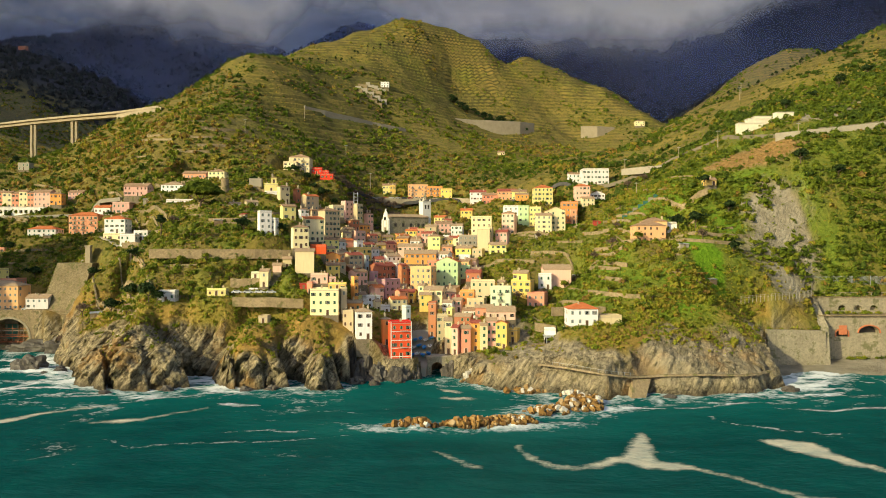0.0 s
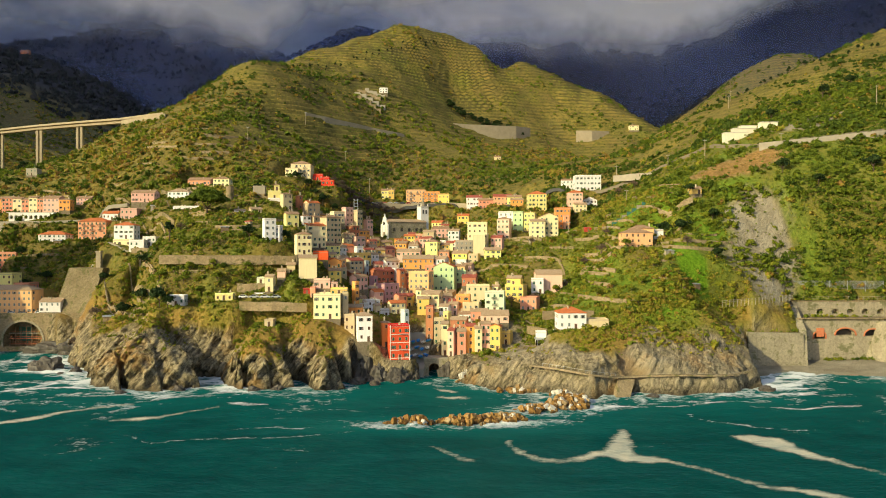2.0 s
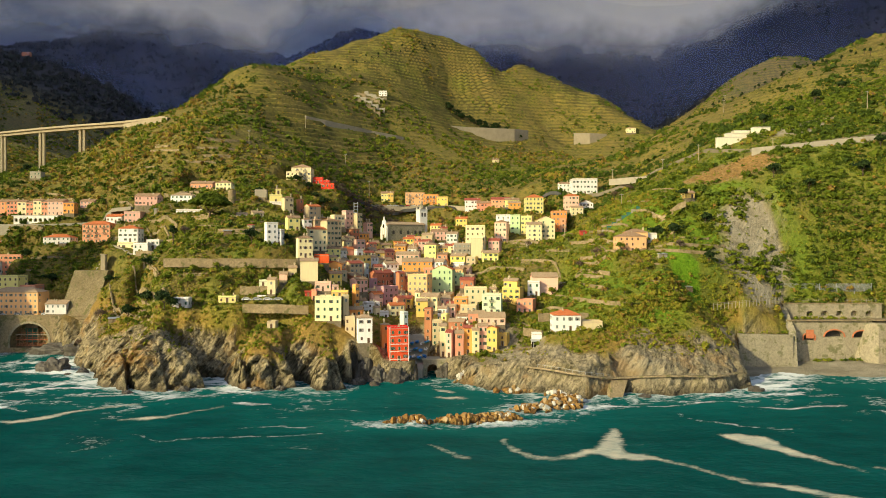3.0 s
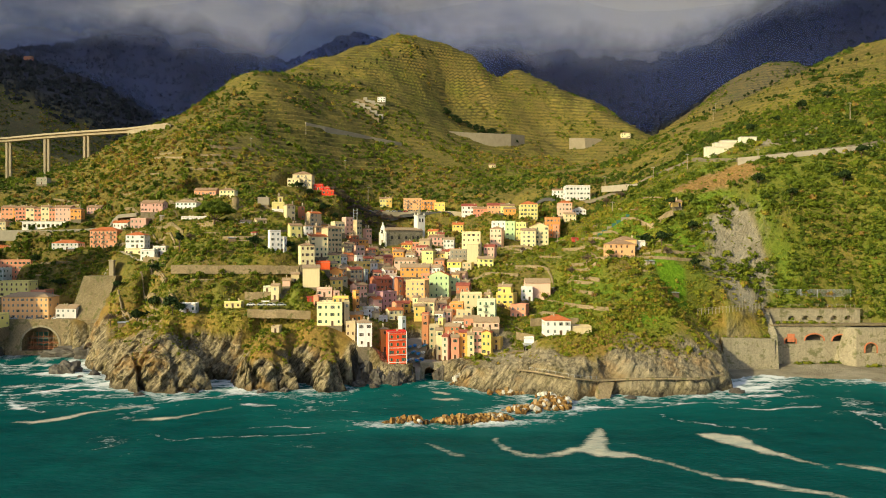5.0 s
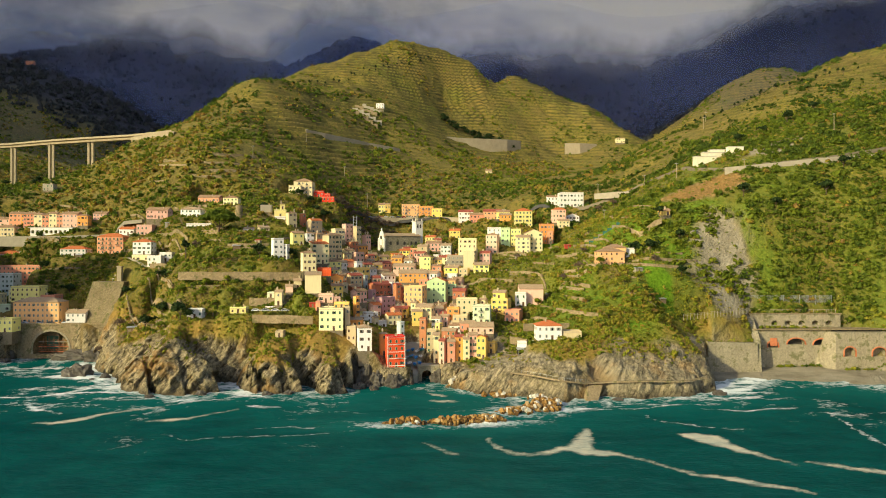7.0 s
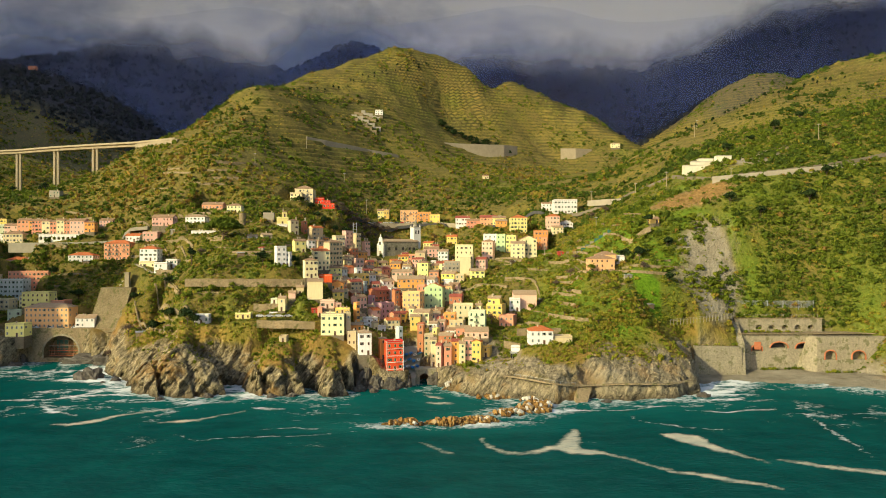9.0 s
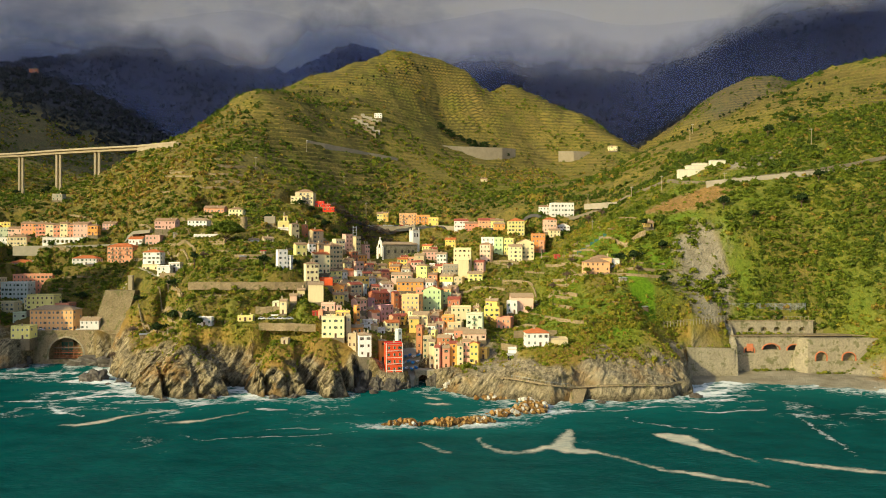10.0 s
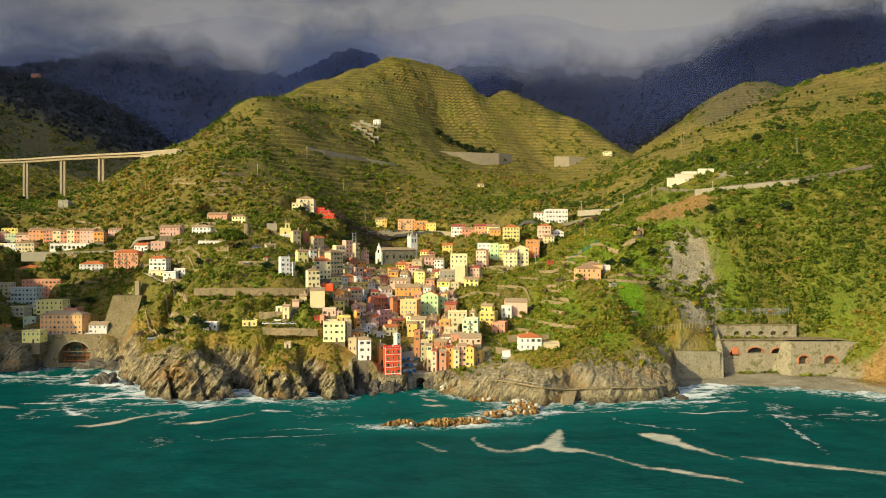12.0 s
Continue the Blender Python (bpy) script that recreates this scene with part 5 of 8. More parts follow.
def make_ground():
    apex = -110
    ys = np.concatenate([np.arange(236, 254, 1.2), np.arange(254, 306, 0.42), np.arange(306, 318, 0.8), fan_rows(318, 520, apex, 1.1, 0.0046)[:-1], fan_rows(520, 1060, apex, 1.1, 0.0026)[:-1], fan_rows(1060, 2900, apex, 1.1, 0.010)])
    us = np.linspace(-0.80, 0.80, 760)
    u, y = np.meshgrid(us, ys)
    x = u * (y - apex)
    z = land_height(x, y)
    base = mountains(x, y, bare_land(x, y) + wobble(x, y, 34, 3, 1.0) * (1.4 + 4 * np.clip((y - 380) / 500, 0, 1)) + wobble(x, y, 150, 4, 2.0) * 10 * np.clip((y - 380) / 500, 0, 1))
    d = inland(x, y)
    gy, gx = np.gradient(z)
    slope = np.hypot(gx / np.gradient(x, axis=1), gy / np.gradient(y, axis=0))
    rock = np.clip((slope - 0.7) * 2.2, 0, 1) * np.clip((33 - d + 14 * wobble(x, y, 12, 3, 6.6)) / 12, 0, 1)
    rock = np.maximum(rock, np.clip((11 - d) / 6, 0, 1))
    rock = rock * np.clip((np.where(x < -90, 24, 16) + 9 * wobble(x, y, 13, 3, 16.0) - z) / 4, 0, 1)
    west = np.clip((-90 - x) / 6, 0, 1) * np.clip((x + 176) / 10, 0, 1) * np.clip((332 - y) / 10, 0, 1)
    rock = np.maximum(rock, west * np.clip((21 + 7 * wobble(x, y, 12, 3, 36.0) - z) / 4, 0, 1) * np.clip((40 - d) / 6, 0, 1))
    rock = np.maximum(rock, np.clip((-20 - x) / 6, 0, 1) * np.clip((x + 100) / 6, 0, 1) * np.clip((11.5 + 5 * wobble(x, y, 9, 3, 37.0) - z) / 3, 0, 1))
    east = np.clip((x - 8) / 16, 0, 1) * np.clip((140 - x) / 8, 0, 1)
    rock = np.maximum(rock, east * np.clip((19.5 + 6 * wobble(x, y, 11, 3, 26.0) - z) / 3, 0, 1) * np.clip((34 - d) / 6, 0, 1))
    rock = np.maximum(np.maximum(rock, scree_share(x, y)), beach_share(x, y) * np.clip((12 - z) / 4, 0, 1))
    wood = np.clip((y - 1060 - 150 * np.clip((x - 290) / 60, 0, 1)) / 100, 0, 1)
    # half of the wood colour dims the eastern spur as if partly shaded
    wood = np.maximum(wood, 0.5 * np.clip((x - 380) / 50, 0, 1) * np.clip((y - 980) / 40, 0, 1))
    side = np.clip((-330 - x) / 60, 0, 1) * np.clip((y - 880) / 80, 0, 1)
    # slabs of the cliffs: beds that dip to the west, each broken off sheer towards the east
    def slab(period, warp, seed):
        b = (x - 0.75 * z + 0.3 * y + warp * wobble(x, z * 1.4 + y * 0.4, 7.0, 3, seed)) / period
        c = (z + 0.6 * x + warp * wobble(x, y, 5.0, 2, seed + 1)) / (period * 1.15)
        f, g = b - np.floor(b), c - np.floor(c)
        lot = np.sin(np.floor(b) * 12.9 + np.floor(c) * 4.1 + seed) * 0.5
        return f ** 1.4 - 0.5 + lot - 0.45 * np.clip((g - 0.78) / 0.22, 0, 1)
    chip = 1 - np.abs(wobble(x - z * 0.5, y + z * 0.8, 1.5, 3, 12.0)) * 2.0
    push = np.clip(rock * (1 - scree_share(x, y)) * np.clip(d / 3 + 0.5, 0, 1), 0, 1) * (1 - beach_share(x, y))
    out = 2.6 * slab(8.5, 3.0, 51.0) + 1.7 * slab(4.2, 2.0, 53.0) + 0.8 * slab(2.2, 1.2, 55.0) + 0.5 * chip
    y = y - push * (1 - 0.62 * east) * (out + 0.6)
    x = x + push * 0.6 * wobble(y + z, x - z, 3.4, 3, 13.0)
    z = z + push * 0.5 * chip
    SURFACE.append((x, y, z, d, rock))
    ob = sheet("ground", x, y, z, ground_material())
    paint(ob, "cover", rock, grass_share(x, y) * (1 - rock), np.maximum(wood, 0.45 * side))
    terrace = terrace_mask(x, y, base)
    paint(ob, "level", terrace_level(x, y, base), 0 * x, 0 * x)
    dry = np.clip((34 - d) / 14, 0, 1) * np.clip((34 - z) / 8, 0, 1) * np.clip(0.75 + 0.6 * wobble(x, y, 11, 3, 19.0), 0, 1)
    beach = beach_share(x, y) * np.clip((12 - z) / 4, 0, 1)
    paint(ob, "tilth", terrace, np.maximum(np.maximum(np.clip(scree_share(x, y) - quarry_share(x, y), 0, 1), beach), east * np.clip(0.32 + 0.5 * wobble(x, z * 2 + y, 14, 3, 63.0), 0, 0.7) * np.clip((z - 2.5) / 2, 0, 1)), np.maximum(quarry_share(x, y), 0.7 * dry * (1 - rock) * (1 - beach_share(x, y))))
    return tagged(ob, "steep terraced coastal hillside with scrub, bare rock and sea cliffs", "hillside", kind="structure")


ground = make_ground()


# ---- sea ----
# drifting scum and foam lanes: points with half widths along each lane
LANES = [
    [(20, 193, 0.5), (22, 180, 0.9), (27, 173, 0.9), (34, 174, 0.8), (42, 179, 1.8), (48, 178, 4.2), (54, 175, 3.4), (59, 173, 0.9), (66, 166, 0.6), (72, 158, 0.8), (78, 151, 1.6), (84, 148, 2.0), (90, 143, 1.8), (100, 136, 0.6)],
    [(48, 180, 4.0), (51, 190, 3.0), (53, 199, 2.0), (55, 206, 0.8)],
    [(86, 197, 1.6), (89, 194, 4.2), (94, 187, 4.4), (98, 178, 2.6), (103, 169, 0.7), (108, 162, 0.4)],
    [(112, 163, 0.6), (122, 158, 1.5), (134, 153, 1.7), (151, 144, 0.8)],
    [(-1, 187, 0.4), (4, 179, 0.9), (8, 174, 0.8)],
    [(-144, 215, 0.7), (-137, 216, 2.0), (-130, 222, 2.6), (-124, 232, 1.2), (-116, 238, 0.7), (-107, 242, 0.4)],
    [(-104, 218, 0.6), (-96, 219, 1.5), (-90, 221, 1.3), (-84, 230, 0.8), (-76, 237, 0.4)],
    [(-2, 271, 0.7), (2, 266, 2.2), (5, 263, 1.5)],
    [(0, 254, 0.8), (5, 252, 1.4), (10, 251, 0.6)],
    [(-206, 258, 0.8), (-197, 253, 2.2), (-188, 250, 0.8)],
]
STREAKS = [
    [(-92, 197, 0.3), (-80, 191, 0.6), (-64, 195, 0.6), (-42, 197, 0.5), (-25, 204, 0.3)],
    [(-164, 247, 0.6), (-154, 238, 1.1), (-143, 232, 0.6)],
    [(-190, 262, 0.8), (-172, 262, 1.2), (-160, 272, 0.6)],
    [(-74, 243, 1.2), (-66, 242, 2.2), (-60, 243, 1.0)],
    [(81, 226, 0.5), (86, 214, 0.9), (98, 207, 0.8), (110, 203, 0.4)],
    [(154, 232, 0.4), (150, 208, 0.9), (146, 182, 0.8), (144, 168, 0.5)],
    [(108, 240, 0.5), (126, 236, 1.0), (146, 240, 0.7)],
    [(-66, 205, 0.3), (-50, 210, 0.6), (-36, 206, 0.3)],
    [(60, 240, 0.6), (80, 238, 0.9), (100, 246, 0.5)],
]
# the two arms of the breakwater and the rocks off the western point: (x, y, half length, half width)
REEFS = [(-9, 213, 7, 2.2), (7, 214, 9, 2.6), (20, 217, 7, 2.8), (33, 231, 6, 2.6), (45, 238, 8, 4.0), (-175, 313, 8, 5), (-158, 305, 3, 2)]


def lane_share(lanes, x, y, soft):
    out = np.zeros(x.shape)
    for lane in lanes:
        for (x0, y0, w0), (x1, y1, w1) in zip(lane, lane[1:]):
            dx, dy = x1 - x0, y1 - y0
            t = np.clip(((x - x0) * dx + (y - y0) * dy) / (dx * dx + dy * dy), 0, 1)
            r = np.hypot(x - x0 - t * dx, y - y0 - t * dy)
            out = np.maximum(out, np.clip(0.5 + (1.15 * (w0 + (w1 - w0) * t) - r) / soft, 0, 1))
    return out


def make_sea():
    apex = -110
    ys = np.concatenate([fan_rows(-700, 60, -2000, 8, 0.006), np.arange(62, 345, 1.0), [352, 370, 400, 460]])
    us = np.linspace(-0.80, 0.80, 460)
    u, y = np.meshgrid(us, ys)
    x = u * np.maximum(y - apex, 190)
    near = np.clip((y - 40) / 40, 0, 1)
    z = near * (0.28 * wobble(x, y * 1.6, 7.0, 4, 5.0) + 0.40 * wobble(x * 0.5, y * 1.2, 17.0, 3, 6.0))
    d = -inland(x, y)
    reef = np.full(x.shape, 99.0)
    for rx, ry, a, b in REEFS:
        reef = np.minimum(reef, (np.hypot((x - rx) / a, (y - ry + 1.2) / b) - 1) * b * 1.2)
    harbour = np.clip(1.1 - np.hypot((x + 8) / 40, (y - 280) / 36), 0, 1)
    reach = np.maximum(18 + 9 * np.clip((x - 122) / 10, 0, 1) + 10 * wobble(x, y, 30, 3, 2.5), 6) * (1 - 0.6 * np.clip(harbour * 2, 0, 1))
    surf = np.clip(1 - d / reach, 0, 1) * np.clip(0.8 + 0.6 * wobble(x, y, 24, 2, 1.5), 0.35, 1)
    surf = surf * (0.78 + 0.3 * np.sin(d / 1.9 + 3.5 * wobble(x, y, 12, 3, 3.7)) * np.clip((d - 2) / 4, 0, 1))
    surf = np.maximum(surf, np.clip(1 - reef / np.maximum(8 + 5 * wobble(x, y, 9, 3, 8.3), 2.5), 0, 1) * np.clip(0.75 + 0.5 * wobble(x, y, 7, 2, 2.8), 0.3, 1))
    for cx, cy, r in ((-96, 288, 13), (-58, 282, 8), (-39, 288, 10)):
        surf = surf * (1 - 0.5 * np.exp(-((x - cx) / r) ** 2 - ((y - cy) / 14) ** 2))
    z = z + near * 1.3 * surf * np.clip(wobble(x, y, 5, 3, 2.2) + 0.3, 0, 1)
    warp = 5 * wobble(x, y, 18, 3, 9.1)
    lace = 1 - np.abs(wobble(x + warp, y * 1.7 + warp, 11, 4, 3.3)) * 2.8
    wash = np.clip(1.3 - d / 48, 0, 1) * np.clip(lace, 0, 1) * np.clip(0.6 + 0.9 * wobble(x, y, 40, 2, 6.2), 0.1, 1) * (1 - 0.7 * np.clip(harbour * 2, 0, 1))
    drift = np.clip(lace, 0, 1) * np.clip(wobble(x, y, 30, 3, 14.2) * 1.8 - 0.25, 0, 1) * np.clip(1.5 - d / 80, 0, 1) * np.clip(d / 12, 0, 1)
    swim = wobble(x, y, 6, 3, 4.4)
    lanes = lane_share(LANES, x + swim * 1.6, y + swim * 1.4, 4.4)
    streaks = lane_share(STREAKS, x + swim * 3, y + swim * 2, 1.5)
    ob = sheet("sea", x, y, z, sea_material())
    paint(ob, "foam", np.clip(surf * 0.70 + wash * (0.52 + 0.45 * np.clip((-60 - x) / 60, 0, 1) + 0.15 * np.clip((x - 60) / 40, 0, 1)) + streaks * 0.5 + drift * 0.55 + 0.32 * np.clip(1.2 - np.hypot((x + 205) / 42, (y - 335) / 34), 0, 1) * np.clip(0.5 + 0.7 * lace, 0, 1), 0, 1), np.clip(1 - np.minimum(d, reef * 2.5) / 55, 0, 1), lanes)
    return tagged(ob, "dark teal sea with white surf and drifting foam lanes", "sea", kind="structure")


sea = make_sea()

# ---- walls, bridges and roads ----
def gz(x, y):
    return float(land_height(np.array([float(x)]), np.array([float(y)]))[0])


STONE = masonry("rubble_stone", (0.30, 0.225, 0.125), (0.45, 0.34, 0.2))
GREY_STONE = masonry("grey_stone", (0.35, 0.30, 0.205), (0.46, 0.395, 0.27), 0.6)
CONCRETE = speckled("weathered_concrete", (0.33, 0.27, 0.175), (0.44, 0.365, 0.25), 0.22, 0.9, 0.3)
PALE = speckled("pale_road_dust", (0.33, 0.29, 0.22), (0.42, 0.37, 0.28), 0.3)
ASPHALT = speckled("asphalt", (0.07, 0.068, 0.065), (0.11, 0.105, 0.1), 0.5)
BRICK = speckled("arch_brick", (0.48, 0.15, 0.07), (0.6, 0.22, 0.1), 1.2)
# near-black colour that stands in for the shade inside arches and openings
RECESS_SHADE = speckled("recess_shade", (0.05, 0.045, 0.04), (0.08, 0.07, 0.06), 0.5)
WHITEWASH = plaster("whitewash", (0.8, 0.78, 0.72))
STEEL = speckled("galvanised_steel", (0.45, 0.46, 0.46), (0.55, 0.56, 0.56), 2, 0.45, 0, 0.4, 0.6)
NET = speckled("green_netting", (0.05, 0.16, 0.12), (0.08, 0.22, 0.17), 1.5)
WOOD = speckled("weathered_wood", (0.18, 0.12, 0.07), (0.28, 0.2, 0.12), 1.5)


def strip_wall(name, line, thick, material, label, category="wall", drop=1.2, kind=""):
    """A wall along points (x, y, top, height), each with its own top."""
    bm = bmesh.new()
    rings = []
    if category == "terrace wall" and len(line) < 6:
        fine = []
        for p, q in zip(line, line[1:]):
            k = max(1, int(math.hypot(q[0] - p[0], q[1] - p[1]) / 2))
            fine += [tuple(p[j] + (q[j] - p[j]) * i / k for j in range(4)) for i in range(k)]
        line = [(x, y + 0.3 * noise.noise((x * 0.4, y, 0)), t - 0.8 + 0.5 * noise.noise((x * 0.15, y * 0.3, 3.0)) + 0.25 * noise.noise((x * 0.9, y, 1.0)), h * 0.75) for x, y, t, h in fine + [line[-1]]]
    for i, (x, y, top, high) in enumerate(line):
        a, b = line[max(0, i - 1)], line[min(len(line) - 1, i + 1)]
        t = Vector((b[0] - a[0], b[1] - a[1], 0)).normalized()
        nrm = Vector((-t.y, t.x, 0)) * thick / 2
        p = Vector((x, y, 0))
        rings.append([bm.verts.new(p + nrm * s + Vector((0, 0, z))) for s, z in ((-1.15, top - high - drop), (-0.9, top), (0.9, top), (1.15, top - high - drop))])
    for a, b in zip(rings, rings[1:]):
        for k in range(3):
            bm.faces.new((a[k], b[k], b[k + 1], a[k + 1]))
    bm.faces.new(rings[0][::-1])
    bm.faces.new(rings[-1])
    bmesh.ops.recalc_face_normals(bm, faces=bm.faces)
    ob = part(name, bm, material, None)
    return tagged(ob, label, category, group="terrace walls" if category == "terrace wall" else "", kind=kind)


def arch_outline(xc, half, spring, rise, top, n=12):
    pts = [(xc - half, top), (xc - half, spring)]
    pts += [(xc - half * math.cos(math.pi * k / n), spring + rise * math.sin(math.pi * k / n)) for k in range(1, n)]
    return pts + [(xc + half, spring), (xc + half, top)]


def arch_wall(bm, x0, x1, z0, z1, y0, y1, arches, sill=None):
    """A wall with arched openings right through it: (centre, half width, spring, rise, floor)."""
    at = x0
    for xc, half, spring, rise, floor in sorted(arches):
        box(bm, at, y0, z0, xc - half, y1, z1)
        prism(bm, arch_outline(xc, half, spring, rise, z1)[::-1], y0, y1)
        if floor > z0:
            box(bm, xc - half, y0, z0, xc + half, y1, floor)
        at = xc + half
    box(bm, at, y0, z0, x1, y1, z1)


def arch_ring(bm, xc, half, spring, rise, floor, y0, y1, w=0.5, n=12):
    inner = [(xc - half, floor)] + [(xc - half * math.cos(math.pi * k / n), spring + rise * math.sin(math.pi * k / n)) for k in range(n + 1)] + [(xc + half, floor)]
    outer = [(xc - half - w, floor)] + [(xc - (half + w) * math.cos(math.pi * k / n), spring + (rise + w) * math.sin(math.pi * k / n)) for k in range(n + 1)] + [(xc + half + w, floor)]
    a = [[bm.verts.new((x, y, z)) for x, z in line] for y in (y0, y1) for line in (inner, outer)]
    i0, o0, i1, o1 = a
    for k in range(len(inner) - 1):
        bm.faces.new((i0[k], i0[k + 1], o0[k + 1], o0[k]))
        bm.faces.new((o0[k], o0[k + 1], o1[k + 1], o1[k]))
        bm.faces.new((i0[k + 1], i0[k], i1[k], i1[k + 1]))


def road_viaduct():
    line = [(-640, 872, 184), (-516, 797, 182), (-466, 768, 179.5), (-402, 728, 177.4), (-349, 698, 175.6), (-291, 666, 173.4), (-240, 634, 172.6)]
    base = new("road_viaduct")
    pts = [Vector(p) for p in line]
    bm, rails = bmesh.new(), (bmesh.new(), bmesh.new())
    prof = [(-5, 0), (-5, -0.7), (-3, -1.2), (-2.6, -3.4), (2.6, -3.4), (3, -1.2), (5, -0.7), (5, 0)]
    rings, sides = [], ([], [])
    for i, p in enumerate(pts):
        t = (pts[min(i + 1, len(pts) - 1)] - pts[max(i - 1, 0)]).normalized()
        nrm = Vector((t.y, -t.x, 0))
        rings.append([bm.verts.new(p + nrm * a + Vector((0, 0, b))) for a, b in prof])
        for s, lst, rb in ((1, sides[0], rails[0]), (-1, sides[1], rails[1])):
            lst.append([rb.verts.new(p + nrm * s * a + Vector((0, 0, b))) for a, b in ((4.7, 0), (5.0, 0), (5.0, 1.1), (4.7, 1.1))])
    for a, b in zip(rings, rings[1:]):
        for k in range(len(prof)):
            j = (k + 1) % len(prof)
            bm.faces.new((a[k], a[j], b[j], b[k]))
    for lst, rb in zip(sides, rails):
        for a, b in zip(lst, lst[1:]):
            for k in range(4):
                rb.faces.new((a[k], a[(k + 1) % 4], b[(k + 1) % 4], b[k]))
        bmesh.ops.recalc_face_normals(rb, faces=rb.faces)
        part("parapet", rb, CONCRETE, base)
    bmesh.ops.recalc_face_normals(bm, faces=bm.faces)
    part("deck", bm, CONCRETE, base)
    for x, y, top in ((-570, 830, 180), (-466, 768, 176), (-404, 729, 174), (-348, 697.5, 172.2)):
        foot = min(gz(x, y), top - 6) - 3
        for s in (-2.6, 2.6):
            bm = bmesh.new()
            box(bm, x + s - 1.1, y - s * 0.5 - 1.2, foot, x + s + 1.1, y - s * 0.5 + 1.2, top)
            part("pier", bm, CONCRETE, base)
    bm = bmesh.new()
    prism(bm, [(-292, 172), (-292, 166), (-262, 158), (-240, 168), (-240, 172.4)], -0.8, 0.8)
    bmesh.ops.transform(bm, matrix=Matrix(((1, 0, 0, 0), (-0.62, 1, 0, 480.5), (0, 0, 1, 0), (0, 0, 0, 1))), verts=bm.verts)
    part("abutment", bm, CONCRETE, base)
    tagged(base, "long concrete road viaduct on twin piers above the valley", "viaduct")


def shore_bridge():
    """The wall under the station road, with one wide arch over the stream."""
    base = new("arched_bridge")
    bm = bmesh.new()
    arch_wall(bm, -247, -184, -3, 19.4, 376, 388, [(-221, 10.3, 6.2, 9.6, 2.6)])
    part("wall", bm, STONE, base)
    bm = bmesh.new()
    arch_ring(bm, -221, 10.3, 6.2, 9.6, 2.6, 375.7, 376.4, 1.1)
    part("arch_ring", bm, GREY_STONE, base)
    bm = bmesh.new()
    box(bm, -247, 375.6, 19.4, -184, 376.4, 20.4)
    part("parapet", bm, STONE, base)
    bm = bmesh.new()
    box(bm, -247, 376.4, 19.4, -184, 388, 19.6)
    part("roadway", bm, ASPHALT, base)
    tagged(base, "long stone road wall with one wide arch over the stream mouth", "bridge")
    frame_work = new("scaffolding")
    for k in range(7):
        bm = bmesh.new()
        x = -229.5 + k * 2.85
        box(bm, x - 0.12, 379, -1, x + 0.12, 379.25, 12.5 if 0 < k < 6 else 9)
        part("post", bm, WOOD, frame_work)
    for z in (3.5, 6.4, 9.2):
        bm = bmesh.new()
        box(bm, -230, 378.8, z, -212, 380.2, z + 0.25)
        part("walkway", bm, BRICK if z < 8 else PALE, frame_work)
    for z in (4.6, 7.5, 10.3):
        bm = bmesh.new()
        box(bm, -229.5, 378.75, z, -212.5, 378.9, z + 0.14)
        part("rail", bm, BRICK, frame_work)
    bm = bmesh.new()
    box(bm, -231, 386.5, -2, -211, 387, 15.4)
    part("netting", bm, NET, frame_work)
    tagged(frame_work, "rust-red builders' scaffolding with green netting under the arch", "scaffolding")


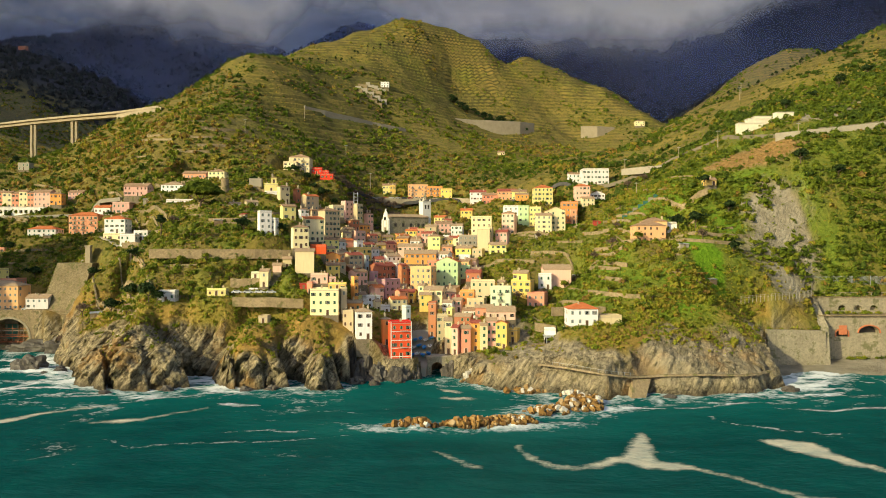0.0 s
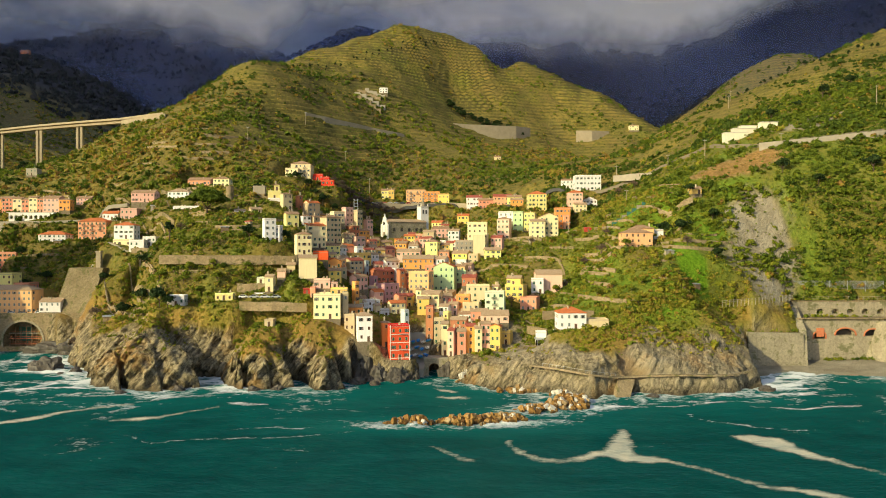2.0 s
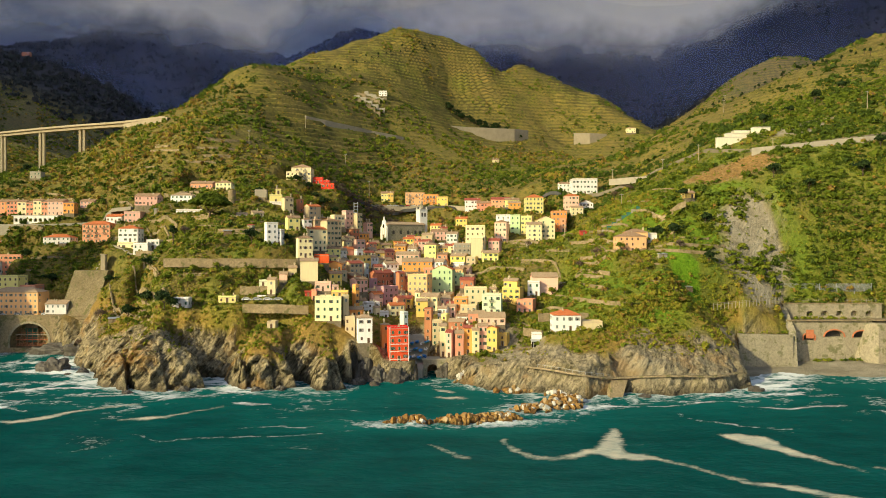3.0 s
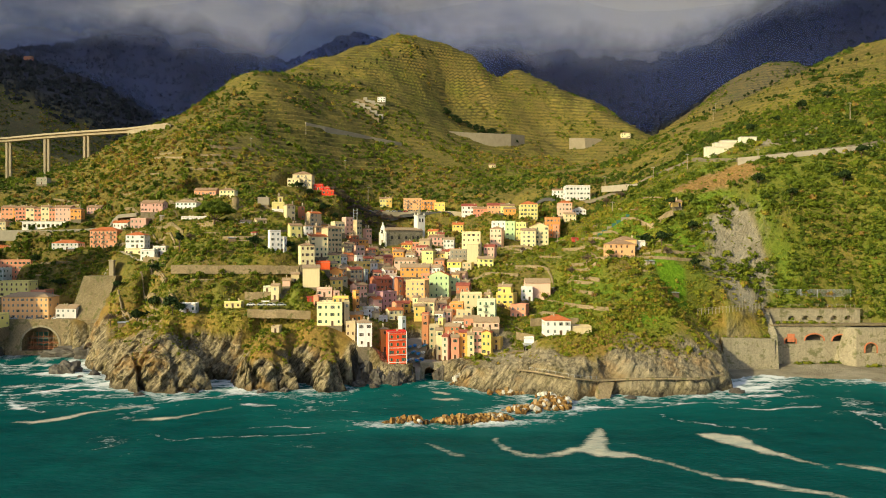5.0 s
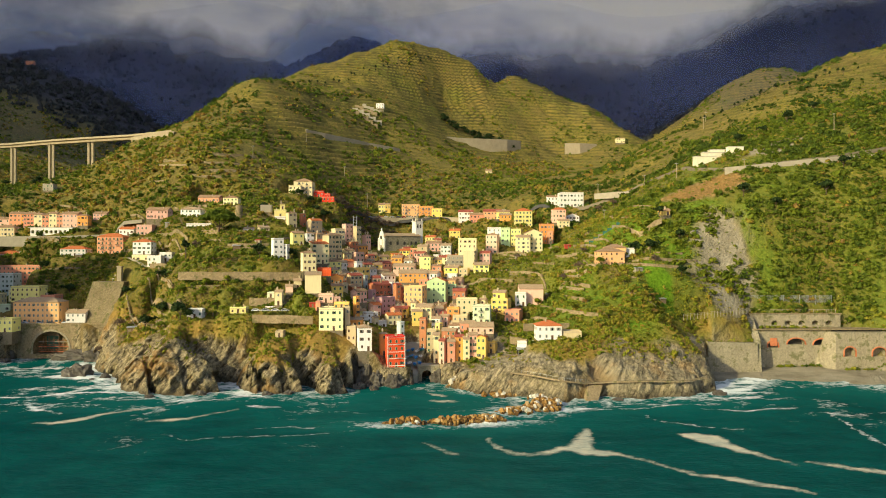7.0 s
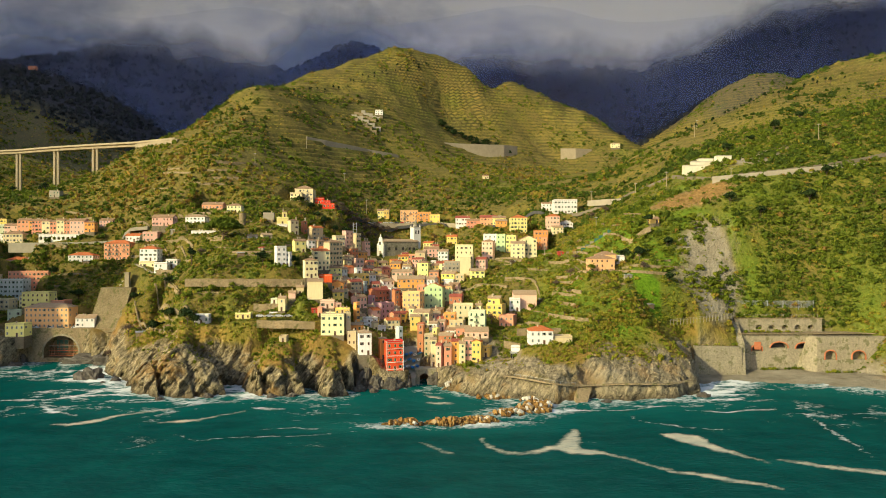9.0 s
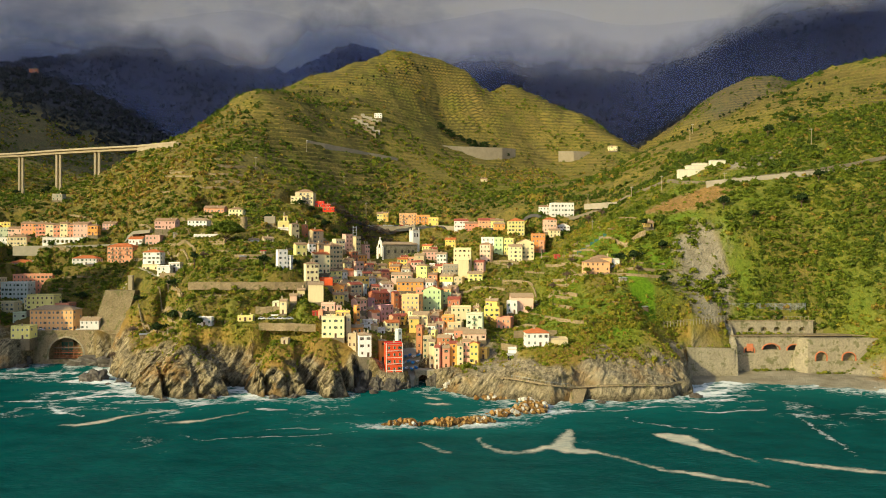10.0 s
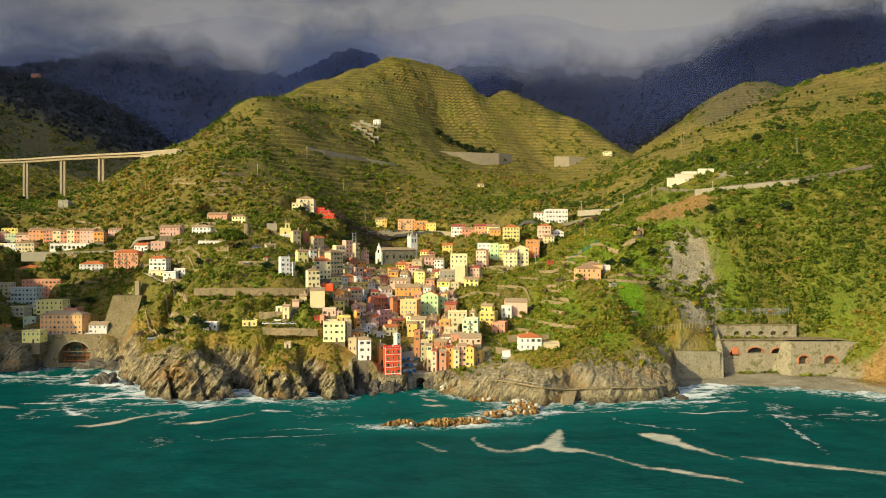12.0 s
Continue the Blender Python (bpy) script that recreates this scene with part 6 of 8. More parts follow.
def shore_walls():
    """The old railway walls above the eastern beach."""
    base = new("retaining_wall")
    bm = bmesh.new()
    prism(bm, [(139, -1), (164, -1), (164, 16.2), (139, 16.8)], 316.5, 322)
    part("lower_wall", bm, GREY_STONE, base)
    bm = bmesh.new()
    v = [bm.verts.new(p) for p in ((163, 316, -1), (166, 316, -1), (170, 338, -1), (166, 338, -1), (163, 318, 16), (166, 318, 17.5), (170, 338, 29.5), (166, 338, 29.5))]
    for q in ((0, 1, 5, 4), (1, 2, 6, 5), (2, 3, 7, 6), (3, 0, 4, 7), (4, 5, 6, 7)):
        bm.faces.new([v[i] for i in q])
    bmesh.ops.recalc_face_normals(bm, faces=bm.faces)
    part("wing_wall", bm, GREY_STONE, base)
    arches = [(176, 2.6, 14.4, 1.4, 12.6), (188, 4.6, 14.6, 2.8, 14.2), (201, 4.0, 14.4, 2.6, 13.8)]
    bm = bmesh.new()
    arch_wall(bm, 166, 206, -1, 21.8, 326, 329, arches)
    part("arcade", bm, GREY_STONE, base)
    # backing behind the arches, its depth of shade given by colour
    bm = bmesh.new()
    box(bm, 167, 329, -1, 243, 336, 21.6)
    part("fill", bm, RECESS_SHADE, base)
    for a in arches:
        bm = bmesh.new()
        arch_ring(bm, *a, 325.6, 326.3, 0.55)
        part("arch_ring", bm, BRICK, base)
    bm = bmesh.new()
    box(bm, 174.6, 325.5, 13.6, 178, 325.95, 17.6)
    part("brick_pier", bm, BRICK, base)
    arches = [(212, 2.8, 11.4, 2.4, 9.0), (227, 3.4, 11.0, 2.6, 9.0)]
    bm = bmesh.new()
    arch_wall(bm, 205, 244, -1, 21.2, 319, 323, arches)
    box(bm, 205.5, 323.2, -1, 243.5, 326.5, 21.0)
    part("bastion", bm, GREY_STONE, base)
    for a in arches:
        bm = bmesh.new()
        arch_ring(bm, *a, 318.6, 319.3, 0.55)
        part("arch_ring", bm, BRICK, base)
    bm = bmesh.new()
    v = [bm.verts.new(p) for p in ((196, 326, -1), (205, 318.8, -1), (205, 326, -1), (203, 326, 20.5), (205, 319.2, 21.2), (205, 326, 21.2))]
    for q in ((0, 1, 4, 3), (1, 2, 5, 4), (3, 4, 5)):
        bm.faces.new([v[i] for i in q])
    bmesh.ops.recalc_face_normals(bm, faces=bm.faces)
    part("buttress", bm, GREY_STONE, base)
    arches = [(181 + k * 7.2, 1.7, 24.6, 1.2, 23.4) for k in range(5)]
    bm = bmesh.new()
    arch_wall(bm, 168, 216, 20, 29.2, 335, 337, arches)
    box(bm, 168, 337.2, 20, 216, 341, 29.0)
    part("upper_wall", bm, GREY_STONE, base)
    bm = bmesh.new()
    box(bm, 167.5, 334.6, 29.2, 216.5, 341, 29.6)
    part("coping", bm, STONE, base)
    bm = bmesh.new()
    box(bm, 166, 324.8, 21.8, 242, 335, 22.2)
    part("ledge", bm, STONE, base)
    tagged(base, "tall grey stone railway walls with brick-edged arches above the beach", "retaining wall")


def concrete_slope():
    base = new("buttressed_wall")
    bm = bmesh.new()
    v = [bm.verts.new(p) for p in ((-207, 378, 18), (-186, 374, 18), (-184, 388, 44), (-203, 389, 44), (-207, 396, 18), (-186, 396, 18), (-184, 398, 44), (-203, 398, 44))]
    for q in ((0, 1, 2, 3), (1, 5, 6, 2), (4, 0, 3, 7), (3, 2, 6, 7)):
        bm.faces.new([v[i] for i in q])
    bmesh.ops.recalc_face_normals(bm, faces=bm.faces)
    part("facing", bm, masonry("cast_panels", (0.22, 0.17, 0.09), (0.33, 0.26, 0.15), 1.8), base)
    tagged(base, "sloping tan concrete retaining wall behind the station", "retaining wall")
    bm = bmesh.new()
    box(bm, -190.4, 393, 36, -187.8, 395.6, 52.6)
    box(bm, -190.7, 392.7, 52.6, -187.5, 395.9, 53.2)
    tagged(part("stone_pillar", bm, CONCRETE, None), "tall square stone pillar beside the concrete wall", "pillar")


road_viaduct()
shore_bridge()
shore_walls()
concrete_slope()

def contour_y(x, z, y0, y1):
    """How far inland the slope at x first reaches height z."""
    ys = np.arange(y0, y1, 1.0)
    hit = land_height(np.full(ys.shape, float(x)), ys) >= z
    return float(ys[hit.argmax()]) if hit.any() else y1


def footed(line):
    """Carries each point of a wall down into the ground."""
    return [(x, y, top, max(3.0, top - gz(x, y) + 1.0)) for x, y, top in line]


# long walls that read singly on the slopes
strip_wall("terrace_wall", [(-134, 337, 52.2, 4.2), (-110, 336.5, 52.2, 4.2), (-88, 338, 52, 4.2), (-70, 341, 51.6, 4)], 1.0, STONE, "long tan dry-stone terrace wall above the gardens", "terrace wall")
strip_wall("terrace_wall", [(-94, 327, 39.2, 3.8), (-80, 326, 39.2, 4.0), (-62, 326, 37.6, 3.6)], 0.9, STONE, "tan dry-stone wall under small garden houses", "terrace wall")
strip_wall("terrace_wall", [(-88, 309, 32, 3.6), (-72, 307, 32, 3.8), (-58, 307, 31.4, 3.6)], 0.9, STONE, "tall dry-stone wall above the cliff", "terrace wall")
strip_wall("terrace_wall", [(-170, 392, 55.4, 3), (-150, 388, 55.4, 3), (-138, 386, 55.6, 3)], 0.9, STONE, "pale dry-stone terrace wall beside villas", "terrace wall")
strip_wall("terrace_wall", [(44, 282.4, 20.6, 6.2), (58, 282, 20.6, 6.4), (70, 282.6, 20.4, 6)], 0.8, STONE, "stone wall that carries the white villa's terrace", "terrace wall")
strip_wall("terrace_wall", [(44, 300, 28.5, 3.2), (66, 300, 28.5, 3.2)], 0.8, STONE, "tan dry-stone wall behind the white villa", "terrace wall")
strip_wall("terrace_wall", [(38, 306, 21.5, 3), (42, 304, 21.5, 3.2), (46, 300, 21, 3)], 0.8, STONE, "stone garden wall beside the lower houses", "terrace wall")
strip_wall("road_wall", footed([(6, 850, 202.6), (20, 857, 202.4), (34, 863, 202.3), (52, 869, 202.6), (70, 876, 203), (92, 886, 204), (111, 902, 204.6)]), 1.5, CONCRETE, "long concrete retaining wall of the hill road", "road wall")
strip_wall("road_wall", footed([(172, 922, 204.5), (192, 921, 204.4), (216, 932, 205)]), 1.5, CONCRETE, "concrete retaining wall of the hill road", "road wall")
strip_wall("road_wall", [(x, contour_y(x, 179 - (x + 126) * 0.09, 640, 860) - 1.5, 181.5 - (x + 126) * 0.09, 5) for x in range(-126, -36, 8)], 1.5, CONCRETE, "low concrete wall of the hill road", "road wall")
strip_wall("road_wall", [(180, 400, 114.0, 3.4), (196, 396, 115.2, 3.6), (216, 394, 117.0, 3.4), (240, 392, 119.4, 3), (300, 398, 124, 3)], 0.9, PALE, "pale parapet wall of the eastern road", "road wall")
strip_wall("road_wall", [(121, 500, 105.4, 3.0), (132, 490, 105.8, 3.4), (148, 480, 106, 2)], 0.9, PALE, "pale road wall above the white house", "road wall")
strip_wall("road_wall", [(-312, 480, 72.6, 6), (-286, 478, 72.8, 6.4), (-262, 478, 73, 6), (-240, 480, 74, 5), (-224, 482, 76, 4)], 1.0, PALE, "pale wall of the terrace road below the row houses", "road wall")
strip_wall("road_wall", [(-64, 574, 91.4, 3.2), (-30, 582, 91.6, 3.4), (10, 584, 91.8, 3.4), (40, 570, 89, 3.2)], 0.9, CONCRETE, "grey wall of the upper village road", "road wall")


def church():
    base = new("church")
    m = pose(-40.5, 524, 62.5, 0, 0, 28)
    base.matrix_basis = m
    # nave along x, front at x = 0 looking to -x
    bm = bmesh.new()
    box(bm, 0, -5.5, -5, 31, 5.5, 11.5)
    part("nave", bm, GREY_STONE, base)
    bm = bmesh.new()
    prism(bm, [(-6, 11.4), (6, 11.4), (6, 11.7), (0, 13.9), (-6, 11.7)], 0.3, 31.4)
    bmesh.ops.transform(bm, matrix=Matrix(((0, 1, 0, 0), (1, 0, 0, 0), (0, 0, 1, 0), (0, 0, 0, 1))), verts=bm.verts)
    bmesh.ops.recalc_face_normals(bm, faces=bm.faces)
    part("roof", bm, tiles(*TILES["slate"]), base)
    out = [(-6.2, -5), (6.2, -5), (6.2, 9.6), (5.4, 9.9), (4.2, 10.4), (3.3, 11.6), (3.0, 13.0), (2.2, 14.4), (1.0, 15.2), (0.35, 15.6), (0.3, 17.4), (-0.3, 17.4), (-0.35, 15.6), (-1.0, 15.2), (-2.2, 14.4), (-3.0, 13.0), (-3.3, 11.6), (-4.2, 10.4), (-5.4, 9.9), (-6.2, 9.6)]
    bm = bmesh.new()
    prism(bm, out, -0.6, 0.3)
    bmesh.ops.transform(bm, matrix=Matrix(((0, 1, 0, 0), (1, 0, 0, 0), (0, 0, 1, 0), (0, 0, 0, 1))), verts=bm.verts)
    bmesh.ops.recalc_face_normals(bm, faces=bm.faces)
    part("front_wall", bm, WHITEWASH, base, "white curved church front")
    for y in (-5.6, -2.4, 2.4, 5.6):
        bm = bmesh.new()
        box(bm, -0.85, y - 0.35, 0, -0.6, y + 0.35, 9.4)
        part("pilaster", bm, TRIM, base)
    bm = bmesh.new()
    bmesh.ops.create_cone(bm, cap_ends=True, segments=20, radius1=1.5, radius2=1.5, depth=0.3, matrix=pose(-0.66, 0, 10.4, 0, 90, 0))
    part("rose_window", bm, GLASS, base)
    bm = bmesh.new()
    box(bm, -0.72, -1.2, 0, -0.6, 1.2, 4.2)
    part("door", bm, WOOD, base)
    for x in (5, 11, 17, 23, 27):
        bm = bmesh.new()
        arch_ring(bm, x, 0.7, 6.5, 0.7, 4.6, -5.62, -5.48, 0.2)
        box(bm, x - 0.7, -5.56, 4.6, x + 0.7, -5.45, 6.9)
        part("window", bm, RECESS_SHADE, base)
    bm = bmesh.new()
    tx, ty = 31.5, 1.0
    box(bm, tx - 3.2, ty - 3.2, -5, tx + 3.2, ty + 3.2, 23)
    part("bell_tower", bm, WHITEWASH, base, "white square bell tower")
    bm = bmesh.new()
    box(bm, tx - 3.5, ty - 3.5, 23, tx + 3.5, ty + 3.5, 23.6)
    part("cornice", bm, TRIM, base)
    for sx in (-1, 1):
        for sy in (-1, 1):
            bm = bmesh.new()
            bmesh.ops.create_cone(bm, cap_ends=True, segments=4, radius1=0.8, radius2=0.05, depth=2.4, matrix=pose(tx + sx * 2.7, ty + sy * 2.7, 24.7))
            part("pinnacle", bm, TRIM, base)
    bm = bmesh.new()
    bmesh.ops.create_cone(bm, cap_ends=True, segments=8, radius1=2.5, radius2=0.1, depth=7, matrix=pose(tx, ty, 27.0))
    part("spire", bm, GREY_STONE, base)
    # flat near-black boxes paint the shaded bell openings
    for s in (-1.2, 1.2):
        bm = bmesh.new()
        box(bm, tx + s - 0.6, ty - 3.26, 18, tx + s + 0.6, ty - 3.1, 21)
        part("bell_opening", bm, RECESS_SHADE, base)
    tagged(base, "stone church with white curved front and white bell tower", "church")


church()


def castle():
    base = new("castle_ruin")
    bm = bmesh.new()
    bmesh.ops.create_cone(bm, cap_ends=True, segments=20, radius1=2.7, radius2=2.2, depth=14, matrix=pose(-126, 427, 85))
    part("round_tower", bm, STONE, base)
    for x0, x1, z1 in ((-124, -112, 86.5), (-112, -106, 87.6), (-106, -100, 86)):
        bm = bmesh.new()
        box(bm, x0, 428, 74, x1 + 0.05, 434, z1)
        part("curtain_wall", bm, STONE, base)
    tagged(base, "ruined tan stone castle with a round tower", "castle")


castle()


def hill_site():
    """Cleared building plot high on the central hill."""
    base = new("stone_pen")
    for y, x0, x1, coat in ((776, -90, -64, STONE), (786, -94, -60, PALE), (796, -92, -66, STONE), (804, -84, -62, PALE)):
        bm = bmesh.new()
        for k in range(5):
            xa, xb = x0 + (x1 - x0) * k / 5, x0 + (x1 - x0) * (k + 1) / 5 - 0.02
            top = gz((xa + xb) / 2, y + 3) + 1.6
            box(bm, xa, y, top - 7, xb, y + 5, top)
        part("wall", bm, coat, base)
    tagged(base, "pale walled plot with rubble on the hillside", "stone pen")


hill_site()


def graveyard():
    """White stepped walls of the cemetery above the eastern road."""
    base = new("cemetery")
    for k, (x0, x1, y, z0, z1) in enumerate(((173, 187, 432, 117, 124.8), (180, 199, 436, 119, 128.0), (186, 204, 440, 121, 130.2), (196, 206, 434, 121, 131.5))):
        bm = bmesh.new()
        box(bm, x0, y, z0, x1, y + 5, z1)
        part("niche_block", bm, plaster("graveyard", (0.66, 0.63, 0.56)), base)
        bm = bmesh.new()
        box(bm, x0 - 0.3, y - 0.3, z1, x1 + 0.3, y + 5.3, z1 + 0.35)
        part("coping", bm, TRIM, base)
    bm = bmesh.new()
    box(bm, 190, 428, 112, 208, 432, 121.5)
    part("terrace", bm, CONCRETE, base)
    tagged(base, "white stepped cemetery buildings on the hillside", "cemetery")


graveyard()

# lone houses on the hills
for hx, hy, hw, hh, tint, roof in ((75, 1020, 11, 6, "cream", "hip"), (250, 938, 12, 6, "cream", "hip"), (-64, 812, 9, 5, "white", "flat"), (133, 366, 5, 2.6, "yellow", "gable"), (-335, 590, 9, 5, "grey", "flat"), (-735, 1290, 14, 7, "rust", "gable"), (60, 760, 7, 3, "beige", "gable"), (255, 1500, 16, 7, "white", "gable")):
    house(hx, hy, gz(hx, hy + 3), hw, 7, hh, tint, roof, "old", 0, 1)


# ---- harbour ----
def harbour():
    base = new("stone_jetty")
    bm = bmesh.new()
    arch_wall(bm, -6.6, 6, -3, 7.2, 301, 308, [(-2.4, 2.3, 3.0, 2.2, -3)])
    part("arch", bm, GREY_STONE, base)
    bm = bmesh.new()
    box(bm, -6.9, 300.7, 7.2, 9, 308.4, 7.6)
    part("deck", bm, PALE, base)
    bm = bmesh.new()
    v = [bm.verts.new(p) for p in ((-14.8, 297, 3.4), (-6.8, 297, 3.4), (-2.6, 330, 15.3), (-14.6, 330, 15.3), (-14.8, 295, -3), (-6.8, 295, -3), (-2.6, 330, -3), (-14.6, 330, -3))]
    for q in ((0, 1, 2, 3), (0, 4, 5, 1), (1, 5, 6, 2), (3, 7, 4, 0)):
        bm.faces.new([v[i] for i in q])
    bmesh.ops.recalc_face_normals(bm, faces=bm.faces)
    part("slipway", bm, PALE, base)
    tagged(base, "stone jetty with an arch and a slipway", "jetty")


harbour()
HULLS = [speckled("boat_paint_blue", (0.02, 0.14, 0.42), (0.03, 0.2, 0.5), 2, 0.5, 0), speckled("boat_paint_white", (0.6, 0.6, 0.58), (0.7, 0.7, 0.68), 2, 0.5, 0), speckled("boat_paint_teal", (0.03, 0.25, 0.28), (0.05, 0.3, 0.33), 2, 0.5, 0)]
COVER = speckled("blue_boat_cover", (0.02, 0.16, 0.5), (0.04, 0.24, 0.6), 1.2, 0.6)


def boat(x, y, z, yaw, paint_coat, covered):
    base = new("rowing_boat")
    base.matrix_basis = pose(x, y, z, 0, 0, yaw)
    bm = bmesh.new()
    rings = []
    for k in range(9):
        t = k / 8
        w = 0.95 * math.sin(math.pi * min(0.92, 0.12 + t * 0.85)) ** 0.6
        y0 = -2.6 + t * 5.2
        lift = 0.25 * abs(t - 0.45) ** 1.5
        rings.append([bm.verts.new(p) for p in ((-w, y0, 0.75 + lift), (-w * 0.72, y0, 0.2 + lift), (0, y0, lift * 0.6), (w * 0.72, y0, 0.2 + lift), (w, y0, 0.75 + lift), (w * 0.85, y0, 0.72 + lift), (0, y0, 0.3 + lift), (-w * 0.85, y0, 0.72 + lift))])
    for a, b in zip(rings, rings[1:]):
        for i in range(8):
            bm.faces.new((a[i], a[(i + 1) % 8], b[(i + 1) % 8], b[i]))
    bm.faces.new(rings[0][::-1])
    bm.faces.new(rings[-1])
    bmesh.ops.recalc_face_normals(bm, faces=bm.faces)
    part("hull", bm, paint_coat, base)
    bm = bmesh.new()
    if covered:
        prism(bm, [(-0.95, 0.78), (0.95, 0.78), (0, 1.15)], -2.2, 2.2)
        part("cover", bm, COVER, base)
    else:
        for y0 in (-1.2, 0.6):
            b2 = bmesh.new()
            box(b2, -0.8, y0, 0.5, 0.8, y0 + 0.28, 0.56)
            part("thwart", b2, WOOD, base)
        bm.free()
    tagged(base, "small wooden boat with a blue cover on the slipway" if covered else "small open wooden boat on the slipway", "boat", group="boats in the harbour")


for k in range(12):
    r = random.Random(k + 3)
    bx, by = -13.0 + (k % 4) * 2.3 + 0.5 * (k // 4), 305 + (k // 4) * 6.5 + (k % 2) * 1.4
    boat(bx, by, 3.4 + (by - 297) * 0.361 + 0.75, r.uniform(-20, 20), HULLS[k % 3], k % 3 != 1)


# ---- breakwater ----
def boulder_mesh(k):
    bm = bmesh.new()
    bmesh.ops.create_icosphere(bm, subdivisions=2, radius=1.0)
    for v in bm.verts:
        c = v.co.copy()
        q = Vector((max(-0.68, min(0.68, c.x)), max(-0.62, min(0.62, c.y)), max(-0.55, min(0.55, c.z))))
        v.co = q * (1.25 + 0.28 * noise.noise(c * 1.6 + Vector((k * 3.1, 0, 0))))
    me = bpy.data.meshes.new("boulder")
    bm.to_mesh(me)
    bm.free()
    return me


def boulder_material():
    m, n, l, b = mat("breakwater_stone", 0.85, 0, 0.25)
    p = world_xyz(n)
    info = n.new("ShaderNodeObjectInfo")
    f = noise_of(n, l, 0.9, p, 5)
    t = math_of(n, l, "ADD", math_of(n, l, "MULTIPLY", f, 0.5), math_of(n, l, "MULTIPLY", info.outputs["Random"], 0.62))
    col = ramp_of(n, l, t, [(0.2, (0.09, 0.045, 0.015)), (0.45, (0.22, 0.115, 0.03)), (0.7, (0.32, 0.18, 0.05)), (0.95, (0.42, 0.33, 0.2))])
    xyz = n.new("ShaderNodeSeparateXYZ")
    l.new(p, xyz.inputs[0])
    wet = math_of(n, l, "SUBTRACT", 1.0, ramp_of(n, l, math_of(n, l, "MULTIPLY", xyz.outputs[2], 0.5), grey(0.2, 0.6)))
    l.new(mix_of(n, l, math_of(n, l, "MULTIPLY", wet, 0.7), col, (0.06, 0.035, 0.012)), b.inputs["Base Color"])
    bump_of(n, l, b, f, 0.6, 0.3)
    return m


BOULDERS = [boulder_mesh(k) for k in range(8)]
RUST, WHITE_ROCK = boulder_material(), speckled("white_limestone", (0.55, 0.5, 0.42), (0.7, 0.65, 0.56), 0.9)
for me in BOULDERS:
    me.materials.append(RUST)
PALE_BOULDERS = []
for me in BOULDERS[:4]:
    c = me.copy()
    c.materials.clear()
    c.materials.append(WHITE_ROCK)
    PALE_BOULDERS.append(c)


def riprap(name, spots, count, label, seed, pale=0.05, size=(0.5, 1.15), crest=2.0):
    base = new(name)
    r = random.Random(seed)
    total = sum(s[2] * s[3] for s in spots)
    for x, y, a, b in spots:
        for _ in range(round(count * a * b / total)):
            while True:
                u, v = r.uniform(-1, 1), r.uniform(-1, 1)
                if u * u + v * v < 1:
                    break
            s = r.uniform(*size)
            z = max(0.0, (1 - (abs(u) ** 3 + v * v)) * crest) + r.uniform(-0.7, 0.5)
            me = r.choice(PALE_BOULDERS) if r.random() < pale and z > 0.8 else r.choice(BOULDERS)
            m = Matrix.LocRotScale((x + u * a, y + v * b, z), Euler((r.uniform(0, 6), r.uniform(0, 6), r.uniform(0, 6))), (s, s * r.uniform(0.7, 1), s * r.uniform(0.65, 1)))
            hang("boulder", me, base, m)
    return tagged(base, label, "breakwater")


riprap("breakwater", [(-9, 213, 7.5, 2.4), (8, 214, 9.5, 2.8), (20, 217, 8, 3.2)], 290, "long breakwater of rust-brown boulders in the sea", 5, 0.05, (0.55, 1.2), 1.8)
riprap("breakwater", [(32, 230, 7, 3.4), (43, 237, 8, 5.5), (47, 246, 6, 6)], 290, "breakwater of rust-brown and white boulders at the point", 6, 0.14, (0.55, 1.25), 2.0)
riprap("boulder_pile", [(20, 278, 6, 5), (11, 283, 4, 4)], 70, "pile of pale boulders at the harbour mouth", 7, 0.75, (0.7, 1.5), 4.5)
riprap("boulder_pile", [(30, 262, 9, 1.5), (44, 256, 5, 2)], 45, "pale boulders along the foot of the cliff", 8, 0.4, (0.6, 1.4), 1.6)


def sea_rock(x, y, sx, sy, sz, seed):
    bm = bmesh.new()
    bmesh.ops.create_icosphere(bm, subdivisions=4, radius=1.0)
    for v in bm.verts:
        c = v.co.copy()
        k = 1 + 0.35 * noise.fractal(c * 1.7 + Vector((seed, 0, 0)), 0.9, 2.1, 4) + 0.12 * noise.noise(c * 6)
        v.co = Vector((c.x * sx, c.y * sy, c.z * sz)) * k
    ob = part("sea_rock", bm, SHORE_ROCK, None)
    ob.matrix_basis = pose(x, y, 0)
    tagged(ob, "dark wet rock standing in the surf", "rock", group="rocks in the surf")


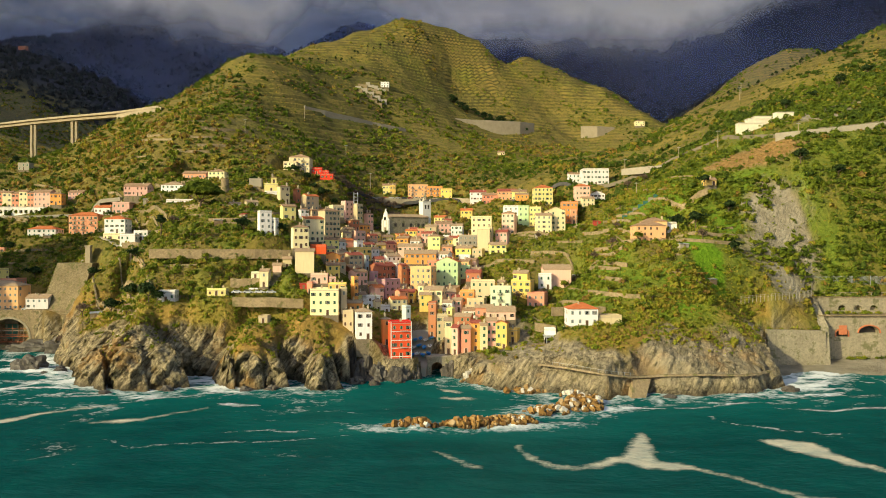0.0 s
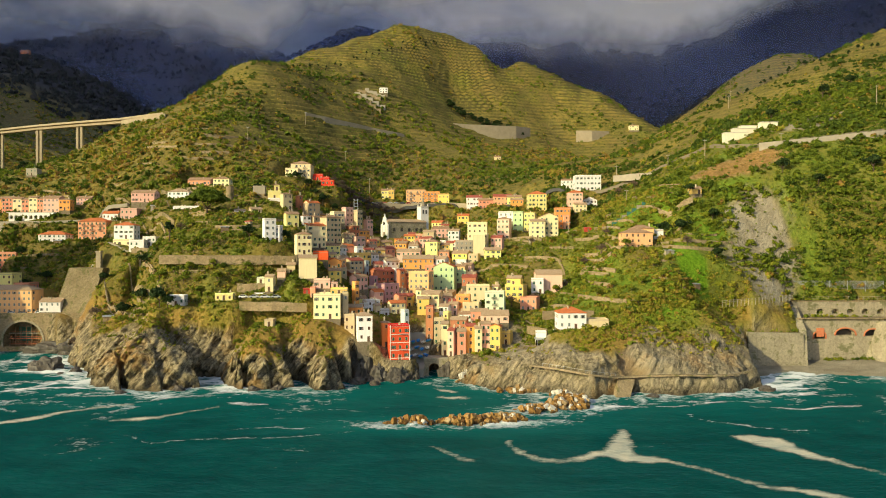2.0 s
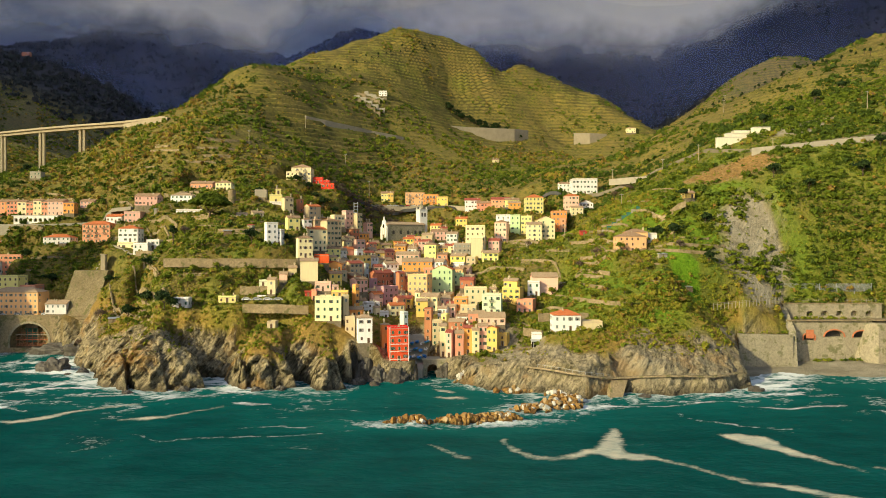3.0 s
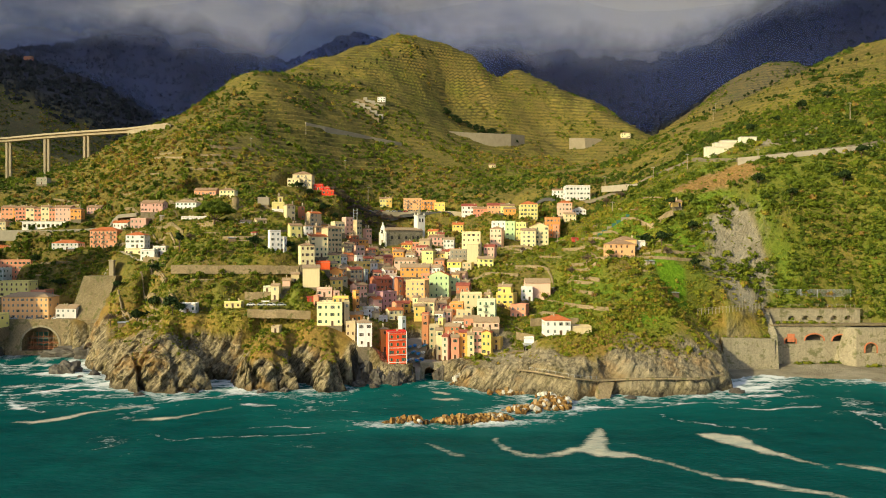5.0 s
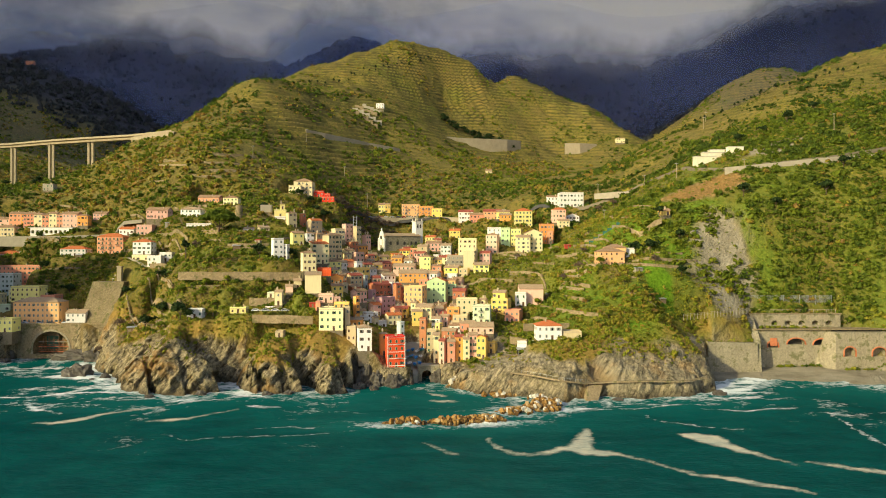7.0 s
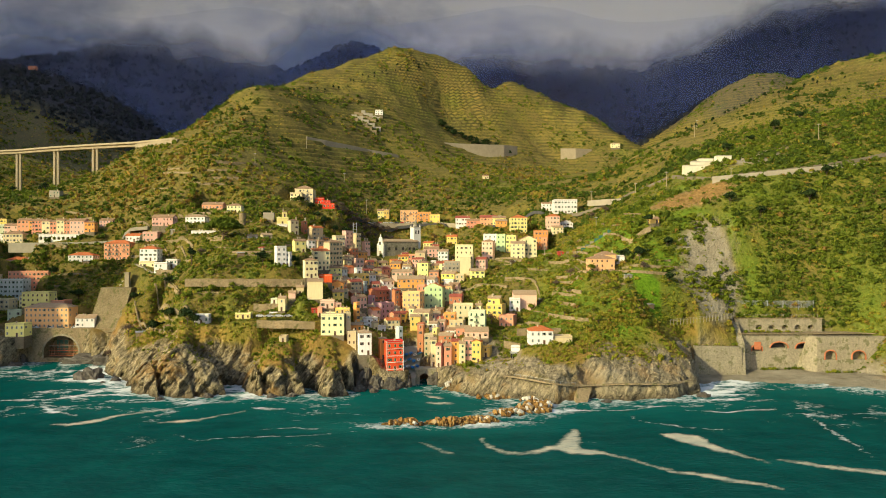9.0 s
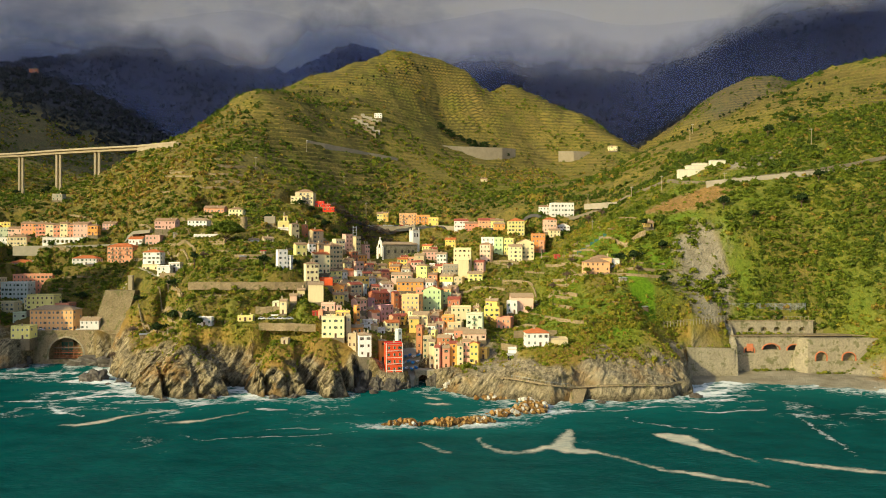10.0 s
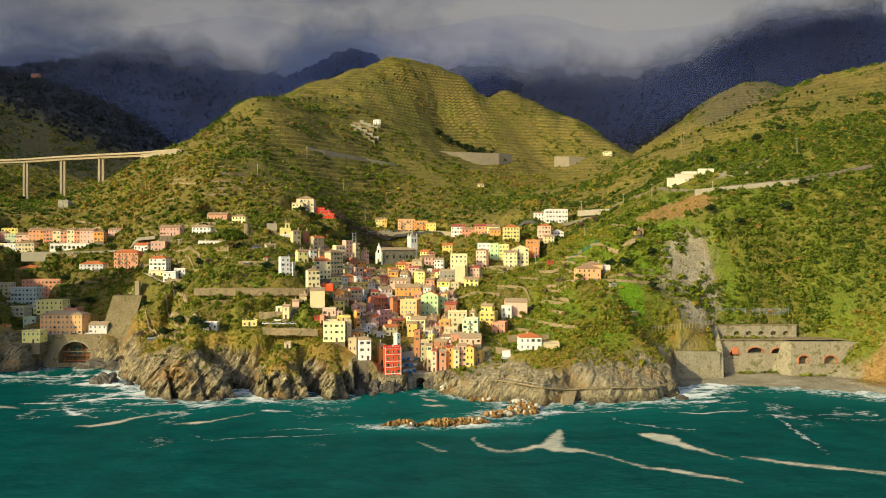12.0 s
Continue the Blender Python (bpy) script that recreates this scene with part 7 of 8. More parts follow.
SHORE_ROCK = speckled("wet_dark_rock", (0.05, 0.042, 0.034), (0.12, 0.10, 0.075), 0.5, 0.55, 0.6, 0.4)
for k, (x, y, sx, sy, sz) in enumerate(((-175, 314, 7.5, 4.5, 6), (-203, 372, 16, 5, 5), (-188, 366, 9, 6, 8), (-248, 372, 7, 6, 9), (-25, 289, 5, 4, 6.5), (-17.5, 288.5, 5, 3.5, 6), (-31, 293, 5, 4, 9), (-11.5, 292, 3, 3, 5.5), (-36, 297, 4, 4, 10), (4, 300, 4, 5, 6), (-159, 307, 3, 2.4, 2.6), (-163, 302, 1.6, 1.4, 1.5), (-100, 268, 2.4, 2, 1.8), (-71, 266, 2.2, 1.8, 1.8), (-62, 268, 2.6, 2, 2), (-33, 283, 3.2, 2.4, 2.2), (-26, 280, 2, 1.7, 1.5), (-17, 284, 2.4, 2, 1.8), (126, 268, 3, 2, 1.6), (-120, 262, 2, 1.6, 1.4), (-240, 362, 4, 3, 2.2), (78, 254, 2.5, 1.6, 1.4))):
    sea_rock(x, y, sx, sy, sz, k * 3.7)


# ---- cliff path, terrace bar and fences ----
def cliff_path():
    # hewn along the outer face of the rock, sinking gently to the east
    sx, sy, sz = SURFACE[0][0], SURFACE[0][1], SURFACE[0][2]
    xs = np.arange(34, 121, 2.4)
    lv = 10.6 - 3.4 * np.clip((xs - 34) / 34, 0, 1) + 0.35 * np.sin(xs * 0.16)
    ys = np.array([sy[(np.abs(sx - x) < 1.3) & (np.abs(sz - z) < 0.9) & (sy < 300)].min() for x, z in zip(xs, lv)])
    low = np.array([ys[max(0, i - 1):i + 2].min() for i in range(len(ys))])
    ys = np.convolve(np.pad(low, 2, mode="edge"), np.ones(5) / 5, "valid") - 0.1
    pts, lv = [(float(x), float(y)) for x, y in zip(xs, ys)], [float(z) for z in lv]
    strip_wall("cliff_path", [(x, y, z, 0.45) for (x, y), z in zip(pts, lv)], 1.2, STONE, "narrow tan footpath along the cliff", "path", 0.2)
    base = new("railing")
    for (x, y), z in list(zip(pts, lv))[2:14]:
        bm = bmesh.new()
        box(bm, x - 0.05, y - 0.55, z, x + 0.05, y - 0.45, z + 1.1)
        part("post", bm, STEEL, base)
    for (p, z), (q, w) in list(zip(zip(pts, lv), zip(pts[1:], lv[1:])))[2:13]:
        bm = bmesh.new()
        a, b = Vector((p[0], p[1] - 0.5, z + 1.05)), Vector((q[0], q[1] - 0.5, w + 1.05))
        v = [bm.verts.new(c) for c in (a, b, b + Vector((0, 0, 0.08)), a + Vector((0, 0, 0.08)), a + Vector((0, 0.06, 0)), b + Vector((0, 0.06, 0)), b + Vector((0, 0.06, 0.08)), a + Vector((0, 0.06, 0.08)))]
        for f in ((0, 1, 2, 3), (7, 6, 5, 4), (3, 2, 6, 7), (4, 5, 1, 0)):
            bm.faces.new([v[i] for i in f])
        part("rail", bm, STEEL, base)
    tagged(base, "thin steel railing along the cliff path", "railing")
    bm = bmesh.new()
    v = [bm.verts.new(p) for p in ((64.5, 252.5, -0.5), (69.5, 253.5, -0.5), (73, 259.5, 5.6), (66.5, 258.5, 5.9), (65, 268, 6.4), (75, 268, 6.1), (63, 266, 0), (74, 266, 0))]
    for q in ((0, 1, 2, 3), (3, 2, 5, 4), (0, 3, 4, 6), (1, 7, 5, 2)):
        bm.faces.new([v[i] for i in q])
    bmesh.ops.recalc_face_normals(bm, faces=bm.faces)
    tagged(part("landing_stage", bm, STONE, None), "sloping concrete landing stage on the cliff", "landing stage")


cliff_path()


def terrace_bar():
    base = new("terrace_bar")
    bm = bmesh.new()
    box(bm, 40, 287, 6, 53, 295, 14.2)
    part("base_wall", bm, STONE, base)
    bm = bmesh.new()
    prism(bm, [(39.6, 16.9), (53.4, 16.9), (53.4, 17.2), (39.6, 17.4)], 286.4, 293)
    part("roof", bm, STEEL, base)
    for k in range(6):
        bm = bmesh.new()
        x = 40.2 + k * 2.5
        box(bm, x, 287, 14.2, x + 0.16, 287.16, 16.9)
        part("post", bm, STEEL, base)
    bm = bmesh.new()
    box(bm, 40, 290.5, 14.2, 52, 290.7, 16.9)
    part("glass_front", bm, GLASS, base)
    tagged(base, "small bar with a flat steel roof on a stone base", "kiosk")
    house(42.5, 292, 15, 4, 4, 4.2, "white", windows=0)


terrace_bar()


def post_fence(name, line, material, label, high=1.3, step=2.4, rails=2):
    base = new(name)
    pts = []
    for (x0, y0, z0), (x1, y1, z1) in zip(line, line[1:]):
        n = max(1, round(math.hypot(x1 - x0, y1 - y0) / step))
        pts += [Vector((x0 + (x1 - x0) * k / n, y0 + (y1 - y0) * k / n, z0 + (z1 - z0) * k / n)) for k in range(n)]
    pts.append(Vector(line[-1]))
    for p in pts:
        bm = bmesh.new()
        box(bm, p.x - 0.08, p.y - 0.08, p.z - 1.5, p.x + 0.08, p.y + 0.08, p.z + high)
        part("post", bm, material, base)
    for k in range(rails):
        h = high * (0.9 - 0.45 * k)
        bm = bmesh.new()
        for a, b in zip(pts, pts[1:]):
            v = [bm.verts.new(c) for c in (a + Vector((0, -0.05, h)), b + Vector((0, -0.05, h)), b + Vector((0, -0.05, h + 0.1)), a + Vector((0, -0.05, h + 0.1)), a + Vector((0, 0.05, h + 0.1)), b + Vector((0, 0.05, h + 0.1)))]
            bm.faces.new((v[0], v[1], v[2], v[3]))
            bm.faces.new((v[3], v[2], v[5], v[4]))
        bmesh.ops.remove_doubles(bm, verts=bm.verts, dist=0.001)
        part("rail", bm, material, base)
    tagged(base, label, "fence")


post_fence("path_fence", [(121, 300, 30.6), (138, 310, 31), (157, 322, 31.4), (166, 333, 31.2)], PALE, "pale post-and-rail fence along the cliff walk", 1.6)
post_fence("path_fence", [(170, 338, 29.8), (215, 338, 29.8)], PALE, "pale post-and-rail fence on the railway wall", 1.7)


post_fence("balustrade", [(46, 281.9, 21.0), (60.5, 281.9, 21.0)], WHITEWASH, "white balustrade before the white villa", 0.9, 1.4)


def net_fence():
    base = new("rockfall_fence")
    for k in range(6):
        bm = bmesh.new()
        x = 171 + k * 8.6
        box(bm, x - 0.12, 339.9, 30, x + 0.12, 340.1, 39)
        part("post", bm, STEEL, base)
    bm = bmesh.new()
    for k in range(87):
        x = 171 + k * 0.5
        box(bm, x - 0.05, 339.97, 35, x + 0.05, 340.0, 38.8)
    for k in range(9):
        z = 35 + k * 0.47
        box(bm, 171, 340.0, z, 214, 340.03, z + 0.07)
    part("netting", bm, STEEL, base, "grey wire netting")
    tagged(base, "tall wire rockfall fence above the railway wall", "fence")


net_fence()


def garden_nets():
    base = new("garden_netting")
    for k in range(9):
        bm = bmesh.new()
        x, y = 88 + k * 2.8, 374 + k * 0.6
        g = gz(x, y)
        box(bm, x, y, g - 1, x + 0.12, y + 0.12, g + 2.6)
        part("post", bm, WOOD, base)
        if k < 8:
            bm = bmesh.new()
            v = [bm.verts.new(c) for c in ((x, y, g + 0.2), (x + 2.8, y + 0.6, g + 0.2), (x + 2.8, y + 0.6, g + 2.5), (x, y, g + 2.5), (x, y + 0.06, g + 2.5), (x + 2.8, y + 0.66, g + 2.5))]
            bm.faces.new(v[:4])
            bm.faces.new((v[3], v[2], v[5], v[4]))
            part("net_panel", bm, NET if k % 3 else PALE, base)
    tagged(base, "green garden netting on wooden posts", "netting")


garden_nets()


def utility_pole(x, y, h, lattice=False):
    base = new("utility_pole")
    g = gz(x, y)
    bm = bmesh.new()
    bmesh.ops.create_cone(bm, cap_ends=True, segments=8, radius1=0.28 if not lattice else 0.5, radius2=0.16, depth=h + 2, matrix=pose(x, y, g + h / 2 - 1))
    part("pole", bm, CONCRETE if not lattice else STEEL, base)
    for k in range(1 if not lattice else 3):
        bm = bmesh.new()
        box(bm, x - 1.2, y - 0.1, g + h - 0.7 - k * 1.6, x + 1.2, y + 0.1, g + h - 0.5 - k * 1.6)
        part("crossarm", bm, STEEL, base)
    tagged(base, "tall pale utility pole on the hillside", "pole", group="utility poles")


for x, y, h in ((-123, 657, 12), (-59, 600, 14), (-84, 640, 9), (-150, 560, 11), (190, 395, 8), (160, 430, 10), (150, 470, 9), (225, 560, 10), (236, 585, 9), (128, 520, 9), (58, 560, 9), (264, 430, 12), (-88, 455, 12), (18, 470, 8), (110, 420, 8), (75, 415, 8)):
    utility_pole(x, y, h)


def lattice_mast():
    base = new("lattice_mast")
    for sx in (-1.2, 1.2):
        for sy in (-1.2, 1.2):
            bm = bmesh.new()
            box(bm, -55 + sx - 0.1, 466 + sy - 0.1, 66, -55 + sx + 0.1, 466 + sy + 0.1, 87)
            part("leg", bm, STEEL, base)
    for k in range(9):
        bm = bmesh.new()
        z = 70 + k * 2
        box(bm, -56.3, 464.7, z, -53.7, 467.3, z + 0.15)
        part("brace", bm, STEEL, base)
    tagged(base, "slender steel lattice mast among the houses", "mast")


lattice_mast()
CARS = [speckled("car_paint_" + n, c, tuple(v * 1.15 for v in c), 3, 0.35, 0, 0.5) for n, c in (("white", (0.6, 0.6, 0.6)), ("silver", (0.4, 0.41, 0.42)), ("dark", (0.05, 0.06, 0.08)), ("red", (0.4, 0.04, 0.03)))]
RUBBER = speckled("tyre_rubber", (0.02, 0.02, 0.02), (0.03, 0.03, 0.03), 3, 0.9, 0)


def car(x, y, z, yaw, coat):
    base = new("parked_car")
    base.matrix_basis = pose(x, y, z, 0, 0, yaw)
    bm = bmesh.new()
    prism(bm, [(-2.1, 0.35), (2.1, 0.35), (2.1, 0.8), (1.2, 0.95), (0.6, 1.45), (-1.2, 1.48), (-1.9, 0.98), (-2.1, 0.9)], -0.85, 0.85)
    part("body", bm, coat, base)
    bm = bmesh.new()
    prism(bm, [(-1.6, 1.0), (0.95, 1.0), (0.5, 1.38), (-1.1, 1.40)], -0.87, 0.87)
    part("cabin_glass", bm, GLASS, base)
    for wx in (-1.3, 1.3):
        for wy in (-0.8, 0.8):
            bm = bmesh.new()
            bmesh.ops.create_cone(bm, cap_ends=True, segments=12, radius1=0.34, radius2=0.34, depth=0.22, matrix=pose(wx, wy, 0.34, 90, 0, 0))
            part("wheel", bm, RUBBER, base)
    tagged(base, "small parked car on the village road", "car", group="parked cars")


for k in range(13):
    x = -60 + k * 4.9
    y = 577 + (x + 60) * 0.16
    car(x, y, max(gz(x, y), 90.8), 8, CARS[(k * 5) % 4])
for k in range(6):
    car(-238 + k * 7.4, 379.5 + (k % 2) * 3, 19.62, 4 * k - 10, CARS[k % 3])
for k in range(4):
    car(-87 + k * 4.8, 312, max(gz(-87 + k * 4.8, 312), 32.5), 3, CARS[k % 2])

# white string courses and corner bands of the red harbour house
for z in (0.6, 3.9, 7.0, 10.4):
    bm = bmesh.new()
    box(bm, -4.15, -0.16, z, 4.15, 0.01, z + 0.24)
    part("string_course", bm, WHITEWASH, red_house, "white string course")
for x in (-4.15, 3.85):
    bm = bmesh.new()
    box(bm, x, -0.2, -6.5, x + 0.3, 0.02, 14.4)
    part("corner_band", bm, WHITEWASH, red_house, "white corner band")
for z in (4.2, 10.7):
    bm = bmesh.new()
    box(bm, -0.4, -0.9, z, 2.6, 0.0, z + 0.12)
    part("balcony", bm, TRIM, red_house)


# ---- roads and the arcade under the row houses ----
def ribbon(name, line, width, material, label):
    """A road laid on the ground."""
    pts = []
    for p, q in zip(line, line[1:]):
        k = max(1, int(math.hypot(q[0] - p[0], q[1] - p[1]) / 4))
        pts += [(p[0] + (q[0] - p[0]) * i / k, p[1] + (q[1] - p[1]) * i / k) for i in range(k)]
    pts.append(line[-1])
    bm = bmesh.new()
    rings = []
    for i, (x, y) in enumerate(pts):
        a, b = pts[max(0, i - 1)], pts[min(len(pts) - 1, i + 1)]
        t = Vector((b[0] - a[0], b[1] - a[1], 0)).normalized()
        nx, ny = -t.y * width / 2, t.x * width / 2
        z = max(gz(x + nx * s, y + ny * s) for s in (-1, 0, 1)) + 0.15
        rings.append([bm.verts.new(c) for c in ((x - nx, y - ny, z), (x + nx, y + ny, z), (x + nx, y + ny, z - 2.5), (x - nx, y - ny, z - 2.5))])
    for a, b in zip(rings, rings[1:]):
        for k in range(4):
            bm.faces.new((a[k], a[(k + 1) % 4], b[(k + 1) % 4], b[k]))
    bm.faces.new(rings[0])
    bm.faces.new(rings[-1][::-1])
    bmesh.ops.recalc_face_normals(bm, faces=bm.faces)
    return tagged(part(name, bm, material, None), label, "road", kind="structure")


ribbon("road_west", [(-330, 488), (-300, 485), (-268, 485), (-244, 485), (-228, 486), (-210, 484)], 6, PALE, "pale terrace road below the row houses")
ribbon("road_upper", [(-70, 572), (-30, 581), (12, 582), (46, 566), (70, 540), (92, 524)], 6, ASPHALT, "grey village road above the church")
ribbon("road_east", [(104, 520), (122, 503), (150, 482), (170, 455), (172, 425), (184, 404), (216, 398), (250, 397), (300, 402)], 4, speckled("dusty_asphalt", (0.17, 0.145, 0.10), (0.24, 0.2, 0.14), 0.3), "dusty road climbing the eastern slope")
ribbon("path_west", [(-205, 402), (-196, 412), (-178, 400), (-160, 392), (-138, 388)], 2.2, PALE, "pale garden path between villas")


def arcade():
    base = new("arcade")
    for k in range(10):
        bm = bmesh.new()
        xc = -297 + k * 3.4
        arch_wall(bm, xc - 1.7, xc + 1.69, 72, 79.4, 496, 498, [(xc, 1.1, 76.6, 1.1, 75.2)])
        bmesh.ops.remove_doubles(bm, verts=bm.verts, dist=0.002)
        part("arch_bay", bm, WHITEWASH, base)
    # wall behind the bays, coloured near-black as their inner shade
    bm = bmesh.new()
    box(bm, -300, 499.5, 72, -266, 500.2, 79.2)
    part("back_wall", bm, RECESS_SHADE, base)
    bm = bmesh.new()
    box(bm, -300.3, 495.7, 79.4, -265.7, 500.4, 79.8)
    part("terrace", bm, TRIM, base)
    tagged(base, "white arcade with arches under the row houses", "arcade")


arcade()


def shed(x, y, w, coat, roof_coat, label):
    """A small garden hut with a sloping sheet roof."""
    base = new("garden_shed")
    base.matrix_basis = pose(x, y, gz(x, y), 0, 0, random.Random(int(x * 9 + y)).uniform(-25, 25))
    bm = bmesh.new()
    box(bm, -w / 2, 0, -1.5, w / 2, w * 0.7, 2.1)
    part("wall", bm, coat, base)
    bm = bmesh.new()
    prism(bm, [(-0.3, 2.1), (w * 0.7 + 0.3, 2.6), (w * 0.7 + 0.3, 2.7), (-0.3, 2.2)], -w / 2 - 0.3, w / 2 + 0.3)
    bmesh.ops.transform(bm, matrix=Matrix(((0, 1, 0, 0), (1, 0, 0, 0), (0, 0, 1, 0), (0, 0, 0, 1))), verts=bm.verts)
    bmesh.ops.recalc_face_normals(bm, faces=bm.faces)
    part("roof", bm, roof_coat, base)
    bm = bmesh.new()
    box(bm, -0.45, -0.05, 0, 0.45, 0.02, 1.9)
    part("door", bm, WOOD, base)
    tagged(base, label, "shed", group="garden sheds")


RED_SHEET = speckled("red_sheet", (0.42, 0.05, 0.03), (0.5, 0.08, 0.05), 1.5, 0.6)
for x, y, w, coat, roof_coat, label in (
        (82, 392, 4, RED_SHEET, RED_SHEET, "small red garden shed on a grassy terrace"), (108, 330, 4.5, PALE, STEEL, "grey garden shed with a steel roof"),
        (118, 322, 3.5, WOOD, STEEL, "small wooden garden shed on a terrace"), (100, 346, 4, NET, NET, "green garden shelter on a slope"), (66, 368, 3, PALE, STEEL, "pale garden hut with a steel roof"),
        (-158, 336, 4.5, STONE, STEEL, "stone garden shed on a terrace"), (-140, 328, 5, PALE, tiles(*TILES["old"]), "stone cottage shed with a tiled roof"), (-110, 362, 4, WOOD, STEEL, "wooden garden shed among shrubs"),
        (-158, 412, 5, NET, NET, "green garden shelter beside villas"), (-178, 444, 4, PALE, STEEL, "pale garden hut among shrubs"), (-100, 368, 3.2, PALE, RED_SHEET, "pale hut with a red roof"), (-240, 448, 4, STONE, STEEL, "stone garden shed on a slope"),
        (146, 356, 3.5, PALE, STEEL, "pale hut among shrubs"), (56, 434, 3.5, PALE, STEEL, "pale garden hut below houses"), (-60, 318, 3, RED_SHEET, RED_SHEET, "small red shelter beside the cream house")):
    shed(x, y, w, coat, roof_coat, label)


def pergola(x, y, n):
    base = new("pergola")
    g = gz(x, y)
    for k in range(n):
        for s in (0, 1.8):
            bm = bmesh.new()
            box(bm, x + k * 1.8 - 0.06, y + s - 0.06, gz(x + k * 1.8, y + s) - 0.8, x + k * 1.8 + 0.06, y + s + 0.06, g + 2.2)
            part("post", bm, WOOD, base)
        bm = bmesh.new()
        box(bm, x + k * 1.8 - 0.05, y - 0.3, g + 2.2, x + k * 1.8 + 0.05, y + 2.1, g + 2.3)
        part("beam", bm, WOOD, base)
    tagged(base, "low wooden vine pergola on a terrace", "pergola", group="vine pergolas")


for x, y, n in ((92, 330, 8), (100, 338, 9), (112, 340, 6), (88, 348, 8), (-126, 346, 8), (-118, 320, 7), (60, 346, 6), (-172, 378, 6), (-98, 344, 6), (118, 352, 7)):
    pergola(x, y, n)

# ---- plants ----
def tuft(n, size, seed, flat=0.75, low=-0.25):
    """Small leaf blades spread over a lumpy crown of radius one: (n, 3, 3)."""
    r = np.random.default_rng(seed)
    d = r.normal(size=(n, 3))
    d /= np.linalg.norm(d, axis=1)[:, None]
    d[:, 2] = np.where(d[:, 2] < low, -d[:, 2] * 0.6, d[:, 2])
    lump = 0.78 + 0.22 * np.sin(d[:, 0] * 4 + seed) * np.cos(d[:, 1] * 5 + seed * 2) + 0.1 * r.normal(size=n)
    c = d * lump[:, None] * (0.55 + 0.45 * r.random(n) ** 0.4)[:, None]
    c[:, 2] *= flat
    n1 = d + 0.55 * r.normal(size=(n, 3))
    n1 /= np.linalg.norm(n1, axis=1)[:, None]
    a = np.cross(n1, r.normal(size=(n, 3)))
    a /= np.linalg.norm(a, axis=1)[:, None]
    b = np.cross(n1, a)
    s = size * r.uniform(0.7, 1.3, (n, 1))
    return np.stack([c + a * s, c - a * 0.5 * s + b * 0.87 * s, c - a * 0.5 * s - b * 0.87 * s], 1)


def leaf_mesh(name, tris, tone, material):
    """One mesh of loose leaf blades with a tone for each."""
    me = bpy.data.meshes.new(name)
    n = len(tris)
    me.vertices.add(n * 3)
    me.vertices.foreach_set("co", tris.astype(np.float32).ravel())
    me.loops.add(n * 3)
    me.loops.foreach_set("vertex_index", np.arange(n * 3, dtype=np.int32))
    me.polygons.add(n)
    me.polygons.foreach_set("loop_start", np.arange(0, n * 3, 3, dtype=np.int32))
    me.update(calc_edges=True)
    at = me.attributes.new("tone", "FLOAT_COLOR", "POINT")
    t = np.repeat(tone, 3)
    at.data.foreach_set("color", np.stack([t, t, t, np.ones(len(t))], -1).astype(np.float32).ravel())
    me.materials.append(material)
    return me


def scatter(name, pts, kinds, material, label, seed):
    """pts: rows of x, y, z, radius, height factor, tone."""
    r = np.random.default_rng(seed)
    pick = r.integers(0, len(kinds), len(pts))
    tris, tones = [], []
    for k, tpl in enumerate(kinds):
        p = pts[pick == k]
        if not len(p):
            continue
        ang = r.uniform(0, 6.283, len(p))
        ca, sa = np.cos(ang), np.sin(ang)
        v = tpl.reshape(1, -1, 3) * p[:, 3][:, None, None]
        x = v[:, :, 0] * ca[:, None] - v[:, :, 1] * sa[:, None] + p[:, 0][:, None]
        y = v[:, :, 0] * sa[:, None] + v[:, :, 1] * ca[:, None] + p[:, 1][:, None]
        z = v[:, :, 2] * p[:, 4][:, None] + p[:, 2][:, None]
        tris.append(np.stack([x, y, z], -1).reshape(-1, 3, 3))
        tones.append(np.repeat(p[:, 5], len(tpl)))
    me = leaf_mesh(name, np.concatenate(tris), np.concatenate(tones), material)
    return tagged(new(name, me), label, "shrubs", kind="stuff")


def clear_of_houses(x, y, gap=1.2):
    ok = np.ones(x.shape, bool)
    for hx, hy, hw, hd, hz in FEET:
        ok &= (np.abs(x - hx) > hw / 2 + gap) | (np.abs(y - hy) > hd / 2 + gap)
    return ok


def open_land(x, y, d):
    """Where shrubs may root: not in the village lanes, on the beach or on the railway walls."""
    ok = (d > 9) & clear_of_houses(x, y)
    ok &= ~((x > 134) & (x < 232) & (y < 322))
    ok &= ~((x > 164) & (x < 227) & (y < 337))
    lane = (np.abs(x - (-14 - (y - 300) * 0.13)) < 24) & (y > 285) & (y < 520)
    ok &= ~lane
    ok &= ~((x < -180) & (x > -265) & (y < 400))
    return ok


def sow_surface(count, y0, y1, seed, power=1.3):
    """Random places on the ground's own surface, thinner with distance."""
    r = np.random.default_rng(seed)
    x, y, z, d, rock = SURFACE[0]
    c = np.stack([x, y, z], -1)
    e1, e2 = c[1:, :-1] - c[:-1, :-1], c[:-1, 1:] - c[:-1, :-1]
    area = np.linalg.norm(np.cross(e1, e2), axis=2)
    yy = y[:-1, :-1]
    w = area * ((yy > y0) & (yy < y1)) / (yy + 110) ** power
    w = w.ravel() / w.sum()
    i = r.choice(w.size, count, p=w)
    a, b = r.random((count, 1)), r.random((count, 1))
    p = c[:-1, :-1].reshape(-1, 3)[i] + e1.reshape(-1, 3)[i] * a + e2.reshape(-1, 3)[i] * b
    return r, p[:, 0], p[:, 1], p[:, 2], d[:-1, :-1].ravel()[i], rock[:-1, :-1].ravel()[i]


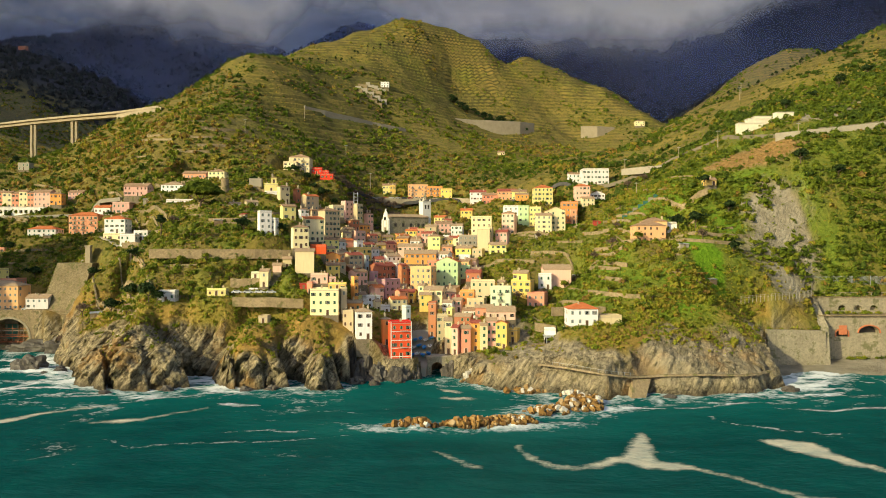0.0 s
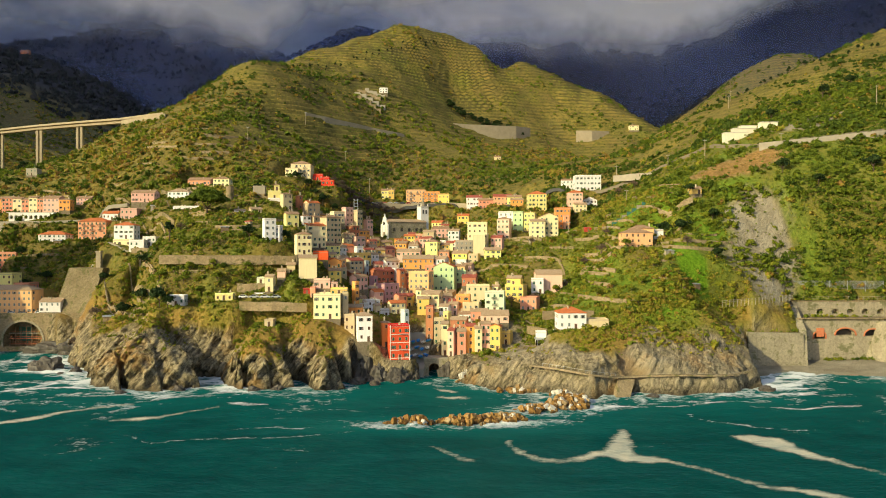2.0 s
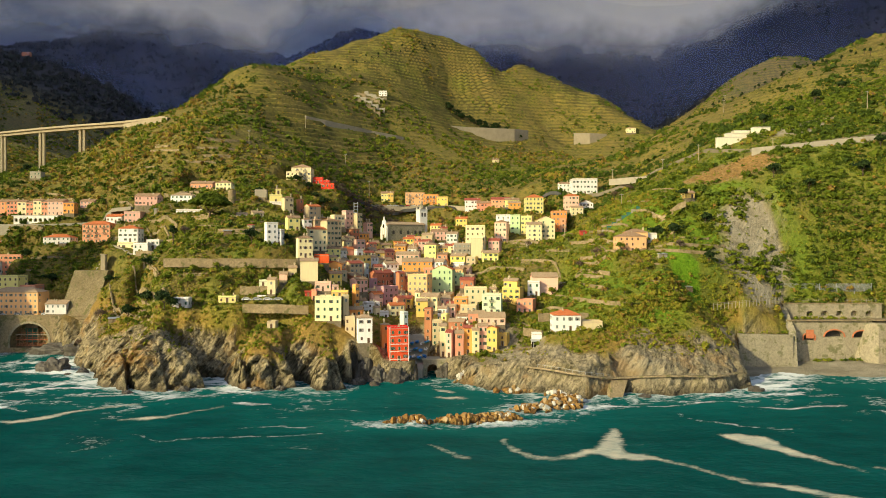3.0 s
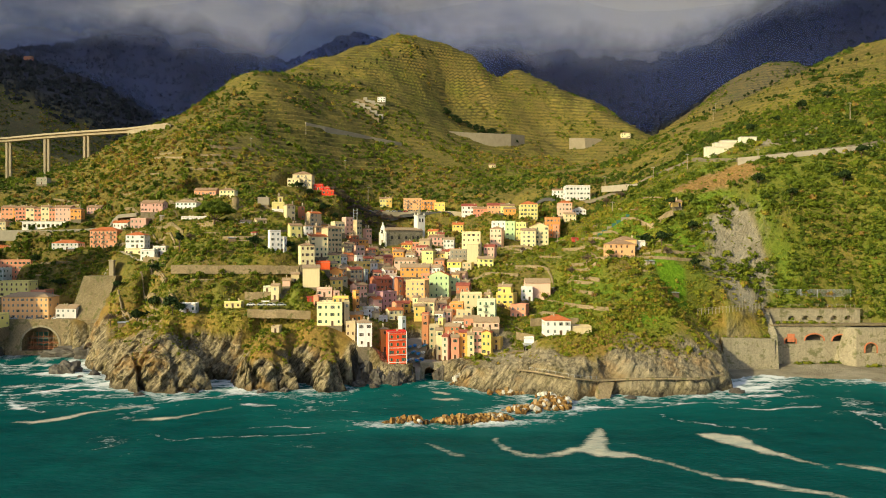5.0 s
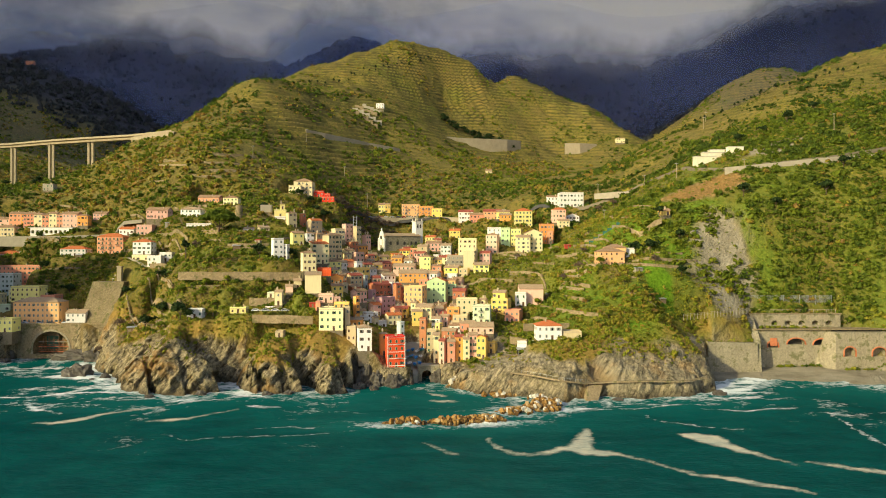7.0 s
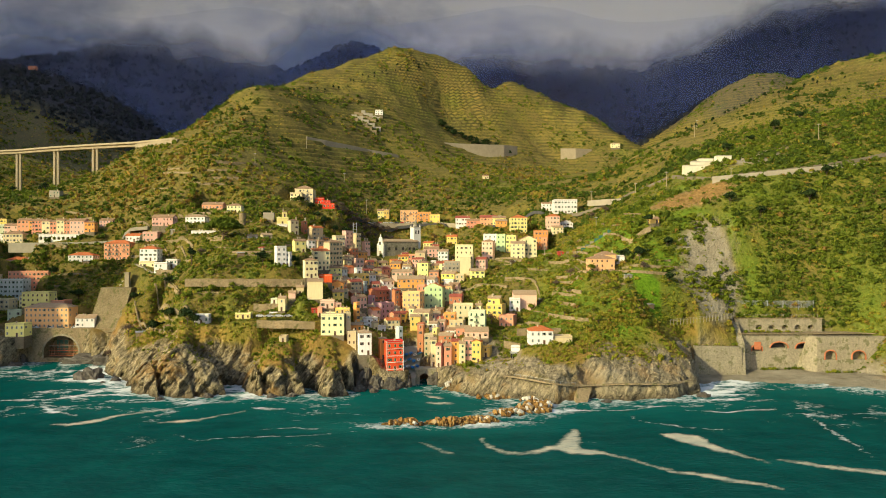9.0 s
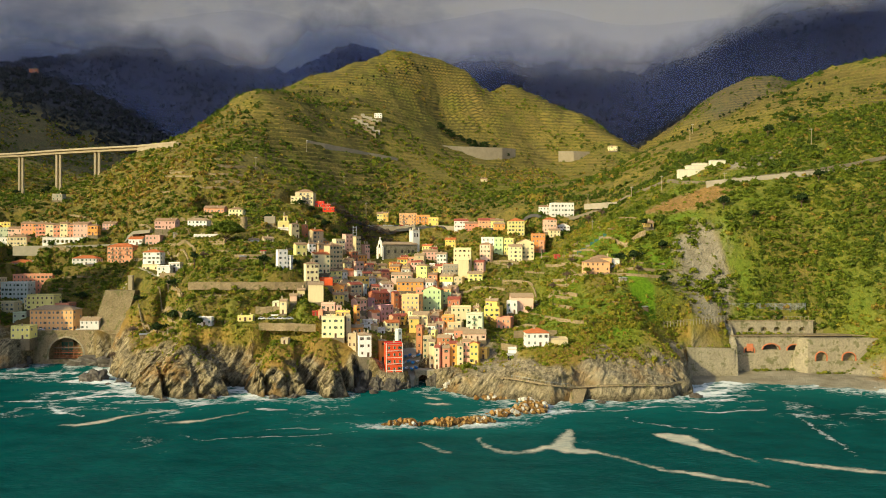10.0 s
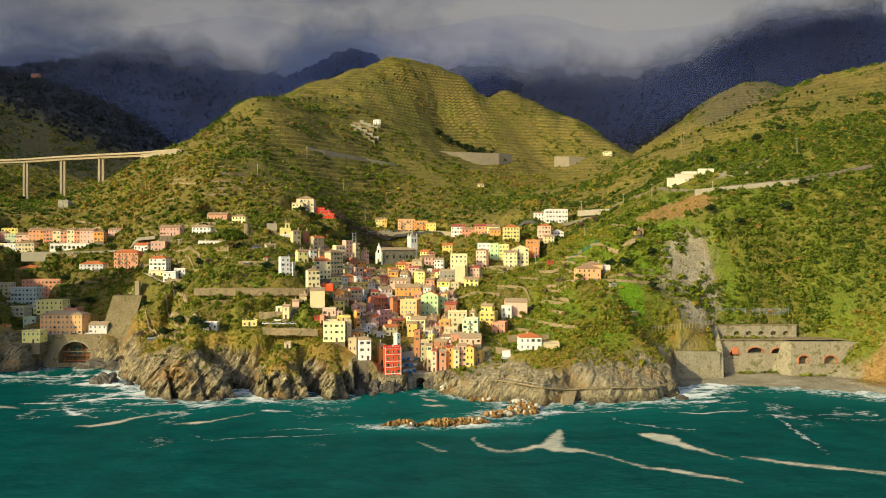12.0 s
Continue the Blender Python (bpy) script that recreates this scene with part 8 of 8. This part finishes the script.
def plant_slopes():
    near = [tuft(30, 0.36, k, 0.8) for k in range(6)]
    tiny = [tuft(9, 0.62, 60 + k, 0.8) for k in range(5)]
    mid = [tuft(15, 0.56, 20 + k, 0.8) for k in range(6)]
    far = [tuft(10, 0.7, 40 + k, 0.9) for k in range(5)]
    # gardens and scrub round the village
    r, x, y, z, d, rock = sow_surface(66000, 250, 480, 1)
    patch = wobble(x, y, 16, 3, 12.0) + 0.5 * wobble(x, y, 6, 2, 17.0)
    dens = np.clip(0.78 + 0.65 * patch, 0.16, 1) * (1 - 0.85 * rock)
    mass = np.clip((wobble(x, y, 9, 3, 31.0) + 0.35 * wobble(x, y, 40, 2, 32.0) + 0.08 + 0.2 * np.clip((x - 172) / 20, 0, 1) + 0.35 * np.clip((x - 205) / 15, 0, 1)) * 5, 0, 1)
    dens = np.where((x > 118) & (y > 335), np.maximum(0.10, mass) * (1 - 0.8 * rock * (1 - mass)), dens)
    dens = np.where((x > 45) & (x < 110) & (y > 370) & (y < 470), dens * 0.3, dens)
    dens = np.where((d < 34) & (x < -30) & (x > -158), dens * 0.4, dens)
    dens = dens * (1 - 0.93 * lawn_share(x, y)) * (1 - 0.95 * quarry_share(x, y))
    ok = open_land(x, y, d) & (r.random(len(x)) < dens)
    x, y, z, d = x[ok], y[ok], z[ok], d[ok]
    n = len(x)
    rad = np.clip(r.lognormal(-0.02, 0.45, n), 0.45, 2.6)
    wild = (x > 120) & (y > 336)
    rad = np.where(wild, np.clip(rad * 1.35, 0.6, 3.2), rad)
    tone = np.clip(0.40 + 0.20 * wobble(x, y, 30, 3, 13.0) + 0.15 * r.normal(size=n) + 0.24 * np.clip((x - 30) / 60, 0, 1) + 0.06, 0, 0.82)
    tone = np.where(wild, np.clip(tone - 0.26 - 0.14 * np.clip((x - 170) / 25, 0, 1), 0.02, 1), tone)
    tone = np.where(r.random(n) < np.where(wild, 0.04, 0.15), r.uniform(0.82, 1, n), tone)
    cliff = (d < 24) & (r.random(n) < 0.65)
    tone = np.where(cliff, r.uniform(0.58, 0.9, n), tone)
    rad = np.where(cliff, rad * 0.65, rad)
    scatter("garden_shrubs", np.stack([x, y, z + rad * 0.25, rad, r.uniform(0.8, 1.3, n), tone], 1), near, LEAVES, "dense green and ochre shrubs on the village slopes", 2)
    # dry grass and low herbs between them
    r, x, y, z, d, rock = sow_surface(60000, 250, 520, 8)
    ok = open_land(x, y, d) & (r.random(len(x)) < 1 - 0.8 * rock)
    x, y, z, d = x[ok], y[ok], z[ok], d[ok]
    n = len(x)
    lawn = lawn_share(x, y)
    rad = np.clip(r.lognormal(-0.75, 0.35, n), 0.25, 0.9) * (1 - 0.5 * lawn)
    tone = np.clip(0.62 + 0.2 * wobble(x, y, 22, 3, 25.0) + 0.12 * r.normal(size=n), 0.2, 0.9)
    tone = np.where(d < 26, np.clip(tone + 0.14, 0, 0.92), tone)
    tone = np.where(lawn > 0.5, r.uniform(0.45, 0.6, n), tone)
    scatter("wild_grass", np.stack([x, y, z + rad * 0.2, rad, r.uniform(0.8, 1.5, n), tone], 1), tiny, LEAVES, "tufts of dry grass and herbs on the slopes", 9)
    # herbs and heather on the bluffs above the cliffs
    r, x, y, z, d, rock = sow_surface(26000, 250, 345, 18)
    ok = (d > 4) & (d < 38) & (z < 44) & (z > 7) & (rock < 0.75) & clear_of_houses(x, y, 0.4) & ~((x > 132) & (x < 250)) & ~((np.abs(x + 8.6) < 8) & (y < 332))
    x, y, z, d = x[ok], y[ok], z[ok], d[ok]
    n = len(x)
    rad = np.clip(r.lognormal(-0.5, 0.4, n), 0.3, 1.3)
    tone = np.clip(0.66 + 0.34 * wobble(x, y, 9, 3, 27.0) + 0.14 * r.normal(size=n), 0.05, 0.95)
    scatter("bluff_herbs", np.stack([x, y, z + rad * 0.2, rad, r.uniform(0.8, 1.3, n), tone], 1), tiny, LEAVES, "green and straw-coloured herbs on the bluffs", 19)
    # plants along the foot of the long garden walls
    r = np.random.default_rng(51)
    rows = []
    for x0, x1, y0 in ((-136, -68, 335.6), (-96, -60, 324.6), (-90, -56, 305.6), (-172, -136, 387), (44, 67, 298.4), (44, 70, 280.6)):
        for _ in range(int((x1 - x0) * 1.5)):
            px, py, s = r.uniform(x0, x1), y0 - abs(r.normal()) * 0.9, np.clip(r.lognormal(0.0, 0.4), 0.5, 1.9)
            rows.append((px, py, gz(px, py) + s * 0.4, s, r.uniform(0.8, 1.3), np.clip(0.42 + 0.2 * r.normal(), 0, 1)))
    for x0, x1, y0, zz, count in ((168, 204, 330, 22.3, 34), (176, 204, 324.6, None, 26), (208, 246, 317, None, 40), (168, 214, 338, 29.7, 26), (140, 163, 319, 16.6, 24)):
        for _ in range(count):
            px, py, s = r.uniform(x0, x1), y0 + r.normal() * 0.8, np.clip(r.lognormal(-0.1, 0.4), 0.4, 1.6)
            rows.append((px, py, (gz(px, py) if zz is None else zz) + s * 0.3, s, r.uniform(0.8, 1.2), np.clip(0.5 + 0.2 * r.normal(), 0, 1)))
    scatter("wall_plants", np.array(rows), near, LEAVES, "shrubs along the foot of the garden walls", 52)
    # maquis on the hills behind
    r, x, y, z, d, rock = sow_surface(74000, 470, 1100, 3)
    kept = terrace_mask(x, y, z)
    patch = wobble(x, y, 30, 4, 14.0) + 0.5 * wobble(x, y, 10, 2, 18.0) - 0.34 * kept + 0.20 + 0.45 * np.clip((185 - z) / 60, 0, 1) + 0.3 * np.clip((-120 - x) / 60, 0, 1)
    dens = np.clip(patch * 3, 0.12, 1)
    ok = open_land(x, y, d) & (r.random(len(x)) < dens)
    x, y, z = x[ok], y[ok], z[ok]
    n = len(x)
    rad = np.clip(r.lognormal(0.22, 0.45, n), 0.6, 3.4) * np.where(dens[ok] < 0.3, 0.6, 1.0)
    tone = np.clip(0.33 + 0.32 * wobble(x, y, 80, 3, 15.0) + 0.13 * r.normal(size=n) - 0.12 * np.clip((x - 170) / 40, 0, 1), 0, 0.7)
    tone = np.where(r.random(n) < np.clip((0.30 + 0.6 * wobble(x, y, 60, 3, 33.0)) * np.clip((220 - x) / 80, 0.15, 1), 0.04, 0.8), r.uniform(0.84, 1, n), tone)
    scatter("hill_scrub", np.stack([x, y, z + rad * 0.25, rad, r.uniform(0.8, 1.25, n), tone], 1), mid, LEAVES, "patchy maquis scrub on the terraced hillside", 4)
    # woods on the mountains, with haze and cloud shade in their leaf colour
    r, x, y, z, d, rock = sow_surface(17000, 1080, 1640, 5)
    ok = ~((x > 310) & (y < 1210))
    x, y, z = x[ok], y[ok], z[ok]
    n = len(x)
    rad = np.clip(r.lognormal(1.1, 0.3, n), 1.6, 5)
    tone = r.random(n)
    scatter("mountain_woods", np.stack([x, y, z + rad * 0.4, rad, r.uniform(1.0, 1.6, n), tone], 1), far, WOODS, "mountain woods tinted blue-dark for haze and cloud shade", 6)


plant_slopes()
BARK = speckled("tree_bark", (0.09, 0.06, 0.04), (0.15, 0.11, 0.08), 1.5, 0.95)
DARKS = [(0.0, (0.010, 0.024, 0.007)), (0.5, (0.025, 0.05, 0.012)), (1.0, (0.06, 0.09, 0.02))]
NEEDLES = leaf_material("pine_needles", DARKS)
BARE = leaf_material("winter_twigs", [(0.0, (0.10, 0.07, 0.05)), (1.0, (0.2, 0.14, 0.10))])


def limb(bm, a, b, r0, r1, seg=7):
    a, b = Vector(a), Vector(b)
    t = (b - a).normalized()
    u = t.orthogonal().normalized()
    v = t.cross(u)
    rings = [[bm.verts.new(p + (u * math.cos(6.283 * k / seg) + v * math.sin(6.283 * k / seg)) * q) for k in range(seg)] for p, q in ((a, r0), (b, r1))]
    for k in range(seg):
        bm.faces.new((rings[0][k], rings[0][(k + 1) % seg], rings[1][(k + 1) % seg], rings[1][k]))
    bm.faces.new(rings[1])


def tree(name, label, h, crown, material, spread, seed, blades=420, size=0.16, flat=0.9, tone=(0.1, 0.7), lift=0.62):
    """A tapered trunk with limbs and a crown of many leaf clumps."""
    r = np.random.default_rng(seed)
    base = new(name)
    bm = bmesh.new()
    limb(bm, (0, 0, -1), (0.1 * h * 0.1, 0, h * lift * 0.7), 0.035 * h, 0.022 * h)
    tips = []
    for k in range(6):
        a = 6.283 * k / 6 + r.uniform(-0.4, 0.4)
        tip = (math.cos(a) * spread * 0.55, math.sin(a) * spread * 0.55, h * lift + r.uniform(-0.08, 0.12) * h)
        limb(bm, (0, 0, h * lift * r.uniform(0.45, 0.7)), tip, 0.018 * h, 0.007 * h, 5)
        tips.append(tip)
    part("trunk", bm, BARK, base)
    tris, tones = [], []
    clumps = tips + [(0, 0, h * lift + 0.1 * h)] + [(r.normal() * spread * 0.35, r.normal() * spread * 0.35, h * lift + r.uniform(0, 0.25) * h) for _ in range(5)]
    for i, c in enumerate(clumps):
        t = tuft(blades // len(clumps), size, seed * 17 + i, flat) * crown * r.uniform(0.7, 1.05)
        tris.append(t + np.array(c))
        tones.append(np.full(len(t), r.uniform(*tone)))
    ob = new("crown", leaf_mesh("crown", np.concatenate(tris), np.concatenate(tones), material))
    ob.parent = base
    return tagged(base, label, "tree")


def grow(kind, x, y, scale, group="", z=None):
    r = random.Random(int(x * 31 + y * 17))
    g = gz(x, y) if z is None else z
    ob = copy_thing(kind, Matrix.LocRotScale((x, y, g - 0.2), Euler((0, 0, r.uniform(0, 6.28))), (scale, scale, scale * r.uniform(0.9, 1.15))))
    return tagged(ob, group=group) if group else ob


def umbrella_pine():
    g = gz(-129.5, 394)
    base = new("umbrella_pine")
    base.matrix_basis = pose(-129.5, 394, g)
    top = 80.2 - g
    r = np.random.default_rng(77)
    bm = bmesh.new()
    limb(bm, (0, 0, -1), (0.4, 0, top * 0.55), 0.6, 0.45, 9)
    for k in range(11):
        a = 6.283 * k / 11
        rad = 3.5 if k % 2 else 7.2
        limb(bm, (0.3, 0, top * (0.4 + 0.06 * (k % 3))), (math.cos(a) * rad, math.sin(a) * rad * 0.8, top + (1.4 if k % 2 else 0.4)), 0.26, 0.1, 6)
    part("trunk", bm, BARK, base)
    tris, tones = [], []
    for k in range(170):
        a, rad = r.uniform(0, 6.283), 10.8 * math.sqrt(r.random())
        zc = top + r.uniform(0.55, 1.0) * 7.4 * max(0.1, 1 - (rad / 11.8) ** 2)
        t = tuft(84, 0.33, 300 + k, 0.7) * r.uniform(1.7, 2.5)
        tris.append(t + np.array((math.cos(a) * rad, math.sin(a) * rad * 0.8, zc)))
        tones.append(np.full(len(t), 0.22 + 0.2 * r.random()))
    ob = new("crown", leaf_mesh("crown", np.concatenate(tris), np.concatenate(tones), LEAVES))
    ob.parent = base
    tagged(base, "broad green umbrella pine with a flat crown", "tree")


umbrella_pine()
KINDS = {
    "oak": tree("oak_tree", "dark green evergreen oak on the slope", 7, 2.2, NEEDLES, 3.2, 1, 460, 0.26, 0.9, (0.2, 0.9)),
    "olive": tree("olive_tree", "small grey-green olive tree on a terrace", 4.6, 1.5, LEAVES, 2.2, 2, 360, 0.26, 0.85, (0.25, 0.55)),
    "pine": tree("pine_tree", "tall dark pine tree on the ridge", 10, 1.9, NEEDLES, 2.4, 3, 420, 0.27, 0.8, (0.1, 0.7), 0.72),
    "bare": tree("leafless_tree", "leafless winter tree with brown twigs", 6, 1.9, BARE, 2.8, 4, 420, 0.16, 0.9, (0.0, 1.0)),
    "lemon": tree("citrus_tree", "bright green citrus tree in a garden", 4.2, 1.5, LEAVES, 1.8, 5, 380, 0.26, 0.95, (0.5, 0.68)),
}
STANDS = {
    "oak": [(-240, 412), (-232, 420), (-215, 398), (-176, 372), (-150, 334), (-143, 338), (-120, 310), (-124, 311), (-95, 352), (-78, 356), (-90, 516), (-84, 512), (-96, 519), (-76, 514), (-68, 520), (-104, 516), (-62, 526), (-113, 438), (-50, 512), (-60, 470), (130, 330), (118, 345), (136, 352), (128, 362), (112, 352), (180, 372), (196, 366), (228, 372), (246, 386), (-300, 452), (-288, 470), (-262, 446), (210, 452), (232, 462), (252, 470), (276, 480), (-400, 640), (-380, 655), (-365, 632)],
    "olive": [(60, 380), (66, 388), (74, 396), (82, 404), (58, 400), (50, 408), (64, 412), (88, 392), (96, 400), (100, 356), (106, 350), (90, 340), (76, 336), (66, 330), (-112, 350), (-120, 352), (-128, 356), (-104, 330), (-112, 328), (-120, 330), (-96, 332), (-132, 332), (-148, 352), (-156, 360), (-98, 318), (-106, 322), (-116, 324), (-138, 322), (-146, 324)],
    "lemon": [(84, 308), (90, 312), (96, 306), (78, 316), (70, 312), (100, 314), (104, 300), (92, 298), (84, 296), (108, 296), (74, 324), (98, 322), (-108, 336), (-96, 334), (-118, 333), (-102, 318), (66, 342), (58, 352)],
    "bare": [(72, 352), (80, 350), (62, 360), (86, 366), (46, 344), (34, 336), (118, 336), (-70, 560), (-62, 548), (-76, 572), (-56, 556), (-84, 566), (-48, 570), (54, 420), (120, 480), (128, 470), (136, 490), (-166, 340), (-182, 352)] + [(-78 + 7 * (k % 8) + 2.3 * math.sin(k * 5.1), 538 + 9 * (k // 8) + 3 * math.cos(k * 3.7)) for k in range(40)],
}
for kind, spots in STANDS.items():
    for i, (x, y) in enumerate(spots):
        grow(KINDS[kind], x, y, 0.75 + 0.45 * ((i * 37) % 10) / 10, kind + " trees")
# pines along the ridges of the central hill
for k in range(46):
    t = k / 45
    x = -238 + 232 * t + 3 * math.sin(k * 2.3)
    y = 690 + 255 * t ** 0.8 + 14 + 4 * math.cos(k * 1.7)
    grow(KINDS["pine"], x, y, (0.38 + 0.28 * ((k * 7) % 5) / 5) * (1.25 if k > 40 else 1), "pine trees")
for k in range(26):
    t = k / 25
    grow(KINDS["pine"], 225 + 130 * t + 4 * math.sin(k * 3.1), 600 - 30 * t + 5 * math.cos(k * 2.1), 0.4 + 0.25 * ((k * 3) % 5) / 5, "pine trees")
for k in range(60):
    r = random.Random(900 + k)
    grow(KINDS["oak"], r.uniform(10, 100), 880 + r.uniform(12, 26), 0.6 + 0.4 * r.random(), "oak trees")
for i, k in enumerate(KINDS.values()):
    k.matrix_basis = Matrix.Translation((-152 + i * 5, 366 + i * 3, gz(-152 + i * 5, 366 + i * 3) - 0.2))


# dry-stone terrace walls that follow the contours
def contour_wall(x, y, length, high, seed):
    line, dirs = [], 1 if seed % 2 else -1
    for k in range(max(3, int(length / 4))):
        e = 1.5
        gx = float((bare_land(x + e, y) - bare_land(x - e, y)) / (2 * e))
        gy = float((bare_land(x, y + e) - bare_land(x, y - e)) / (2 * e))
        g = max(1e-3, math.hypot(gx, gy))
        line.append((x, y, gz(x, y) + high * 0.6, high))
        tx, ty = gy / g, -gx / g
        if tx * dirs < 0:
            tx, ty = -tx, -ty
        x, y = x + tx * 4, y + ty * 4
        if not clear_of_houses(np.array([x]), np.array([y]), 0.5)[0]:
            break
    if len(line) > 2:
        strip_wall("terrace_wall", line, 0.7, STONE, "tan dry-stone terrace wall among shrubs", "terrace wall", 1.0)


rng = random.Random(12)
for k in range(150):
    if k < 60:
        x, y = rng.uniform(-190, -62), rng.uniform(312, 440)
    elif k < 110:
        x, y = rng.uniform(36, 125), rng.uniform(300, 450)
    else:
        x, y = rng.uniform(-300, -160), rng.uniform(400, 560)
    if open_land(np.array([x]), np.array([y]), inland(np.array([x]), np.array([y])))[0]:
        contour_wall(x, y, rng.uniform(14, 44), rng.uniform(1.6, 3.0), k)
